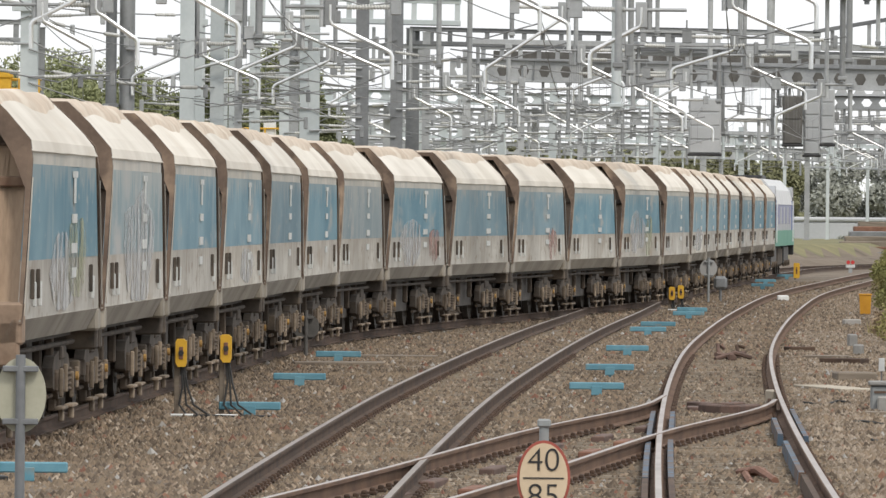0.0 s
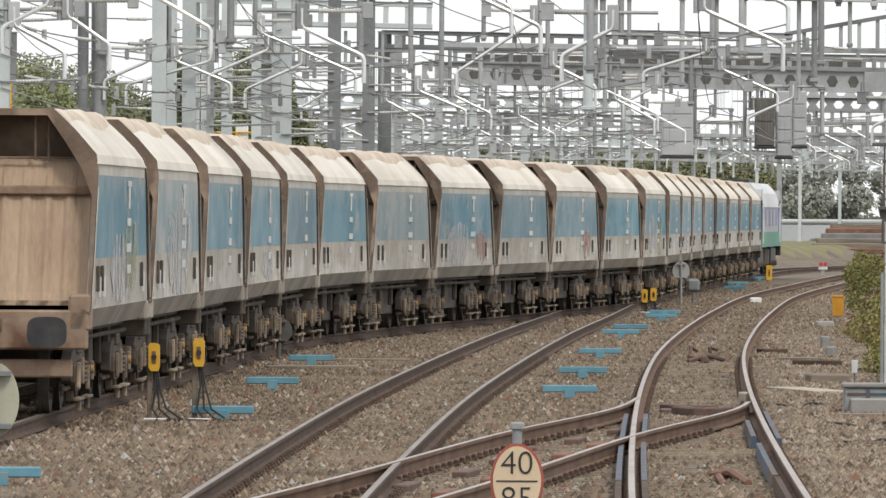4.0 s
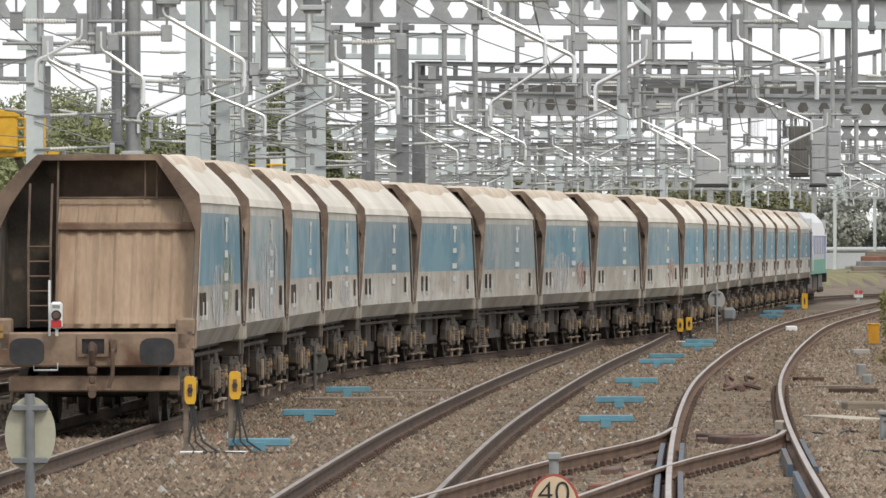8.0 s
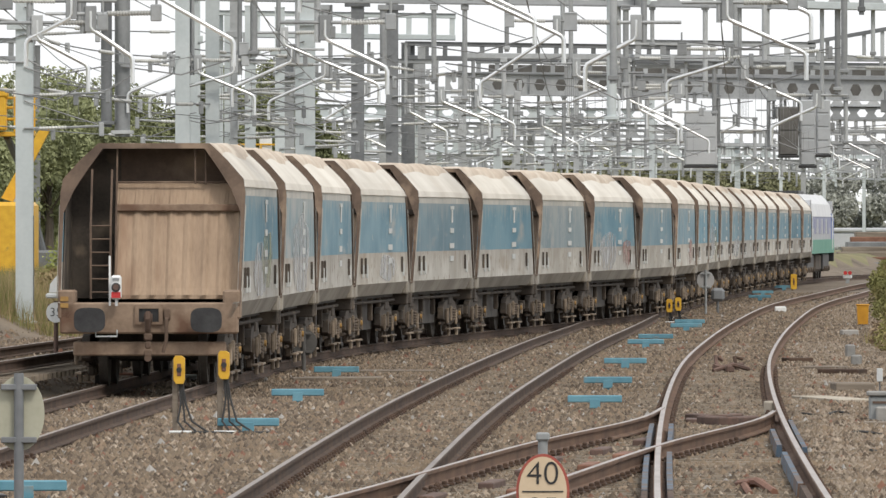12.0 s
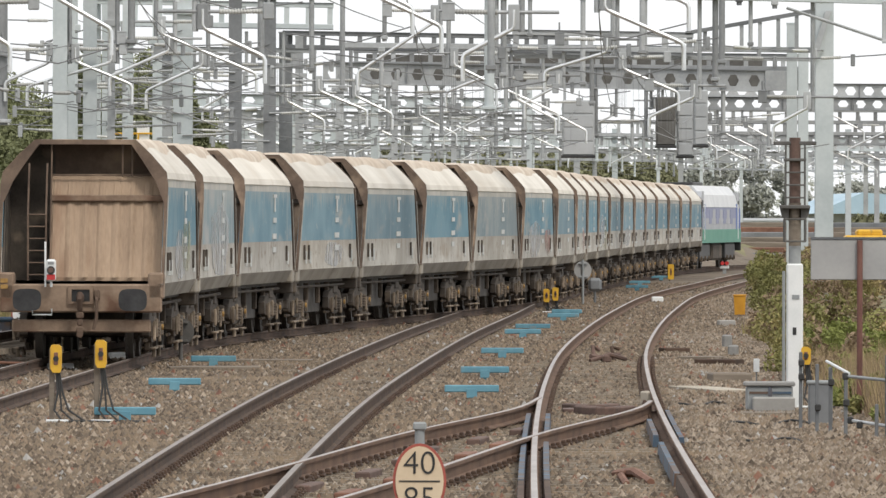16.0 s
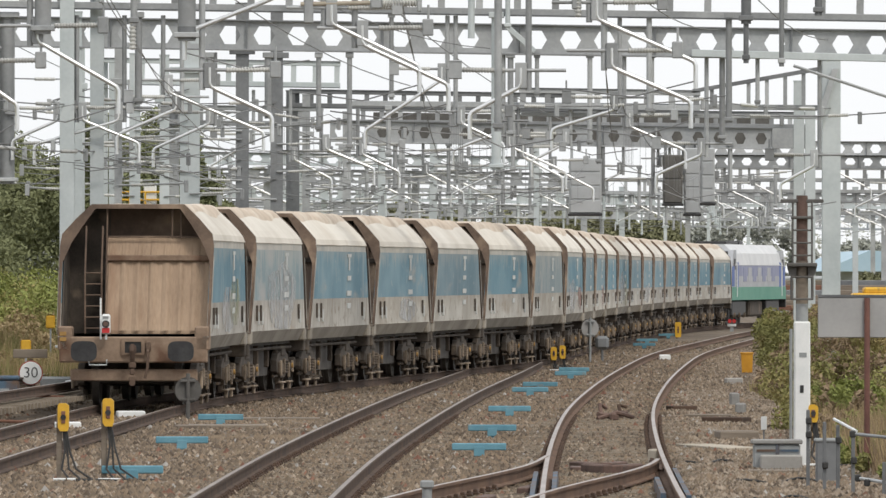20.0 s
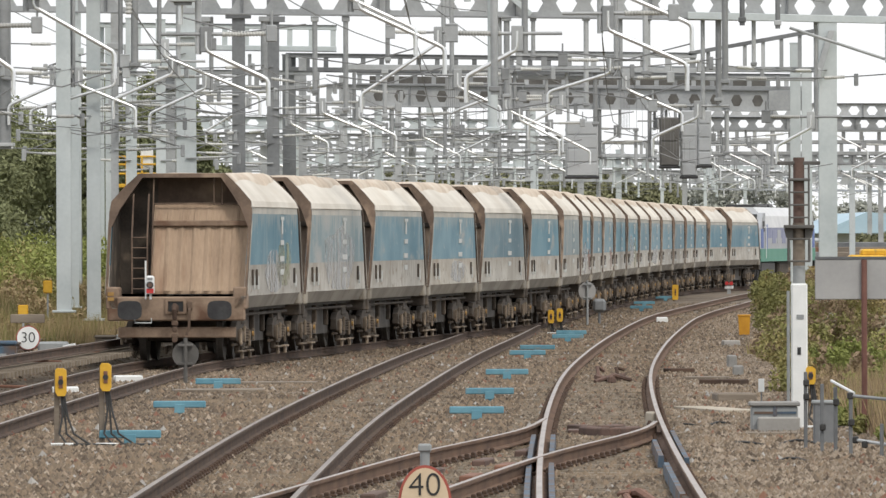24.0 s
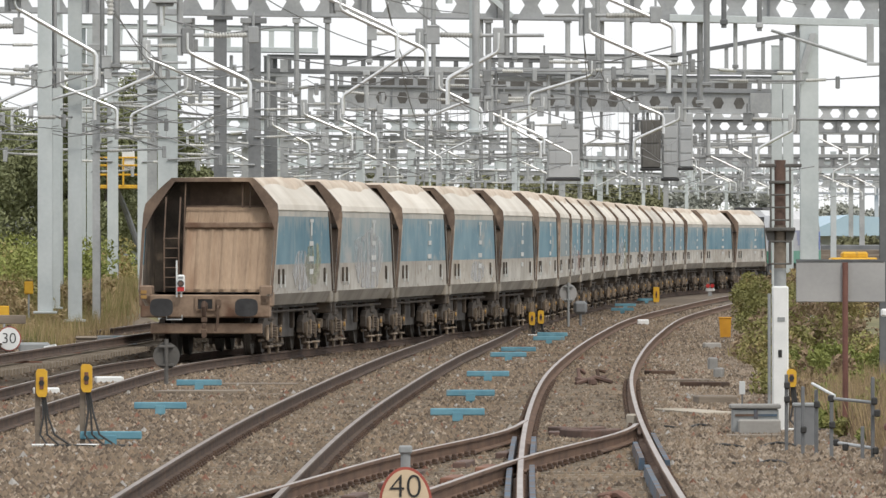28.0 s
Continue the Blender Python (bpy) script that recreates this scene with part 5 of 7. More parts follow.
# further portals between and beyond, with their legs
def portal(y, x0, x1, z0, z1, pitch, legs, mat="grey_steel", kind="frame", w=0.3):
    g = structure("gantry", "grey steel overhead line portal further along the line")
    if kind == "frame":
        frame_boom(g, x0, x1, y, z0, z1, pitch, mat)
    else:
        castellated_beam(g, x0, x1, y, (z0 + z1) / 2, z1 - z0, pitch, mat)
    for x in legs:
        mast(g, x, y + 0.4, ground_height(x, y), z1 + 0.1, w, mat)
    return g


portal(258, -10.6, -3.6, 7.7, 8.3, 0.62, (-10.4,), "pale_steel")
portal(258, -20, -15.6, 6.92, 7.42, 0.62, (-15.75,), "grey_steel", w=0.5)
portal(286, -5.6, 3.4, 7.62, 8.05, 0.6, (-5.5,), "dark_steel", w=0.42)
portal(278, -9.5, -4.4, 6.9, 7.35, 0.6, (-9.1,), "grey_steel", w=0.5)
portal(345, -12, 2.5, 6.4, 6.85, 0.7, (-11.8, -6.4), "pale_steel", "hex")
portal(390, -14, 4.6, 6.2, 6.75, 0.8, (-13.8, -8.6, -2.2), "grey_steel", "hex")
portal(430, -16, 14, 6.3, 6.9, 0.9, (-9.0, -4.0, 5.6), "grey_steel")
portal(476, -18, 24, 6.1, 6.8, 0.95, (-7.5, -1.8, 8.2, 20.5), "pale_steel", "hex")
portal(530, -20, 27, 6.2, 6.9, 1.0, (-11.0, -5.0, 2.0, 13.0, 24.5), "grey_steel")
portal(600, -22, 32, 6.1, 6.9, 1.1, (-8.0, 0.5, 9.0, 27.0), "grey_steel", "hex")
portal(690, -24, 38, 6.2, 7.1, 1.2, (-12.0, -3.0, 6.0, 16.0, 33.0), "grey_steel")

# single masts beside the lines
MASTS = ((-10.3, 264, 8.6, 0.27, "pale_steel"), (-8.35, 250, 8.4, 0.26, "pale_steel"), (-6.79, 222, 8.6, 0.48, "pale_steel"), (-7.97, 207, 8.0, 0.17, "grey_steel"), (-9.02, 212, 8.0, 0.14, "pale_steel"), (-8.8, 240, 8.2, 0.28, "pale_steel"), (-5.75, 232, 9.3, 0.33, "dark_steel"),
         (-4.95, 236, 9.3, 0.32, "dark_steel"), (-5.05, 285, 8.0, 0.24, "grey_steel"), (-11.1, 180, 7.6, 0.34, "pale_steel"),
         (-4.1, 310, 7.9, 0.28, "grey_steel"), (-3.0, 320, 7.6, 0.26, "pale_steel"), (-2.3, 322, 7.6, 0.22, "grey_steel"),
         (-1.2, 330, 7.6, 0.26, "pale_steel"), (-0.2, 330, 7.3, 0.2, "grey_steel"), (2.6, 335, 7.4, 0.2, "pale_steel"), (12.0, 545, 6.4, 0.2, "pale_steel"),
         (14.6, 545, 6.4, 0.2, "pale_steel"), (17.0, 545, 6.4, 0.2, "pale_steel"), (-9.9, 300, 7.4, 0.2, "grey_steel"), (-6.6, 340, 7.2, 0.22, "grey_steel"))
for x, y, top, w, mat in MASTS:
    m = thing("line_mast", pose(0, 0, 0), "grey wide-flange steel overhead line mast", "mast", "overhead line masts")
    mast(m, x, y, ground_height(x, y) - 0.02, top, w, mat)
    part("earth_strap", Geo().box(x + w * 0.5, x + w * 0.5 + 0.02, y - 0.03, y, ground_height(x, y), 2.6), "wire", m)
    part("bracket", Geo().chamfer(x - w, x + w, y - w * 0.7, y - w * 0.5, top - 1.3, top - 1.15, 0.01), mat, m)
    if y < 500:
        for i in range(4):
            s = 1 if noise.noise((x * 3.1, y * 0.7, i * 1.9)) > 0 else -1
            z = 4.35 + 0.62 * i + 0.35 * noise.noise((y * 0.3, i * 2.3, x))
            reach = 1.5 + 0.7 * noise.noise((x, i * 3.7, y * 0.2))
            yy = y - w * 0.6
            arm = part("side_arm", Geo().tube([(x, yy, z), (x + s * 0.85, yy, z + 0.02), (x + s * reach, yy, z + 0.05)], 0.026, 6), "grey_steel", m)
            part("arm_insulator", ribbed(Geo(), (x + s * 0.3, yy, z), (x + s * 0.85, yy, z + 0.02), 0.04, 9), "insulator", arm, smooth=True)
            part("arm_stay", Geo().tube([(x, yy, z + 0.55), (x + s * reach * 0.95, yy, z + 0.08)], 0.014, 5), "wire", arm)
            part("arm_clamp", Geo().chamfer(x + s * reach - 0.05, x + s * reach + 0.05, yy - 0.05, yy + 0.05, z - 0.16, z + 0.12, 0.015), "grey_steel", arm)

# tubes that hang from the booms
TUBES = ((-5.82, 205, 6.6, 7.4, 0.07), (-4.50, 205, 5.9, 7.4, 0.08), (-3.35, 205, 5.6, 7.4, 0.06), (-2.65, 205, 5.2, 7.4, 0.06), (1.0, 205, 5.5, 7.4, 0.07), (1.6, 205, 6.4, 7.4, 0.05),
         (2.8, 205, 5.3, 7.4, 0.06), (4.2, 205, 6.0, 7.4, 0.06), (5.8, 205, 5.4, 7.4, 0.07), (6.6, 205, 6.2, 7.4, 0.05), (-7.0, 193, 6.0, 7.97, 0.08), (-1.6, 193, 6.1, 7.97, 0.05),
         (0.64, 193, 4.6, 7.97, 0.11), (3.9, 193, 5.8, 7.97, 0.06), (5.6, 193, 5.6, 7.97, 0.07), (2.2, 305, 5.2, 6.8, 0.08), (4.6, 305, 5.0, 6.8, 0.08), (6.3, 305, 4.9, 6.8, 0.07),
         (8.9, 305, 5.1, 6.8, 0.08), (-0.6, 305, 5.0, 6.8, 0.07), (-2.4, 305, 5.2, 6.8, 0.08), (3.4, 232, 5.2, 6.7, 0.06), (1.2, 232, 5.0, 6.7, 0.06), (-2.0, 232, 5.4, 6.7, 0.06))
for x, y, z0, z1, r in TUBES:
    host = {193: g2, 205: g3, 305: g6, 232: g5}[y]
    drop_tube(host, x, y, z0, z1, r, "grey_steel" if r < 0.1 else "pale_steel")
for y in (345, 390, 430, 476, 530, 600):
    for i in range(9):
        x = -9 + i * 2.6 + noise.noise((y, i, 0)) + (y - 345) * 0.03
        d = thing("drop_post", pose(0, 0, 0), "grey tube hanging from a far overhead line boom", "drop post", "far drop posts")
        drop_tube(d, x, y, 4.9 + 0.4 * noise.noise((i, y, 3)), 6.5, 0.07, "pale_steel" if i % 2 else "grey_steel")

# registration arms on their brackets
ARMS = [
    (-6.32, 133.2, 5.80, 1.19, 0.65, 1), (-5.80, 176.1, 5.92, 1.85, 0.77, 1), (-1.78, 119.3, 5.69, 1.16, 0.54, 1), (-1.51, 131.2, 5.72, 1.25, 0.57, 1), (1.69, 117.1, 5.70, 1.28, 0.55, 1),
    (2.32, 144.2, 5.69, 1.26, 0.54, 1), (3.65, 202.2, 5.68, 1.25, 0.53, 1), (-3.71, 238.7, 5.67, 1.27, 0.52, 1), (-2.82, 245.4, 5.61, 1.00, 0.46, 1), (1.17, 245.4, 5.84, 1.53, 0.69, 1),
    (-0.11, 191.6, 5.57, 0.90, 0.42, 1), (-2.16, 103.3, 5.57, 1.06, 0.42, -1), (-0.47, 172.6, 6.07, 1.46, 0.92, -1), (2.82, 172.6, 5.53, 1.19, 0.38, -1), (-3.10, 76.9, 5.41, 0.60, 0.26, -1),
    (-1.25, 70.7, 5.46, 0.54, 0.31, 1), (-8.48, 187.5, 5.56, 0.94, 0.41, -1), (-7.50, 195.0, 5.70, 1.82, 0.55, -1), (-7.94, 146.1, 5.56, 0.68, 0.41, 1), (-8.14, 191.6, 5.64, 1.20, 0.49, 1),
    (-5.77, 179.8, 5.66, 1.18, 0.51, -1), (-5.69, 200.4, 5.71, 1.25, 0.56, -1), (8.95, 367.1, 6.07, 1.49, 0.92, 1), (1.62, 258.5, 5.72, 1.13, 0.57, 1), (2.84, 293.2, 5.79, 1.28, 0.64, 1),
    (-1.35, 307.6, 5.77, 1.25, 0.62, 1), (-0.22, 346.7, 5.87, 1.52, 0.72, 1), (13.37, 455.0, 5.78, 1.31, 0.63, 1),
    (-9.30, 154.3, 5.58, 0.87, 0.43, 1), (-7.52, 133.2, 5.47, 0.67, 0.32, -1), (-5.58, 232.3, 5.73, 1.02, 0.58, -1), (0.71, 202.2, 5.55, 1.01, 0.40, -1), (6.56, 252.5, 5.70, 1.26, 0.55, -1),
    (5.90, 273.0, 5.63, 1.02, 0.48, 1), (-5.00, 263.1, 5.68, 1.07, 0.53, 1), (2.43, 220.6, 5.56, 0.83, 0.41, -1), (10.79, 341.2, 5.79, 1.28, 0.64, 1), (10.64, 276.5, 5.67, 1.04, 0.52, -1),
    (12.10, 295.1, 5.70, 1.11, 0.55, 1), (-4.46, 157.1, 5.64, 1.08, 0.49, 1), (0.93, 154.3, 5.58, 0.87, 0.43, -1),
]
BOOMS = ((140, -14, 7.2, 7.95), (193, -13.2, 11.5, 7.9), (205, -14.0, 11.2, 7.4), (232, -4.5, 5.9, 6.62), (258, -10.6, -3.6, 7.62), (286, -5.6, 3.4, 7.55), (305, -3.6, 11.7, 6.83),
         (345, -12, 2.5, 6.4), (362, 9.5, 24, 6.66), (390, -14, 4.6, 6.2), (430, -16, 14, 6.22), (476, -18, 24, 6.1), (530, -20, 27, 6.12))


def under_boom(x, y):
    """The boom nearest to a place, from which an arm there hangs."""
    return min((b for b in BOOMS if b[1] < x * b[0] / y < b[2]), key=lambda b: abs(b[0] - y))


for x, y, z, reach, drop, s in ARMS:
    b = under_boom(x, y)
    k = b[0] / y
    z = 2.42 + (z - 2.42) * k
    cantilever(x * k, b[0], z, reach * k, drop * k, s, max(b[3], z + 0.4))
for b in BOOMS[6:]:
    for i, line_at in enumerate((goods, right_line, lambda q: goods(q) - 4.2, lambda q: goods(q) - 8.0, lambda q: right_line(q) + 4.0, lambda q: goods(q) - 13)):
        s = 1 if (i + int(b[0] / 10)) % 2 else -1
        x = line_at(b[0]) - s * 1.3
        if b[1] < x < b[2]:
            cantilever(x, b[0], 5.75, 1.5, 0.7, s, b[3], "far registration cantilevers")


# ---- wires along the lines ----
def run_wires(centre, y0, y1, spans, seed, label):
    """Messenger and contact wire of one track, with droppers, hung from span to span."""
    w = thing("overhead_wire", pose(0, 0, 0), label, "overhead wire", "overhead wires")
    stations = [y0] + [y for y in spans if y0 < y < y1] + [y1]
    mess, cont, drops = [], [], Geo()
    for a, b in zip(stations, stations[1:]):
        for i in range(8):
            k = i / 8
            y = a + (b - a) * k
            x = centre(y) + 0.2 * math.sin(y * 0.05 + seed)
            f = min(1.0, (y - y0) / 45)
            zm = 7.95 - 1.95 * f - 0.8 * 4 * k * (1 - k) * min(1, (b - a) / 60)
            mess.append((x, y, zm))
            cont.append((x, y, 7.9 - 3.15 * f))
            if i and y > 190:
                drops.tube([(x, y, 4.75), (x, y, zm)], 0.006, 4)
    r = 0.009
    part("messenger_wire", Geo().tube(mess, r, 5), "wire", w)
    part("contact_wire", Geo().tube(cont, r, 5), "wire", w)
    tagged(part("dropper", drops, "wire", w), kind="stuff")


SPANS = (193, 205, 248, 305, 345, 390, 430, 476)
run_wires(goods, 140, 476, SPANS, 0, "thin overhead wires above the goods track")
run_wires(middle, 140, 244, SPANS, 1, "thin overhead wires above the middle track")
run_wires(right_line, 140, 440, SPANS, 2, "thin overhead wires above the curving track")
run_wires(lambda y: goods(y) - 4.2, 140, 476, SPANS, 3, "thin overhead wires above the raised track")
run_wires(lambda y: goods(y) - 8.4, 140, 476, SPANS, 4, "thin overhead wires beside the raised track")
for a, b in (((-6.0, 140, 8.6), (-1.2, 193, 6.4)), ((-4.9, 140, 8.2), (0.5, 193, 7.2)), ((-3.0, 140, 8.2), (3.2, 258, 6.6)), ((1.5, 140, 8.0), (5.4, 193, 7.6)), ((-11, 193, 8.0), (-6, 286, 6.8)), ((3.5, 140, 8.0), (8.2, 205, 7.7))):
    a, b = Vector(a), Vector(b)
    pts = [a.lerp(b, k / 10) - Vector((0, 0, 0.5 * 4 * (k / 10) * (1 - k / 10))) for k in range(11)]
    solid("feeder_cable", Geo().tube(pts, 0.011, 5), "wire", "dark sagging feeder cable between gantries", "cable", "feeder cables")
SPAN_WIRES = (((-8.55, 193, 6.2), (-4.50, 205, 6.3)), ((-7.0, 222, 6.0), (-2.65, 205, 5.9)), ((-10.3, 264, 6.4), (-5.05, 285, 6.2)), ((-5.75, 232, 6.6), (1.2, 232, 5.9)), ((-4.95, 236, 5.6), (3.4, 232, 5.8)),
              ((-4.1, 310, 5.9), (2.2, 305, 5.9)), ((-1.2, 330, 6.0), (6.3, 305, 5.6)), ((2.6, 335, 5.8), (8.9, 305, 5.8)), ((0.64, 193, 6.0), (5.6, 193, 6.2)), ((3.9, 193, 6.3), (9.28, 230, 6.6)), ((-8.35, 250, 5.4), (-4.95, 236, 5.2)),
              ((-7.0, 222, 5.2), (-5.75, 232, 5.1)), ((-9.9, 300, 6.0), (-6.6, 340, 5.9)), ((-3.0, 320, 5.2), (4.6, 305, 5.3)), ((5.8, 205, 6.0), (11.0, 205, 6.2)), ((4.6, 305, 5.6), (11.6, 305, 5.9)), ((-8.55, 193, 5.1), (-7.0, 222, 5.0)), ((-13.1, 193, 5.4), (-8.55, 193, 5.2)),
              ((-13.1, 193, 6.9), (-8.81, 205, 6.8)), ((-11.1, 180, 6.2), (-8.55, 193, 6.0)), ((-11.1, 180, 5.2), (-7.92, 193.4, 5.0)), ((-13.1, 193, 4.6), (-10.3, 264, 5.0)))
for a, b in SPAN_WIRES:
    a, b = Vector(a), Vector(b)
    w = thing("span_wire", pose(0, 0, 0), "span wire with pale strain insulators between masts", "span wire", "span wires")
    sag = lambda k: a.lerp(b, k) - Vector((0, 0, 0.12 * 4 * k * (1 - k)))
    part("wire", Geo().tube([sag(k / 10) for k in range(11)], 0.015, 5), "wire", w)
    for k in (0.12, 0.46, 0.8):
        part("insulator", ribbed(Geo(), sag(k), sag(k + 0.09), 0.042, 9), "insulator", w, smooth=True)
        part("clamp", Geo().chamfer(-0.05, 0.05, -0.05, 0.05, -0.22, 0.06, 0.015), "grey_steel", w, at=pose(*sag(k + 0.14)))
for x, z, length in ((-3.5, 7.27, 2.1), (-2.57, 6.57, 1.8), (1.58, 6.79, 2.0), (-7.6, 6.7, 1.9)):
    st = thing("strain_assembly", pose(x, 140, z), "long tan rod and ribbed insulator hung below the boom", "strain assembly", "strain assemblies")
    part("rod", Geo().tube([(0, 0, 0), (length * 0.62, 0, 0.02)], 0.035, 8), "pale_wood", st, smooth=True)
    part("coupling", Geo().chamfer(length * 0.60, length * 0.70, -0.06, 0.06, -0.07, 0.09, 0.02), "grey_steel", st)
    part("insulator", ribbed(Geo(), (length * 0.7, 0, 0.02), (length, 0, 0.03), 0.075, 12), "insulator", st, smooth=True)
    part("end_plate", Geo().chamfer(length, length + 0.08, -0.05, 0.05, -0.12, 0.14, 0.02), "grey_steel", st)
    for k in (0.12, length):
        part("hanger", Geo().tube([(k, 0, 0.0), (k, 0, 7.93 - z)], 0.022, 6), "grey_steel", st)
    part("bracket", Geo().chamfer(0.05, 0.20, -0.04, 0.04, -0.30, 0.25, 0.02), "grey_steel", st)
for x, y, z, w in ((-3.55, 140, 8.0, 0.85), (-3.1, 140, 7.95, 0.5), (-2.5, 140, 8.0, 0.7)):
    pts = [(x + w * (k / 12 - 0.5), y, z - 0.85 * (1 - (2 * k / 12 - 1) ** 2)) for k in range(13)]
    solid("jumper_cable", Geo().tube(pts, 0.016, 6), "cable", "black looped jumper cable under the boom", "cable", "jumper cables")
for x, y, z in ((-5.17, 140.0, 5.86), (1.73, 140.0, 6.37)):
    solid("hanging_insulator", ribbed(Geo(), (x, y, z), (x, y, z + 0.5), 0.055, 8), "insulator", "small ribbed insulator hung on a wire", "insulator", "hanging insulators", smooth=True)


# ---- signal boxes on the second castellated gantry ----
def hung_box(x0, x1, z0, z1, y, mat, rows, label):
    b = thing("signal_box", pose(0, 0, 0), label, "signal", "signal backs on the gantry")
    part("case", Geo().chamfer(x0, x1, y - 0.35, y + 0.35, z0, z1, 0.03), mat, b)
    h = (z1 - z0) / rows
    for i in range(rows):
        part("back_panel", Geo().chamfer(x0 + 0.05, x1 - 0.05, y - 0.38, y - 0.35, z0 + i * h + 0.03, z0 + (i + 1) * h - 0.03, 0.01), mat, b)
    part("bottom_rim", Geo().chamfer(x0 - 0.03, x1 + 0.03, y - 0.42, y + 0.4, z0 - 0.09, z0, 0.02), "dark", b)
    for x in (x0 + 0.1, x1 - 0.1):
        part("hanger", Geo().box(x - 0.04, x + 0.04, y + 0.1, y + 1.3, z1 - 0.1, max(z1 + 0.1, 6.85)), "grey_steel", b)


hung_box(3.45, 4.54, 4.40, 6.25, 303.8, "signal_grey", 4, "grey signal backs hung from the gantry")
hung_box(7.31, 7.86, 4.40, 6.6, 303.8, "signal_grey", 5, "grey tall signal back hung from the gantry")
hung_box(7.87, 8.34, 4.76, 6.6, 303.8, "signal_grey", 4, "grey stacked signal backs hung from the gantry")
hung_box(6.60, 7.25, 4.74, 6.36, 303.4, "dark_board", 2, "dark signal backboard hung from the gantry")


# ---- lineside things ----
def blue_marker(x, y, turn=0.0):
    """A blue-painted T-shaped cover on the ballast."""
    m = thing("blue_marker", pose(x, y, -0.2, 0, 0, turn), "blue-painted T-shaped steel marker on the ballast", "marker", "blue markers")
    part("bar", Geo().chamfer(-0.385, 0.385, -0.06, 0.06, 0.10, 0.20, 0.012), "blue_paint", m)
    part("stem", Geo().chamfer(-0.06, 0.06, -0.05, 0.05, -0.02, 0.10, 0.01), "blue_paint", m)
    part("stem_plate", Geo().chamfer(-0.075, 0.075, -0.075, -0.06, 0.02, 0.15, 0.005), "blue_paint", m)


for x, y in ((0.184, 128), (0.413, 143.6), (0.788, 163.8), (1.345, 190.5), (1.634, 199.6), (2.55, 221), (2.745, 230), (-4.18, 133), (-4.17, 113), (-4.18, 154), (-5.26, 85.5), (6.1, 310), (8.0, 358), (6.6, 330)):
    blue_marker(x, y, 3 * noise.noise((x, y, 0)))


def point_box(x, y, top, w=0.14, h=0.35, cables=True, label="yellow lineside box on a weathered post with black cables"):
    b = thing("lineside_box", pose(x, y, -0.2), label, "lineside box", "yellow lineside boxes")
    t = top + 0.2
    body = part("case", Geo().prism([(-w / 2 + 0.03, t - h), (w / 2 - 0.02, t - h), (w / 2, t - h + 0.05), (w / 2, t - 0.03), (w / 2 - 0.04, t), (-w / 2 + 0.02, t), (-w / 2, t - 0.03), (-w / 2, t - h + 0.05)], "y", -0.12, -0.01), "yellow", b)
    part("lock", Geo().disc((0, -0.13, t - h * 0.5), 0.035, 0.03, "y", 12), "dark", body)
    part("lock_plate", Geo().chamfer(-0.025, 0.025, -0.135, -0.115, t - h * 0.72, t - h * 0.28, 0.005), "rust_iron", body)
    part("post", Geo().chamfer(-0.09, -0.02, -0.02, 0.05, 0, t - 0.05, 0.008), "wood", b)
    if cables:
        for i in range(3):
            pts = [(0.0 + 0.02 * i, -0.04, t - h), (0.02 + 0.03 * i, -0.07, t - h - 0.25), (-0.02 + 0.09 * i, -0.12, 0.16), (0.08 + 0.14 * i, -0.2, 0.03), (0.3 + 0.2 * i, -0.25, 0.02)]
            part("cable", Geo().tube(pts, 0.014, 6), "cable", b, smooth=True)
        part("cable_end", Geo().tube([(-0.12, -0.2, 0.03), (0.16, -0.22, 0.03)], 0.018, 6), "white_paint", b)
    return b


point_box(-5.03, 113, 0.78)
point_box(-4.47, 113, 0.84)
point_box(2.325, 240, 0.44, 0.16)
point_box(2.56, 240, 0.48, 0.16)
point_box(8.39, 358, 0.45, 0.24, 0.6, False, "tall yellow lineside box on a short post")
point_box(4.68, 122, 0.64, 0.13, 0.24, True, "yellow lineside box beside the signal post")
for x, y, z in ((-9.15, 199, 1.46), (-10.0, 205, 1.0), (-8.62, 177, 1.09)):
    b = thing("marker_post", pose(x, y, ground_height(x, y)), "small yellow marker plate on a post in grass", "marker post", "yellow marker posts")
    h = z - ground_height(x, y)
    part("plate", Geo().chamfer(-0.1, 0.1, -0.03, 0.0, h - 0.28, h, 0.02), "yellow", b)
    part("post", Geo().box(-0.02, 0.02, 0.0, 0.04, 0, h), "grey_box", b)
bin_ob = thing("orange_bin", pose(7.3, 235, -0.2), "orange plastic bin on the ballast", "bin")
part("body", Geo().add([(-0.13, -0.12, 0), (0.13, -0.12, 0), (0.13, 0.12, 0), (-0.13, 0.12, 0), (-0.16, -0.14, 0.52), (0.15, -0.14, 0.52), (0.15, 0.14, 0.52), (-0.16, 0.14, 0.52)], [(0, 3, 2, 1), (0, 1, 5, 4), (1, 2, 6, 5), (2, 3, 7, 6), (3, 0, 4, 7), (4, 5, 6, 7)]), "orange", bin_ob)
part("rim", Geo().chamfer(-0.175, 0.165, -0.155, 0.155, 0.50, 0.545, 0.012), "orange", bin_ob)


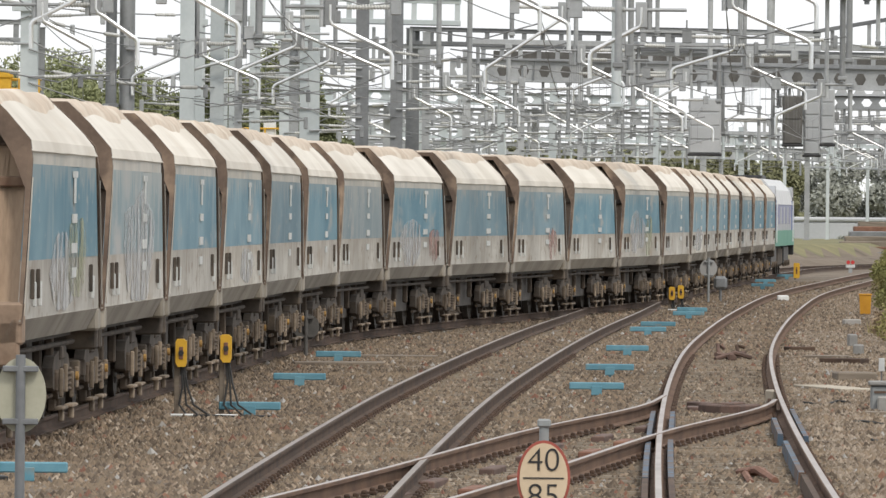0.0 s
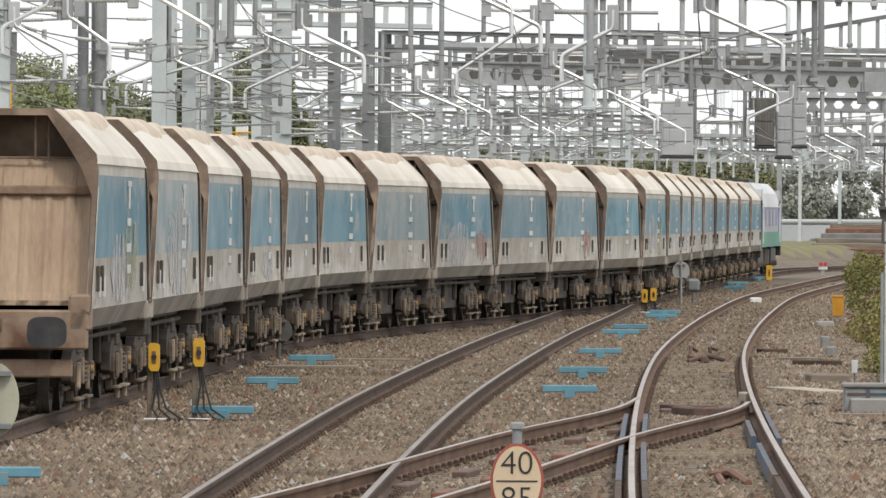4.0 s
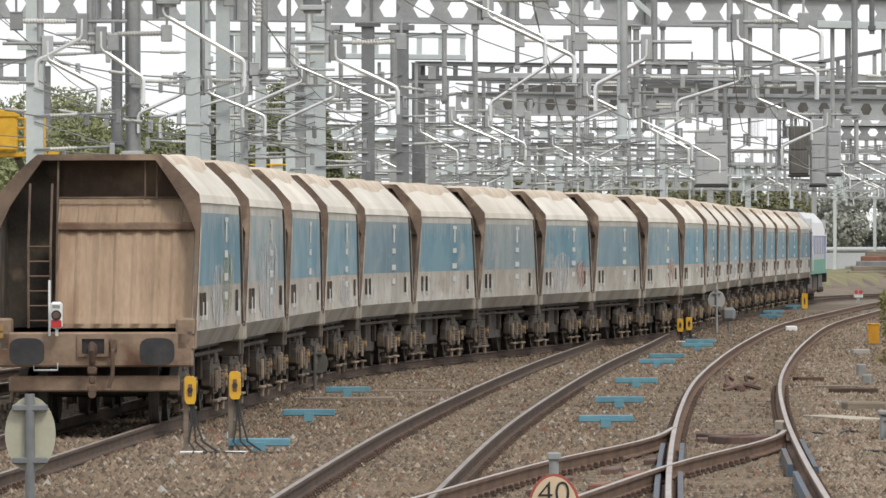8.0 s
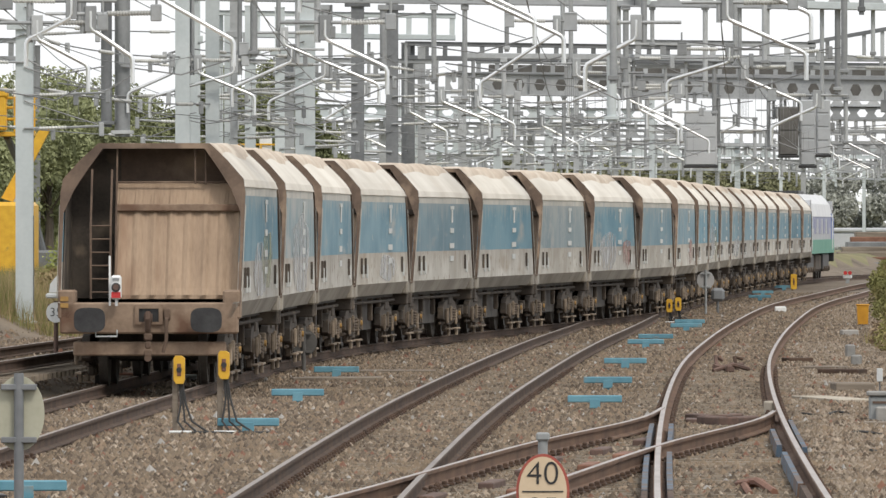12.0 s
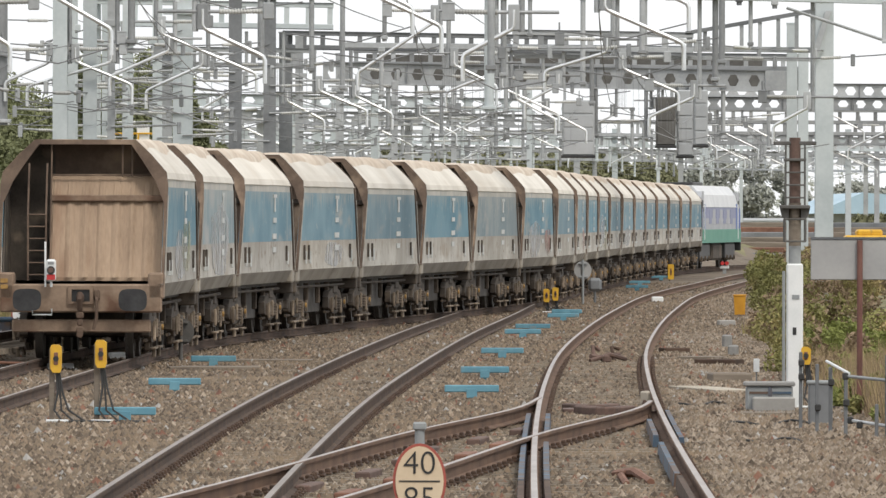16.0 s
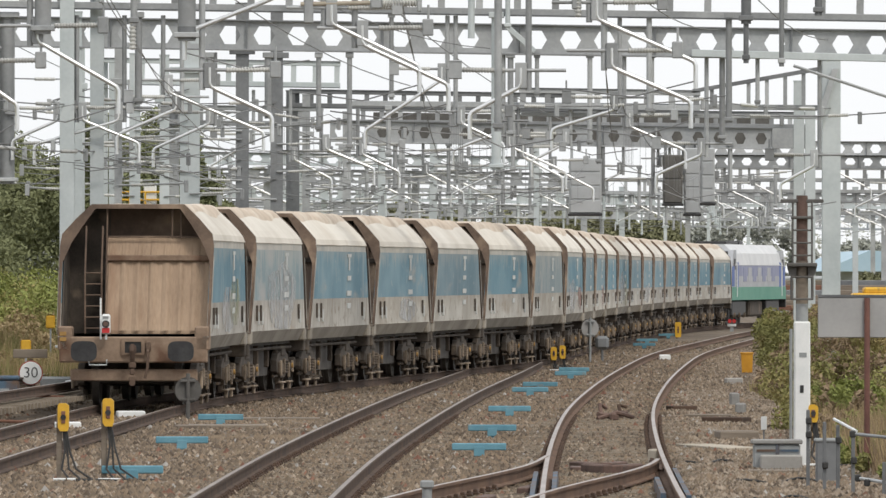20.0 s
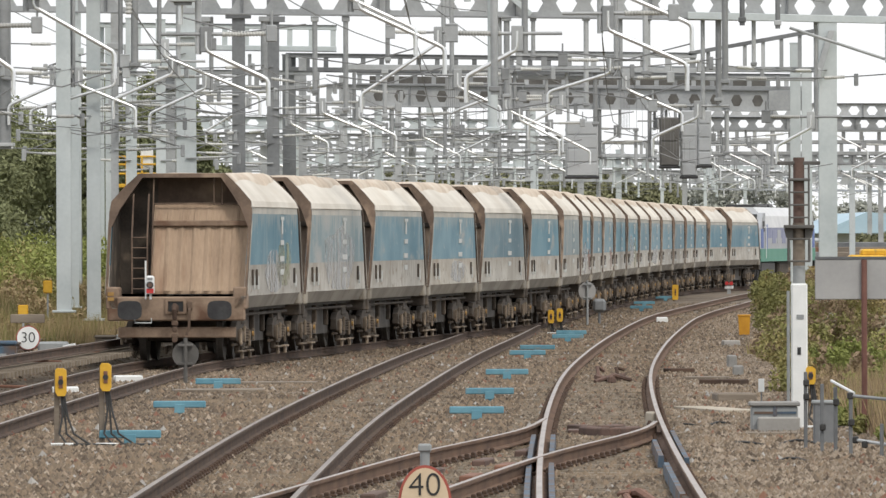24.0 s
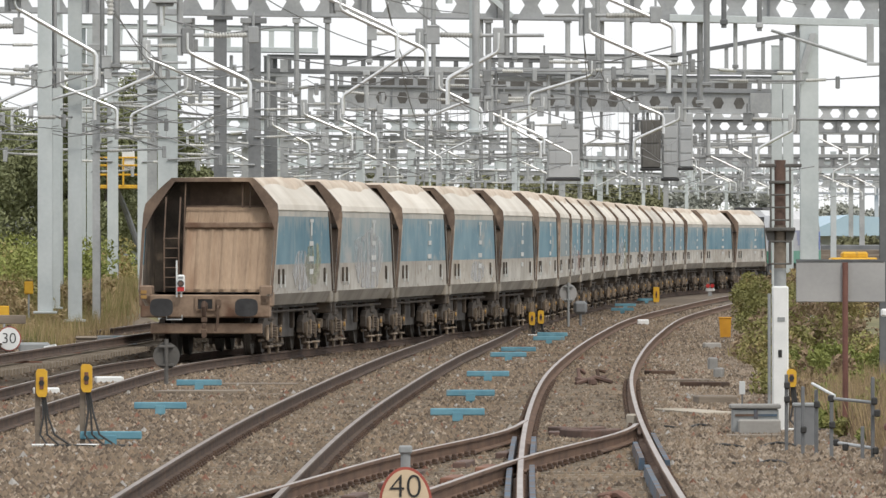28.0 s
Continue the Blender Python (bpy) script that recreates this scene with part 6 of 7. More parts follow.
def round_board(name, x, y, z, rx, rz, label, face, rim=None, back=False, post_top=0.12, lines=(), size=0.2, metal="grey_box"):
    """A round or oval board on a post; lines: what is written on it."""
    b = thing(name, pose(x, y, 0), label, "sign", "speed boards")
    base = ground_height(x, y)
    if rim:
        part("rim", Geo().disc((0, 0, z), rx, 0.02, "y", 40, 0, rz), rim, b)
        part("face", Geo().disc((0, -0.014, z), rx * 0.90, 0.012, "y", 40, 0, rz * 0.925), face, b)
    else:
        part("face", Geo().disc((0, 0, z), rx, 0.02, "y", 40, 0, rz), face, b)
    post_y = -0.05 if back else 0.05
    part("post", Geo().tube([(0, post_y, base), (0, post_y, z + rz + post_top)], 0.036, 10), metal, b, smooth=True)
    for dz in (-0.5, 0.5):
        part("clip", Geo().chamfer(-0.13, 0.13, post_y - 0.03, post_y + 0.03, z + rz * dz * 1.4 - 0.022, z + rz * dz * 1.4 + 0.022, 0.006), metal, b)
    for text, dz in lines:
        cu = bpy.data.curves.new("number", "FONT")
        cu.body, cu.size, cu.align_x, cu.align_y, cu.extrude, cu.offset = text, size, "CENTER", "CENTER", 0.002, -0.003
        cu.materials.append(M["dark"])
        ob = new("number", cu)
        ob.parent = b
        ob.matrix_basis = pose(0, -0.024, z + dz, 90, 0, 0)
    return b


sign = round_board("speed_board", -0.285, 66, 0.47, 0.195, 0.275, "cream oval speed board with red rim reading 40 over 85", "cream_sign", "sign_rim", False, 0.14, (("40", 0.125), ("85", -0.135)), 0.245)
part("divider", Geo().box(-0.15, 0.15, -0.026, -0.021, 0.465, 0.475), "dark", sign)
part("post_cap", Geo().chamfer(-0.05, 0.05, 0.0, 0.1, 0.84, 0.90, 0.012), "grey_box", sign)
round_board("speed_board", -4.11, 66, 1.04, 0.185, 0.275, "pale back of an oval speed board on a grey post", "sign_back", None, True, 0.02, metal="dark_steel")
round_board("speed_board", -4.92, 160, 0.33, 0.235, 0.235, "dull dark grey back of a round board on a post", "dark_board", None, True, 0.06, metal="dark_board")
round_board("speed_board", 3.59, 262, 0.80, 0.25, 0.27, "pale grey back of a round board on a post", "board_grey", None, True, 0.04)
small = round_board("speed_board", -8.38, 174, 0.475, 0.235, 0.235, "white round speed board reading 30", "white_paint", "sign_rim", False, 0.03, (("30", 0.0),), 0.29, "brown_pipe")
part("plate", Geo().chamfer(-0.34, 0.32, -0.01, 0.03, 0.76, 0.93, 0.01), "wood", small)
# the next board along, with a pale hood over it
second = round_board("speed_board", -8.5, 146, 1.00, 0.155, 0.165, "white round speed board reading 35 under a hood", "white_paint", None, False, 0.02, (("35", 0.0),), 0.20, "brown_pipe")
part("hood", Geo().prism([(-0.11, 1.32), (0.15, 1.32), (0.15, 1.40), (0.11, 1.52), (0.02, 1.60), (-0.09, 1.46)], "y", -0.03, 0.05), "white_paint", second)
part("hood_bar", Geo().chamfer(-0.16, 0.15, -0.06, 0.06, 1.23, 1.31, 0.02), "white_paint", second)


def point_machine(x, y, w, h, mat, label):
    """A lineside point machine: a case with a lid on two feet, a rod and a cable."""
    z = ground_height(x, y)
    p = thing("point_machine", pose(x, y, z), label, "point machine", "point machines")
    part("case", Geo().chamfer(-w / 2, w / 2, -0.25, 0.25, h * 0.3, h * 0.85, 0.03), mat, p)
    part("lid", Geo().chamfer(-w / 2 - 0.02, w / 2 + 0.02, -0.27, 0.27, h * 0.85, h, 0.03), mat, p)
    part("plate", Geo().chamfer(-w * 0.2, w * 0.15, -0.265, -0.25, h * 0.45, h * 0.58, 0.005), "grey_box", p)
    for k in (-1, 1):
        part("foot", Geo().chamfer(k * w * 0.35 - 0.04, k * w * 0.35 + 0.04, -0.2, 0.2, -0.02, h * 0.3, 0.01), "cable", p)
    part("cable", Geo().tube([(w / 2, -0.1, h * 0.5), (w / 2 + 0.14, -0.15, h * 0.45), (w / 2 + 0.2, -0.2, 0.02)], 0.02, 6), "cable", p, smooth=True)
    part("rod", Geo().tube([(w / 2, 0.1, h * 0.35), (w / 2 + 0.8, 0.1, h * 0.3)], 0.025, 6), "rust_iron", p)


point_machine(-8.02, 147, 0.42, 0.55, "dark_board", "dark grey point machine beside the raised track")
point_machine(-8.25, 162, 0.48, 0.55, "guard_blue", "blue-grey point machine beside the raised track")
point_machine(-7.25, 183, 0.42, 0.42, "wood", "brown point machine between the tracks")
for x, y in ((-7.42, 180), (-6.88, 190)):
    cover = thing("point_cover", pose(x, y, ground_height(x, y)), "grey-blue steel point cover with a blue centre", "cover", "point covers")
    part("plate", Geo().chamfer(-0.42, 0.42, -0.1, 0.1, 0.0, 0.27, 0.02), "grey_box", cover)
    part("centre", Geo().chamfer(-0.07, 0.07, -0.115, -0.1, 0.05, 0.25, 0.005), "blue_paint", cover)
pm = thing("point_motor", pose(-7.96, 175.5, ground_height(-7.96, 175.5)), "grey point machine beside the raised track", "point machine")
part("case", Geo().chamfer(-0.3, 0.3, -0.2, 0.2, 0, 0.3, 0.04), "grey_box", pm)
part("rod", Geo().tube([(0.3, 0, 0.1), (0.9, 0, 0.08)], 0.03, 6), "rust_iron", pm)
part("conduit", Geo().tube([(0.2, -0.2, 0.2), (0.42, -0.3, 0.25), (0.5, -0.35, 0.02)], 0.025, 6), "white_paint", pm)
low = thing("ground_signal", pose(4.0, 266, -0.2), "dark ground signal on a short post", "ground signal")
part("post", Geo().tube([(0, 0, 0), (0, 0, 0.45)], 0.04, 8), "dark_steel", low)
part("head", Geo().chamfer(-0.2, 0.2, -0.1, 0.1, 0.35, 0.75, 0.08), "dark_steel", low)
lamp = thing("ground_lamp", pose(11.75, 400, -0.2), "small red ground lamp with white base", "ground signal")
part("post", Geo().box(-0.08, 0.08, -0.05, 0.05, 0, 0.25), "grey_box", lamp)
part("base", Geo().chamfer(-0.2, 0.2, -0.1, 0.1, 0.22, 0.36, 0.03), "white_paint", lamp)
for x in (-0.14, 0.14):
    part("lens", Geo().disc((x * 0.7, -0.1, 0.47), 0.085, 0.14, "y", 14), "red", lamp)

# the colour-light signal seen from behind, on its white post
sg = thing("signal_post", pose(4.53, 122, 0), "signal on a white post, rusty pipe and ladder hoops above", "signal")
base = ground_height(4.53, 122)
part("white_post", Geo().chamfer(-0.11, 0.11, -0.11, 0.11, base, 1.76, 0.02), "white_paint", sg)
part("collar", Geo().tube([(0, 0, 1.76), (0, 0, 2.0)], 0.085, 12), "grey_box", sg, smooth=True)
part("lower_pipe", Geo().tube([(0, 0, 2.0), (0, 0, 2.58)], 0.085, 12), "wood", sg, smooth=True)
part("middle_pipe", Geo().tube([(0, 0, 2.58), (0, 0, 2.75)], 0.078, 12), "brown_pipe", sg, smooth=True)
for x in (-1, 1):
    part("step_bracket", Geo().prism([(x * 0.08, 2.50), (x * 0.20, 2.50), (x * 0.17, 2.38), (x * 0.08, 2.34)], "y", -0.10, 0.10), "dark_board", sg)
part("upper_pipe", Geo().tube([(0, 0, 2.75), (0, 0, 3.46)], 0.078, 12), "brown_pipe", sg, smooth=True)
part("cross_arm", Geo().chamfer(-0.29, 0.29, -0.05, 0.05, 3.36, 3.41, 0.01), "dark_board", sg)
part("hoop", Geo().chamfer(-0.15, 0.15, -0.14, 0.14, 3.14, 3.18, 0.01), "dark_board", sg)
part("platform", Geo().chamfer(-0.2, 0.2, -0.2, 0.2, 2.50, 2.55, 0.01), "dark_board", sg)
for x in (-0.13, 0.13):
    part("guard_bar", Geo().tube([(x, -0.12, 2.55), (x, -0.12, 3.38)], 0.014, 6), "dark_board", sg)
for z in (2.65, 2.82, 2.99):
    part("guard_rung", Geo().tube([(-0.13, -0.12, z), (0.13, -0.12, z)], 0.012, 6), "dark_board", sg)
cage = Geo()
for z in (2.06, 2.36):
    cage.tube([(-0.14, -0.14, z), (0.14, -0.14, z), (0.14, 0.14, z), (-0.14, 0.14, z), (-0.14, -0.14, z)], 0.014, 6)
for x, y in ((-0.14, -0.14), (0.14, -0.14), (0.14, 0.14), (-0.14, 0.14)):
    cage.tube([(x, y, 2.06), (x, y, 2.36)], 0.014, 6)
part("cage", cage, "dark_board", sg)
part("label_plate", Geo().box(-0.03, 0.02, -0.118, -0.113, 0.80, 0.90), "dark", sg)
part("label_plate", Geo().box(-0.04, 0.06, -0.118, -0.113, 1.28, 1.34), "grey_box", sg)
part("conduit", Geo().tube([(-0.15, -0.08, base), (-0.15, -0.08, 1.66)], 0.022, 6), "grey_box", sg)

# grey board seen from behind, on a brown post
bd = thing("notice_board", pose(5.17, 118, 0), "grey back of a wide board on a rusty brown post", "sign")
part("board", Geo().chamfer(-0.58, 0.58, 0.0, 0.03, 1.57, 2.10, 0.01), "board_grey", bd)
part("post", Geo().tube([(0.06, -0.04, ground_height(5.2, 118) - 0.1), (0.06, -0.04, 2.09)], 0.038, 10), "rust_post", bd, smooth=True)
part("top_edge", Geo().box(-0.58, 0.58, -0.012, 0.035, 2.10, 2.13), "dark_steel", bd)

# railing posts, clamps and pipes by the end of the platform
rl = thing("platform_railing", pose(0, 0, 0), "low grey pipe railing with black clamps beside the signal", "railing")
for x, y, top in ((4.16, 110, 0.75), (4.32, 109, 0.62), (4.44, 108, 0.60), (4.58, 107, 0.55), (5.02, 106, 0.78), (4.90, 106, 0.2)):
    part("post", Geo().chamfer(x - 0.022, x + 0.022, y - 0.022, y + 0.022, ground_height(x, y) - 0.05, top, 0.008), "dark_steel", rl)
part("rail", Geo().tube([(4.55, 106.6, 0.52), (5.02, 106, 0.48)], 0.02, 10), "grey_steel", rl, smooth=True)
part("rail", Geo().tube([(4.6, 106.6, 0.0), (5.05, 106, -0.06)], 0.02, 10), "grey_steel", rl, smooth=True)
part("rail", Geo().tube([(4.42, 108.6, 0.66), (4.6, 106.6, 0.55)], 0.018, 10), "white_paint", rl, smooth=True)
for x, y, z in ((4.56, 106.6, 0.52), (5.04, 106, 0.50), (5.07, 105.9, 0.36), (4.62, 106.6, 0.0), (5.05, 105.9, -0.08), (5.07, 105.9, -0.2), (4.17, 110, 0.45), (4.17, 110, 0.62), (4.33, 109, 0.1), (4.45, 108, 0.42), (4.59, 107, 0.2), (4.72, 106.4, -0.05)):
    part("clamp", Geo().chamfer(x - 0.038, x + 0.034, y - 0.07, y + 0.05, z - 0.045, z + 0.04, 0.014), "cable", rl)
cab = thing("relay_cabinet", pose(4.52, 113, ground_height(4.52, 113)), "dark grey relay cabinet at the foot of the signal", "cabinet")
part("case", Geo().chamfer(-0.15, 0.15, -0.12, 0.12, 0, 0.52, 0.02), "dark_steel", cab)
part("lid", Geo().chamfer(-0.17, 0.17, -0.14, 0.14, 0.50, 0.55, 0.015), "grey_box", cab)
tr = thing("cable_cover", pose(4.06, 120, -0.22), "pale grey concrete cable cover leaning on the ballast", "cover")
part("slab", Geo().chamfer(-0.16, 0.40, -0.1, 0.1, 0, 0.22, 0.02), "concrete", tr)
part("slab", Geo().chamfer(-0.24, 0.38, 0.1, 0.5, 0.0, 0.36, 0.02), "grey_box", tr)
part("lid", Geo().chamfer(-0.27, 0.41, 0.06, 0.54, 0.36, 0.42, 0.015), "grey_sign", tr)
part("strap", Geo().box(-0.20, 0.36, 0.085, 0.099, 0.26, 0.29), "guard_blue", tr)
part("strap", Geo().box(0.05, 0.10, 0.084, 0.098, 0.02, 0.36), "guard_blue", tr)
wp = thing("white_tag", pose(4.05, 123, -0.2), "small white tag on a short stake", "marker post")
part("tag", Geo().chamfer(-0.04, 0.04, -0.01, 0.01, 0.48, 0.66, 0.005), "white_paint", wp)
part("stake", Geo().box(-0.01, 0.01, 0.01, 0.03, 0, 0.6), "dark_steel", wp)
fence = thing("panel_fence", pose(0, 0, 0), "grey steel panel fence with white capping", "fence", kind="structure")
for i in range(6):
    part("panel", Geo().chamfer(5.72 + i * 0.42, 6.10 + i * 0.42, 116 - 0.03, 116.03, 0.2, 1.38, 0.02), "board_grey", fence)
part("capping", Geo().chamfer(5.6, 8.3, 115.9, 116.1, 1.40, 1.50, 0.02), "white_paint", fence)
walkway = thing("station_platform", pose(0, 0, 0), "grey concrete station platform with a pale edge", "platform", kind="structure")
part("platform_wall", Geo().chamfer(-3.0, 3.0, -70, 6, -0.3, 0.66, 0.04), "concrete", walkway)
for i in range(19):
    for x in (-2.62, 2.62):
        part("coping_slab", Geo().chamfer(x - 0.42, x + 0.42, -70 + 4 * i + 0.02, -66 + 4 * i - 0.02, 0.664, 0.74, 0.02), "board_grey", walkway)
part("paving", Geo().chamfer(-2.18, 2.18, -70, 6, 0.664, 0.73, 0.01), "concrete", walkway)
pw = solid("platform_end", Geo().chamfer(4.85, 9.0, 80, 100, -0.3, 0.12, 0.03), "brown_wall", "brown stained platform end beside the dry grass", "platform", kind="structure")
pipe_stub = solid("standpipe", Geo().tube([(4.98, 100.8, -0.25), (4.98, 100.8, 0.28)], 0.05, 10).chamfer(4.9, 5.06, 100.7, 100.9, 0.26, 0.34, 0.02), "rust_post", "short rusty brown standpipe beside the platform", "standpipe")


# scrap and small things on the ballast
def chunk(name, x, y, sx, sy, sz, mat, label, turn=0, tilt=0, cat="debris"):
    return solid(name, Geo().chamfer(-sx / 2, sx / 2, -sy / 2, sy / 2, 0, sz, min(sx, sy, sz) * 0.15), mat, label, cat, "scrap on the ballast", at=pose(x, y, -0.205, tilt, 0, turn))


br = thing("rail_bracket", pose(2.62, 160, -0.2), "rusty iron bracket lying between the rails", "scrap")
part("leg", Geo().chamfer(-0.05, 0.06, -1.0, 0.9, 0, 0.12, 0.03), "brown_pipe", br)
part("arm", Geo().tube([(-0.28, 0.7, 0.1), (-0.05, 0.9, 0.06), (0.24, 1.3, 0.12)], 0.045, 6), "brown_pipe", br)
part("lug", Geo().tube([(-0.20, 0.8, 0.0), (-0.24, 1.0, 0.27), (-0.12, 1.1, 0.20)], 0.035, 6), "brown_pipe", br)
part("lug", Geo().tube([(0.16, 1.0, 0.0), (0.10, 1.2, 0.25), (0.24, 1.3, 0.22)], 0.035, 6), "rail_side", br)
part("foot", Geo().chamfer(-0.09, 0.03, -1.1, -0.7, 0.0, 0.16, 0.04), "brown_pipe", br)
part("bar", Geo().tube([(-0.3, -0.2, 0.03), (0.05, 0.1, 0.14), (0.34, 0.5, 0.05)], 0.04, 6), "brown_pipe", br)
ch = thing("steel_channel", pose(1.52, 76.2, -0.2, 0, 0, -4), "rusty steel channel lying beside the rail", "scrap")
part("web", Geo().chamfer(-0.13, 0.13, -4.0, 4.0, 0.0, 0.03, 0.008), "rust_iron", ch)
part("lip", Geo().chamfer(-0.15, -0.12, -4.0, 4.0, 0.0, 0.12, 0.008), "rust_iron", ch)
part("lip", Geo().chamfer(0.12, 0.15, -4.0, 4.0, 0.0, 0.12, 0.008), "rust_iron", ch)
chunk("plank", 4.25, 142, 0.62, 0.9, 0.14, "wood", "dark weathered timber offcut on the ballast", 4)
chunk("plank", 4.36, 163, 0.7, 0.8, 0.07, "wood", "dark weathered plank on the ballast", -14)
chunk("plank", 3.72, 134, 0.55, 3.0, 0.06, "pale_wood", "pale split plank on the ballast", 12)
chunk("plank", 4.02, 118, 0.7, 0.5, 0.05, "wood", "thin dark plank on the ballast", -10)
chunk("plank", -4.0, 152, 1.3, 1.0, 0.06, "wood", "long grey plank on the ballast", 3)
chunk("plank", -3.35, 160, 1.5, 0.8, 0.05, "wood", "long brown plank on the ballast", -2)
chunk("plank", -4.6, 151, 0.5, 0.8, 0.07, "wood", "short grey plank on the ballast", 5)
chunk("plank", 4.55, 158, 0.75, 0.5, 0.10, "rail_side", "short dark rotten timber on the ballast", -22)
chunk("plank", 4.10, 172, 0.5, 0.4, 0.09, "rail_side", "broken dark timber end on the ballast", 18)
chunk("concrete_block", 5.28, 178, 0.18, 0.3, 0.26, "grey_sign", "pale concrete block beside the bushes", 4, 0, "block")
chunk("concrete_block", 5.10, 168, 0.18, 0.3, 0.2, "grey_sign", "pale concrete block beside the bushes", -8, 0, "block")
chunk("concrete_block", 6.3, 213, 0.4, 0.3, 0.14, "concrete", "flat pale concrete piece on the ballast", 8, 0, "block")
for k, (x0, y0, w) in enumerate(((3.35, 113, 1.1), (3.0, 124, 0.8), (3.3, 104, 0.9))):
    bend = [(x0 + w * i / 8, y0 - 0.6 * math.sin(i * 0.7 + k), -0.185 + 0.025 * math.sin(i * 1.3 + k)) for i in range(9)]
    solid("ground_cable", Geo().tube(bend, 0.017, 6), "cable", "thin black cable lying on the ballast", "cable", "cables on the ballast", smooth=True)
angle = thing("bent_angle_iron", pose(1.72, 88.6, -0.2), "bent red-brown angle iron lying between the rails", "scrap")
part("long_leg", Geo().tube([(-0.16, 1.6, 0.03), (0.0, 0.2, 0.10), (0.14, -1.2, 0.03)], 0.04, 6), "rust_iron", angle)
part("short_leg", Geo().tube([(-0.12, 0.9, 0.03), (-0.14, -0.6, 0.08), (-0.10, -1.5, 0.02)], 0.035, 6), "rust_iron", angle)
part("tab", Geo().chamfer(-0.10, 0.10, 0.5, 0.9, 0.03, 0.10, 0.02), "rust_iron", angle)
chunk("white_block", 5.95, 271, 0.34, 0.6, 0.16, "white_paint", "small white block between the rails", 0, 0, "block")
chunk("white_block", -6.05, 163, 0.5, 0.6, 0.12, "white_paint", "small white block beside the goods track", 6, 0, "block")
chunk("white_block", -6.7, 152, 0.45, 0.8, 0.1, "white_paint", "pale block beside the goods track", 3, 0, "block")
chunk("junction_box", -0.66, 68.5, 0.22, 0.4, 0.16, "grey_box", "small grey box on the ballast", 2, 0, "box")
chunk("yellow_rag", 2.60, 124, 0.13, 0.5, 0.2, "pale_wood", "crumpled yellowish rag beside the rail", 10, 0, "rag")
chunk("dark_rag", -5.6, 86, 0.22, 0.4, 0.06, "dark", "small dark rag on the ballast", 10, 0, "rag")
for i in range(7):
    chunk("tie_bar", 1.45 + 0.13 * i, 119 + 1.6 * math.sin(i * 2.1), 0.16, 0.9, 0.07 + 0.03 * (i % 3), "brown_pipe", "rusty piece of point rodding between the rails", 20 * math.sin(i), 0, "rodding")
for i in range(16):
    y = 74 + i * 2.2
    chunk("rail_clip", diagonal(y) + (-0.28 if i % 2 else 0.28) + 0.1 * math.sin(i), y, 0.15, 1.3, 0.09, ("rust_iron", "brown_pipe")[i % 2], "rusty baseplate between the diagonal rails", -5, 0, "baseplate")

# blue-painted guard rails at the crossing
def guard(name, centre, off, y0, y1, mat):
    """One continuous check rail that follows its track."""
    g = Geo()
    n = 8
    for i in range(n + 1):
        y = y0 + (y1 - y0) * i / n
        x = centre(y) + off
        g.v += [(x - 0.038, y, -0.18), (x + 0.038, y, -0.18), (x + 0.028, y, -0.045), (x - 0.028, y, -0.045)]
    for i in range(n):
        p = i * 4
        for k in range(4):
            g.f.append((p + k, p + (k + 1) % 4, p + 4 + (k + 1) % 4, p + 4 + k))
            g.m.append(0)
    g.f += [(0, 1, 2, 3), (n * 4, n * 4 + 3, n * 4 + 2, n * 4 + 1)]
    g.m += [0, 0]
    return solid(name, g, mat, "guard rail beside the crossing, partly painted blue", "guard rail", "guard rails")


guard("guard_rail", right_line, -0.753 - 0.12, 84, 112, "guard_blue")
guard("guard_rail", right_line, -0.753 + 0.12, 84, 98, "guard_blue")
guard("guard_rail", right_line, -0.753 + 0.12, 101, 112, "guard_blue")
guard("guard_rail", right_line, -0.753 - 0.12, 66, 83.8, "rail_side")
guard("guard_rail", right_line, -0.753 + 0.12, 66, 83.8, "rail_side")
guard("guard_rail", right_line, 0.753 - 0.14, 86, 98, "guard_blue")
guard("guard_rail", right_line, 0.753 - 0.16, 101, 109, "guard_blue")
guard("guard_rail", right_line, 0.753 - 0.13, 66, 85.5, "rail_side")
guard("guard_rail", right_line, 0.753 + 0.11, 100, 114, "guard_blue")


# ---- machines beyond the lines ----
def lift_basket(x, y, z, label):
    """A yellow access platform on a jib."""
    b = thing("access_platform", pose(x, y, 0), label, "access platform", "yellow access platforms")
    part("floor", Geo().chamfer(-0.75, 0.75, -0.5, 0.5, z, z + 0.12, 0.02), "yellow", b)
    for h in (0.45, 0.75, 1.0):
        part("rail", Geo().tube([(-0.75, -0.5, z + h), (0.75, -0.5, z + h), (0.75, 0.5, z + h), (-0.75, 0.5, z + h), (-0.75, -0.5, z + h)], 0.03, 6), "yellow", b)
    for px in (-0.75, -0.25, 0.25, 0.75):
        part("post", Geo().box(px - 0.03, px + 0.03, -0.53, -0.47, z + 0.1, z + 1.0), "yellow", b)
    part("control_box", Geo().chamfer(0.2, 0.6, -0.45, -0.1, z + 0.6, z + 1.25, 0.03), "white_paint", b)
    part("jib", Geo().tube([(0, 0.2, z), (0.3, 1.2, z - 0.8), (0.9, 2.0, ground_height(x, y) + 0.6)], 0.10, 8), "dark_steel", b)
    part("chassis", Geo().chamfer(-0.4, 2.0, 1.2, 3.2, ground_height(x, y) + 0.25, ground_height(x, y) + 0.9, 0.06), "dark_steel", b)
    for px in (0.0, 1.6):
        part("wheel", Geo().disc((px, 1.1, ground_height(x, y) + 0.32), 0.34, 0.25, "y", 16), "cable", b)
    return b


lift_basket(-10.6, 292, 4.0, "yellow access platform raised among the trees")
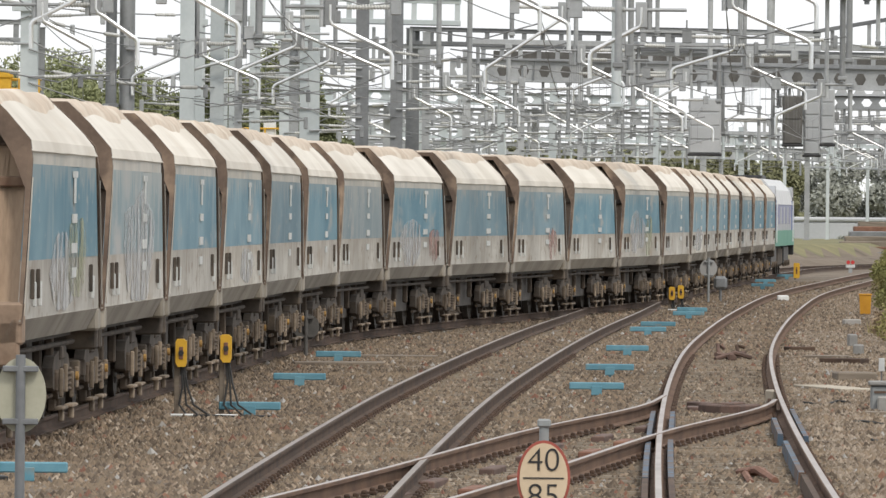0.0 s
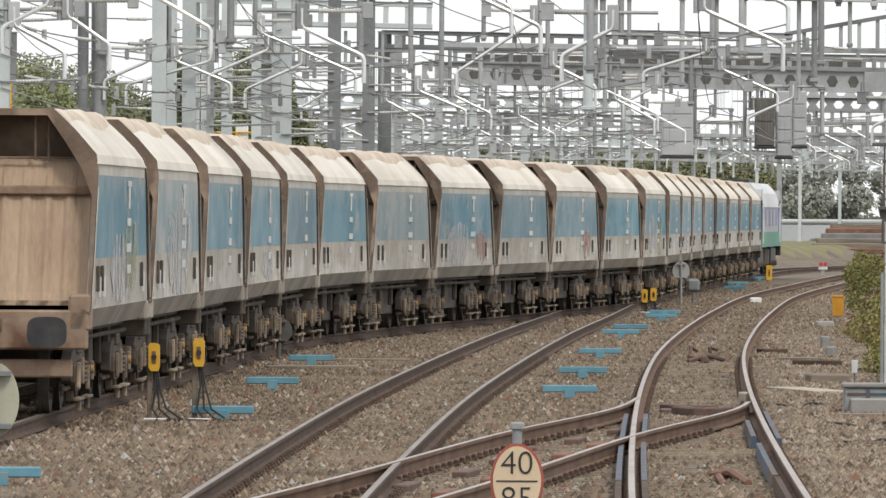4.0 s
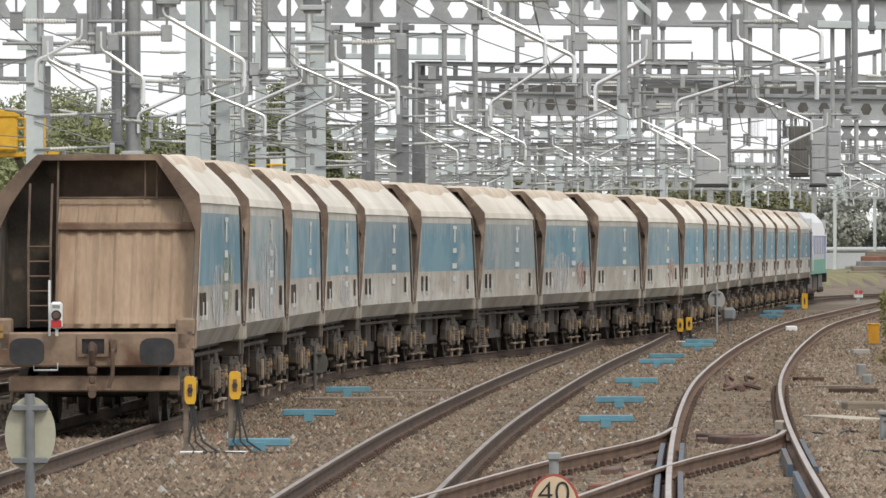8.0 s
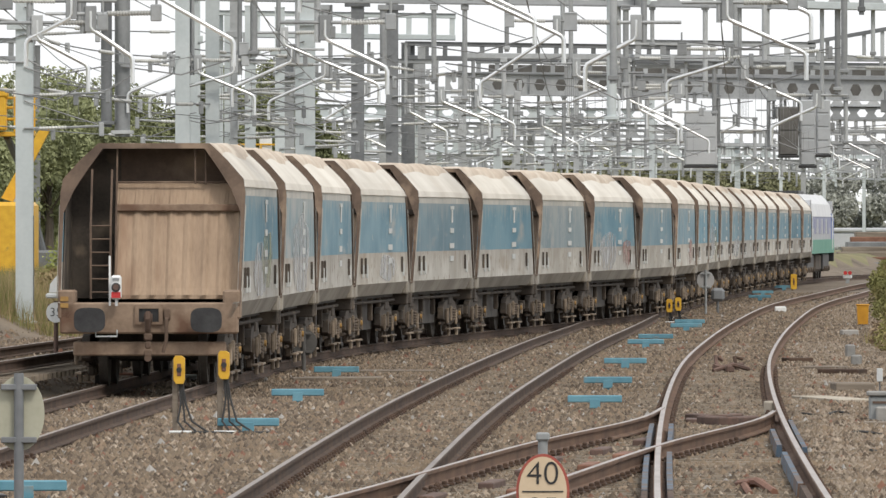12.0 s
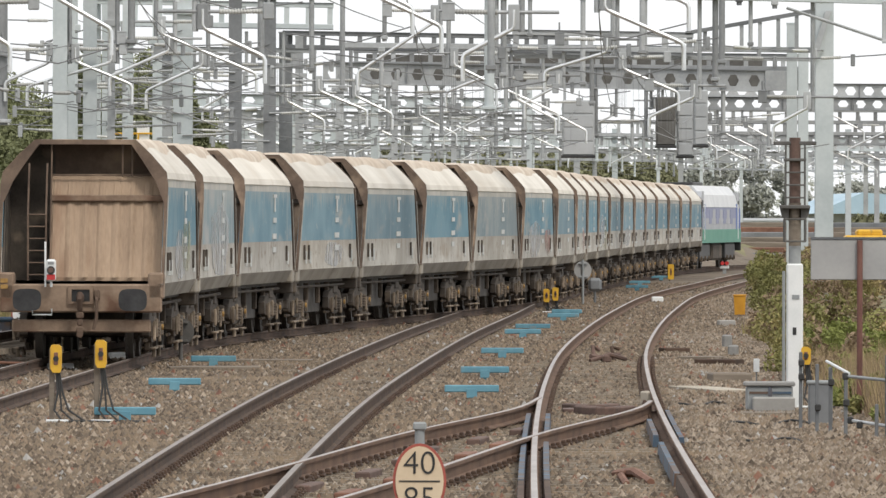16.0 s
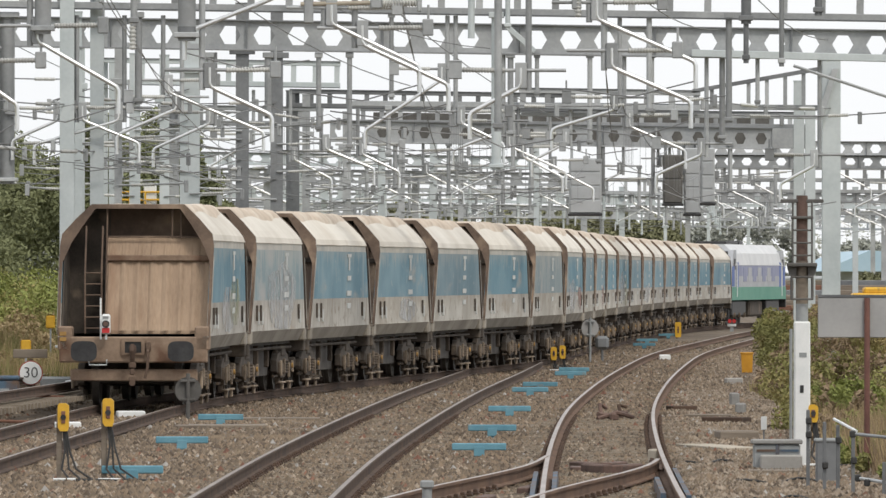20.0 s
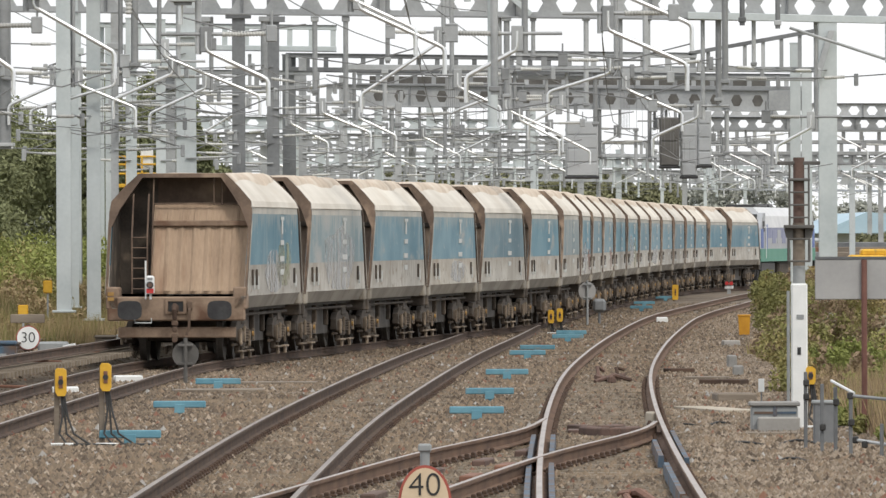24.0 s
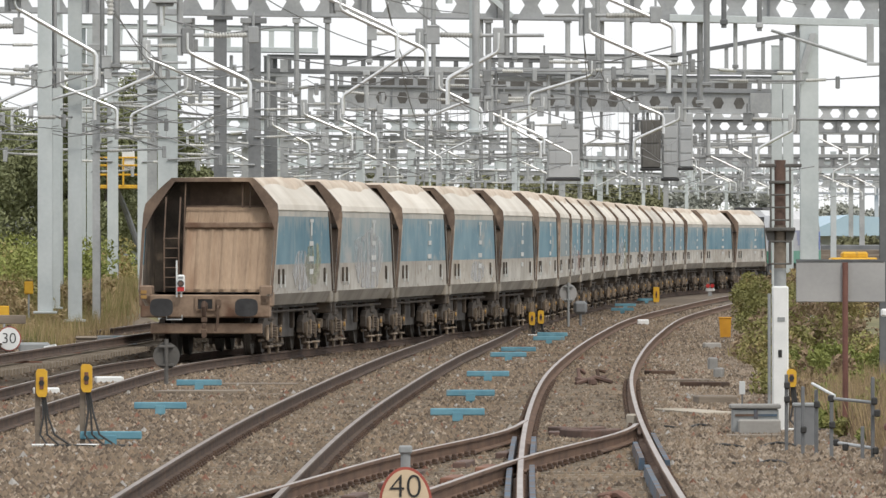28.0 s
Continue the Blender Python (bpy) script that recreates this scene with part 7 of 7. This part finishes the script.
yard_lift = lift_basket(-14.9, 234, 4.7, "yellow access platform at the edge of the yard")
part("engine_cover", Geo().chamfer(-0.52, 0.04, -0.75, -0.2, 4.85, 5.85, 0.05).chamfer(-0.56, 0.08, -0.79, -0.16, 5.70, 5.95, 0.05), "yellow", yard_lift)
jib = thing("crane_jib", pose(-14.0, 232, 0), "yellow jib of a road-rail machine", "crane")
part("jib", Geo().prism([(-0.9, 3.1), (0.1, 4.9), (0.35, 4.85), (-0.6, 3.0)], "y", -0.15, 0.15), "yellow", jib)
part("ram", Geo().tube([(-0.8, 0, 2.4), (-0.1, 0, 4.3)], 0.06, 8), "pale_steel", jib)
part("base", Geo().chamfer(-1.6, 0.0, -1.0, 1.0, ground_height(-14, 232), 3.0, 0.1), "yellow", jib)
dg = thing("yellow_machine", pose(17.4, 385, ground_height(17.4, 385)), "low yellow works machine behind the board", "machine")
part("body", Geo().chamfer(-1.0, 1.0, -1.2, 1.2, 0.9, 1.75, 0.08), "yellow", dg)
part("canopy", Geo().chamfer(-0.5, 0.6, -0.9, 0.9, 1.7, 2.0, 0.08), "yellow", dg)
for px in (-0.7, 0.7):
    part("wheel", Geo().disc((px, -1.1, 0.5), 0.5, 0.4, "y", 18), "cable", dg)

# ---- far buildings ----
sh = thing("blue_roofed_shed", pose(0, 0, 0), "long pale shed with a bright blue metal roof", "shed")
part("wall", Geo().box(26, 62, 640, 700, -0.2, 2.5), "pale_wall", sh)
part("roof", Geo().prism([(25, 2.5), (63, 2.5), (40, 3.1), (28.5, 4.0)], "y", 638, 702), "blue_roof", sh)
wl_ob = thing("white_coach", pose(0, 0, 0), "row of pale parked coaches far beyond the tracks", "coach")
part("body", Geo().chamfer(12, 23, 560, 563, -0.2, 1.9, 0.1), "pale_wall", wl_ob)
part("roof", Geo().chamfer(12, 23, 559.9, 563.1, 1.9, 2.2, 0.1), "pale_wall", wl_ob)
stack = thing("stacked_rails", pose(0, 0, 0), "dark stacks of rails and sleepers beyond the junction", "rail stack")
for i in range(8):
    for k in range(5):
        x = 12.5 + 0.4 * i + k * 5.6 + noise.noise((i, k, 2))
        part("layer", Geo().chamfer(x, x + 5.2, 470 + i * 5, 473 + i * 5, -0.2, 0.15 + 0.262 * i + 0.10 * noise.noise((k * 3.1, i, 5)), 0.04), ("wood", "dark_steel", "rust_iron", "wood")[(i + 2 * k) % 4], stack)


# ---- plants ----
def leaf_mesh(name, centres, radii, count, size, mat, seed, squash=0.8):
    """Many small leaf blades scattered over the shells of clumps."""
    rng = np.random.default_rng(seed)
    centres, radii = np.array(centres, float), np.array(radii, float)
    which = rng.choice(len(centres), count, p=radii**2 / (radii**2).sum())
    d = rng.normal(size=(count, 3))
    d /= np.linalg.norm(d, axis=1)[:, None]
    r = radii[which] * (0.45 + 0.62 * rng.random(count) ** 0.6)
    p = centres[which] + d * r[:, None] * np.array([1, 1, squash])
    a = rng.normal(size=(count, 3))
    a /= np.linalg.norm(a, axis=1)[:, None]
    b = np.cross(a, rng.normal(size=(count, 3)))
    b /= np.linalg.norm(b, axis=1)[:, None] + 1e-9
    s = size * (0.55 + 0.9 * rng.random(count))[:, None]
    quad = np.stack([p - a * s, p + b * s * 0.45, p + a * s, p - b * s * 0.45], 1).reshape(-1, 3)
    me = bpy.data.meshes.new(name)
    me.from_pydata(quad.tolist(), [], np.arange(count * 4).reshape(-1, 4).tolist())
    me.materials.append(M[mat])
    me.update()
    return me


def build_tree(x, y, height, width, leaves, size, seed, mat="leaf", label="green leafy tree behind the tracks"):
    rng = random.Random(seed)
    z0 = ground_height(x, y) - 0.1
    t = thing("tree", pose(x, y, z0), label, "tree", "trees beyond the tracks")
    g = Geo().tube([(0, 0, 0), (0.05, 0.1, height * 0.35), (0.0, 0.15, height * 0.7)], 0.05 * height ** 0.8, 8, r2=0.02)
    part("trunk", g, "bark", t)
    cs, rs = [], []
    for i in range(11):
        a, k = rng.random() * 6.28, rng.random()
        zc = height * (0.22 + 0.66 * k)
        rr = width * 0.5 * (1 - 0.55 * abs(k - 0.35)) * rng.uniform(0.45, 0.95)
        c = (math.cos(a) * rr, math.sin(a) * rr, zc)
        part("limb", Geo().tube([(0, 0.1, zc * 0.6), tuple(q * 0.8 for q in c[:2]) + (zc,)], 0.035, 5, r2=0.012), "bark", t)
        cs.append(c)
        rs.append(width * rng.uniform(0.17, 0.30))
    part("crown", leaf_mesh("crown", cs, rs, leaves, size, mat, seed), None, t)
    return t


for i, (x, y, h, w) in enumerate(((-16.6, 268, 5.6, 4.2), (-15.0, 282, 5.5, 4.0), (-18.8, 262, 6.0, 4.4), (-13.0, 300, 6.4, 3.8), (-11.6, 306, 6.6, 3.4), (-9.9, 318, 6.0, 3.0), (-16.6, 302, 6.4, 4.4), (-20.5, 285, 6.2, 5.0), (-23.0, 300, 6.6, 5.0),
                                  (-19.0, 320, 6.0, 5.0), (-9.0, 332, 4.6, 3.0), (-12.6, 345, 6.6, 4.0),
                                  (-17.6, 255, 6.0, 4.4), (-15.6, 264, 5.6, 3.6), (-19.5, 300, 7.0, 5.0), (-17.8, 310, 7.0, 5.0), (-15.9, 316, 6.8, 4.2), (-11.0, 296, 7.6, 3.4), (-9.2, 300, 7.4, 2.8), (-12.6, 301, 7.6, 3.4), (-10.2, 308, 7.6, 3.0))):
    build_tree(x, y, h, w, 12500, 0.082, 20 + i, "leaf_tree")


def shrubs(name, spots, leaves, size, seed, mat, label):
    cs, rs = [], []
    rng = random.Random(seed)
    for x, y, r, h in spots:
        z = ground_height(x, y)
        for i in range(5):
            cs.append((x + rng.uniform(-r, r) * 0.7, y + rng.uniform(-r, r), z + h * rng.uniform(0.2, 0.8)))
            rs.append(r * rng.uniform(0.4, 0.7))
    ob = new(name, leaf_mesh(name, cs, rs, leaves, size, mat, seed, 0.9))
    return tagged(ob, label, "shrubs", kind="stuff")


BANK = random.Random(77)
bank_spots = [(right_line(y) + 3.2 + 0.1 * BANK.random() + 3.4 * BANK.random() ** 1.5 + max(0, (y - 250) * 0.02), y, BANK.uniform(0.28, 0.6), BANK.uniform(0.7, 1.3) * (0.65 + 0.8 * min(1, max(0, y - 150) / 80))) for y in (146 + 150 * BANK.random() ** 0.9 for i in range(70))]
shrubs("right_bank_shrubs", bank_spots[:50], 60000, 0.042, 5, "leaf", "green and yellow shrubs on the bank beside the tracks")
shrubs("right_bank_stems", bank_spots[44:], 15000, 0.055, 15, "dead_stem", "brown dead stems among the shrubs on the bank")
shrubs("tall_bank_shrubs", [(right_line(232 + 6 * i) + 3.1 + 0.8 * (i % 3), 232 + 6 * i, 0.55, 1.5 + 0.3 * (i % 2)) for i in range(11)], 26000, 0.045, 9, "leaf", "olive shrubs leaning over the edge of the ballast")
shrubs("near_shrubs", [(5.75, 152, 0.4, 0.9), (6.3, 146, 0.4, 0.9), (6.9, 142, 0.45, 0.8), (6.0, 136, 0.3, 0.5), (6.6, 132, 0.4, 0.6), (7.3, 150, 0.45, 1.0), (6.3, 128, 0.3, 0.5), (7.3, 133, 0.45, 0.7), (5.6, 130, 0.25, 0.45), (5.25, 124, 0.2, 0.45), (5.3, 122, 0.25, 0.5), (5.6, 119, 0.28, 0.5), (6.0, 122, 0.3, 0.6), (5.05, 117, 0.18, 0.3), (5.4, 113, 0.2, 0.35)], 21000, 0.036, 6, "leaf_bright", "green bramble behind the signal post")
shrubs("near_stems", [(5.4, 134, 0.3, 0.5), (6.2, 139, 0.3, 0.7), (6.9, 136, 0.35, 0.6), (5.7, 126, 0.25, 0.4), (6.6, 126, 0.3, 0.5)], 4500, 0.045, 16, "dead_stem", "dry brown stems behind the signal post")
shrubs("left_bank_growth", [(-9.4 - 0.9 * (i % 4), 205 + 7 * (i // 2), 0.9, 1.0 + 0.3 * (i % 3)) for i in range(24)], 40000, 0.055, 7, "leaf_bright", "green and yellow undergrowth along the left bank")
shrubs("left_low_growth", [(-8.6 - 0.8 * (i % 5), 185 + 5 * (i // 2), 0.6, 0.45) for i in range(24)], 26000, 0.05, 8, "straw", "dry yellow grass and weeds at the foot of the masts")


def grass(name, box, count, height, seed, mat, label):
    rng = np.random.default_rng(seed)
    x = rng.uniform(box[0], box[1], count)
    y = rng.uniform(box[2], box[3], count)
    z = np.array([ground_height(a, b) for a, b in zip(x, y)])
    h = height * (0.5 + rng.random(count))
    lean = rng.normal(size=(count, 2)) * 0.22 * h[:, None]
    ang = rng.uniform(0, math.pi, count)
    w = 0.007 + 0.006 * rng.random(count)
    wx, wy = np.cos(ang) * w, np.sin(ang) * w
    v = np.stack([np.stack([x - wx, y - wy, z - 0.02], 1), np.stack([x + wx, y + wy, z - 0.02], 1), np.stack([x + lean[:, 0] + wx * 0.2, y + lean[:, 1], z + h], 1)], 1).reshape(-1, 3)
    me = bpy.data.meshes.new(name)
    me.from_pydata(v.tolist(), [], np.arange(count * 3).reshape(-1, 3).tolist())
    me.materials.append(M[mat])
    me.update()
    return tagged(new(name, me), label, "grass", kind="stuff")


grass("right_dry_grass", (5.25, 8.0, 101, 140), 14000, 0.46, 11, "straw", "tall dry grass beside the platform end")
grass("right_brown_stems", (5.2, 7.5, 104, 130), 4000, 0.5, 17, "dead_stem", "brown dead stems beside the platform end")
grass("right_green_grass", (6.2, 10.5, 120, 200), 16000, 0.24, 12, "leaf", "green grass on the right bank")
grass("left_grass", (-14.0, -7.6, 178, 250), 30000, 0.45, 13, "leaf", "rough grass on the left bank")
grass("left_straw", (-13.0, -7.4, 178, 235), 16000, 0.45, 14, "straw", "dry stalks on the left bank")


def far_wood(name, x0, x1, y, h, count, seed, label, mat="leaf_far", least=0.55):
    rng = random.Random(seed)
    cs, rs = [], []
    n = int((x1 - x0) / 2.2)
    for i in range(n):
        x = x0 + (x1 - x0) * (i + rng.random()) / n
        top = h * rng.uniform(least, 1.0)
        for k in range(3):
            cs.append((x + rng.uniform(-1, 1), y + rng.uniform(-4, 4), top * (0.2 + 0.3 * k)))
            rs.append(min(rng.uniform(1.2, 2.0), h * 0.35))
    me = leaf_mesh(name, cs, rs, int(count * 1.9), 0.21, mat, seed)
    return tagged(new(name, me), label, "wood", kind="stuff")


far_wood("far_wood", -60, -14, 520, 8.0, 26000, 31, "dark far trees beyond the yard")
far_wood("far_wood", -14, 14, 640, 7.4, 52000, 32, "far green trees along the horizon", "leaf_olive", 0.82)
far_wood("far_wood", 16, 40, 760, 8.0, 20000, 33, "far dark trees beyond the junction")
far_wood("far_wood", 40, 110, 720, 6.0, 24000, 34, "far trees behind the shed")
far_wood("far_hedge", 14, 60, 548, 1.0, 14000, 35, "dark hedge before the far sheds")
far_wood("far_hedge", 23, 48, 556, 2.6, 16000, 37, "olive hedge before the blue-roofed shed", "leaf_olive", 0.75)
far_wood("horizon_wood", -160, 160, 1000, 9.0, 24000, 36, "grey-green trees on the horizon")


# ---- loose ballast stones ----
def loose_stones(count, seed, y0, y1, size, mat=None, shoulder=False):
    rng = np.random.default_rng(seed)
    y = y0 + (y1 - y0) * rng.random(count) ** 1.4
    x = rng.uniform(-0.068, 0.056, count) * y
    keep = np.array([a > goods(b) - 5.6 and a < right_line(b) + 4.3 for a, b in zip(x, y)])
    if shoulder:
        keep &= np.array([a > right_line(b) + 1.0 for a, b in zip(x, y)])
    x, y = x[keep], y[keep]
    n = len(x)
    z = np.array([ground_height(a, b) for a, b in zip(x, y)])
    s = size * (1 + 1.1 * rng.random(n) ** 2)
    base = np.array([(1, 0, -0.4), (0, 1, -0.4), (-1, 0, -0.4), (0, -1, -0.4), (0, 0, 1)], float)
    v = base[None] * (0.6 + 0.7 * rng.random((n, 5, 1))) * s[:, None, None] * np.array([1.2, 1.0, 0.8])
    ang = rng.uniform(0, 6.28, n)
    c, d = np.cos(ang)[:, None], np.sin(ang)[:, None]
    vx = v[:, :, 0] * c - v[:, :, 1] * d + x[:, None]
    vy = v[:, :, 0] * d + v[:, :, 1] * c + y[:, None]
    vz = v[:, :, 2] + z[:, None] + 0.008
    verts = np.stack([vx, vy, vz], 2).reshape(-1, 3)
    f = np.array([(0, 1, 4), (1, 2, 4), (2, 3, 4), (3, 0, 4)])
    faces = (f[None] + (np.arange(n) * 5)[:, None, None]).reshape(-1, 3)
    me = bpy.data.meshes.new("loose_stones")
    me.from_pydata(verts.tolist(), [], faces.tolist())
    me.materials.append(mat or stone_material)
    me.update()
    return tagged(new("loose_stones", me), "pale dusty ballast stones on the shoulder" if shoulder else "loose brown-grey ballast stones between the rails", "ballast", kind="stuff")


def island_material():
    m = bpy.data.materials.new("ballast_stones")
    m.use_nodes = True
    n, l = m.node_tree.nodes, m.node_tree.links
    b = n["Principled BSDF"]
    b.inputs["Roughness"].default_value = 0.95
    geo = n.new("ShaderNodeNewGeometry")
    ramp = n.new("ShaderNodeValToRGB")
    e = ramp.color_ramp.elements
    e[0].color, e[1].color = (0.070, 0.052, 0.038, 1), (0.37, 0.31, 0.245, 1)
    for at, col in ((0.35, (0.146, 0.113, 0.083, 1)), (0.6, (0.184, 0.143, 0.103, 1)), (0.88, (0.232, 0.170, 0.116, 1))):
        k = e.new(at)
        k.color = col
    l.new(geo.outputs["Random Per Island"], ramp.inputs[0])
    # sandy spills and oily stretches
    co = n.new("ShaderNodeTexCoord")
    colour = ramp.outputs[0]
    for scale, at, tint, most in ((0.22, 0.56, (0.255, 0.195, 0.135, 1), 0.7), (0.35, 0.58, (0.085, 0.063, 0.045, 1), 0.7)):
        t = n.new("ShaderNodeTexNoise")
        t.inputs["Scale"].default_value, t.inputs["Detail"].default_value = scale, 5.0
        r = n.new("ShaderNodeMapRange")
        r.inputs[1].default_value, r.inputs[2].default_value, r.inputs[4].default_value = at, at + 0.12, most
        k = n.new("ShaderNodeMix")
        k.data_type = "RGBA"
        k.inputs[7].default_value = tint
        l.new(co.outputs["Object"], t.inputs["Vector"])
        l.new(t.outputs["Fac"], r.inputs[0])
        l.new(r.outputs[0], k.inputs[0])
        l.new(colour, k.inputs[6])
        colour = k.outputs[2]
    l.new(colour, b.inputs["Base Color"])
    return m


stone_material = island_material()
loose_stones(100000, 41, 60, 205, 0.021)
loose_stones(34000, 46, 60, 190, 0.034)
loose_stones(60000, 42, 200, 345, 0.036)
loose_stones(90000, 43, 80, 300, 0.026, M["pale_stone"], True)
loose_stones(1500, 44, 62, 260, 0.042, M["rust_iron"])
loose_stones(900, 45, 62, 300, 0.038, M["concrete"])


# ---- tracks laid out ----
def raised(y):
    return -8.12 + (y - 165.7) * 0.039


build_track("track_goods", goods, 40, 500, "curving goods track under the stone train", "rail_head_dull", near=60)
build_track("track_middle", middle, 40, 244, "middle track with brown rusty rails", "rail_head_dull", lift=0.004, near=150)
build_track("track_right", right_line, 40, 440, "curving track with worn bright rails", "rail_head", lift=0.008, near=150)
build_track("track_diagonal", diagonal, 40, 119, "diagonal crossover track", "rail_head", lift=0.012, near=70, right=(40, 117), left=(40, 119))
build_track("track_raised", raised, 80, 420, "raised track beside the grassy bank", "rail_head_dull", lift=0.395, near=60)

motions()
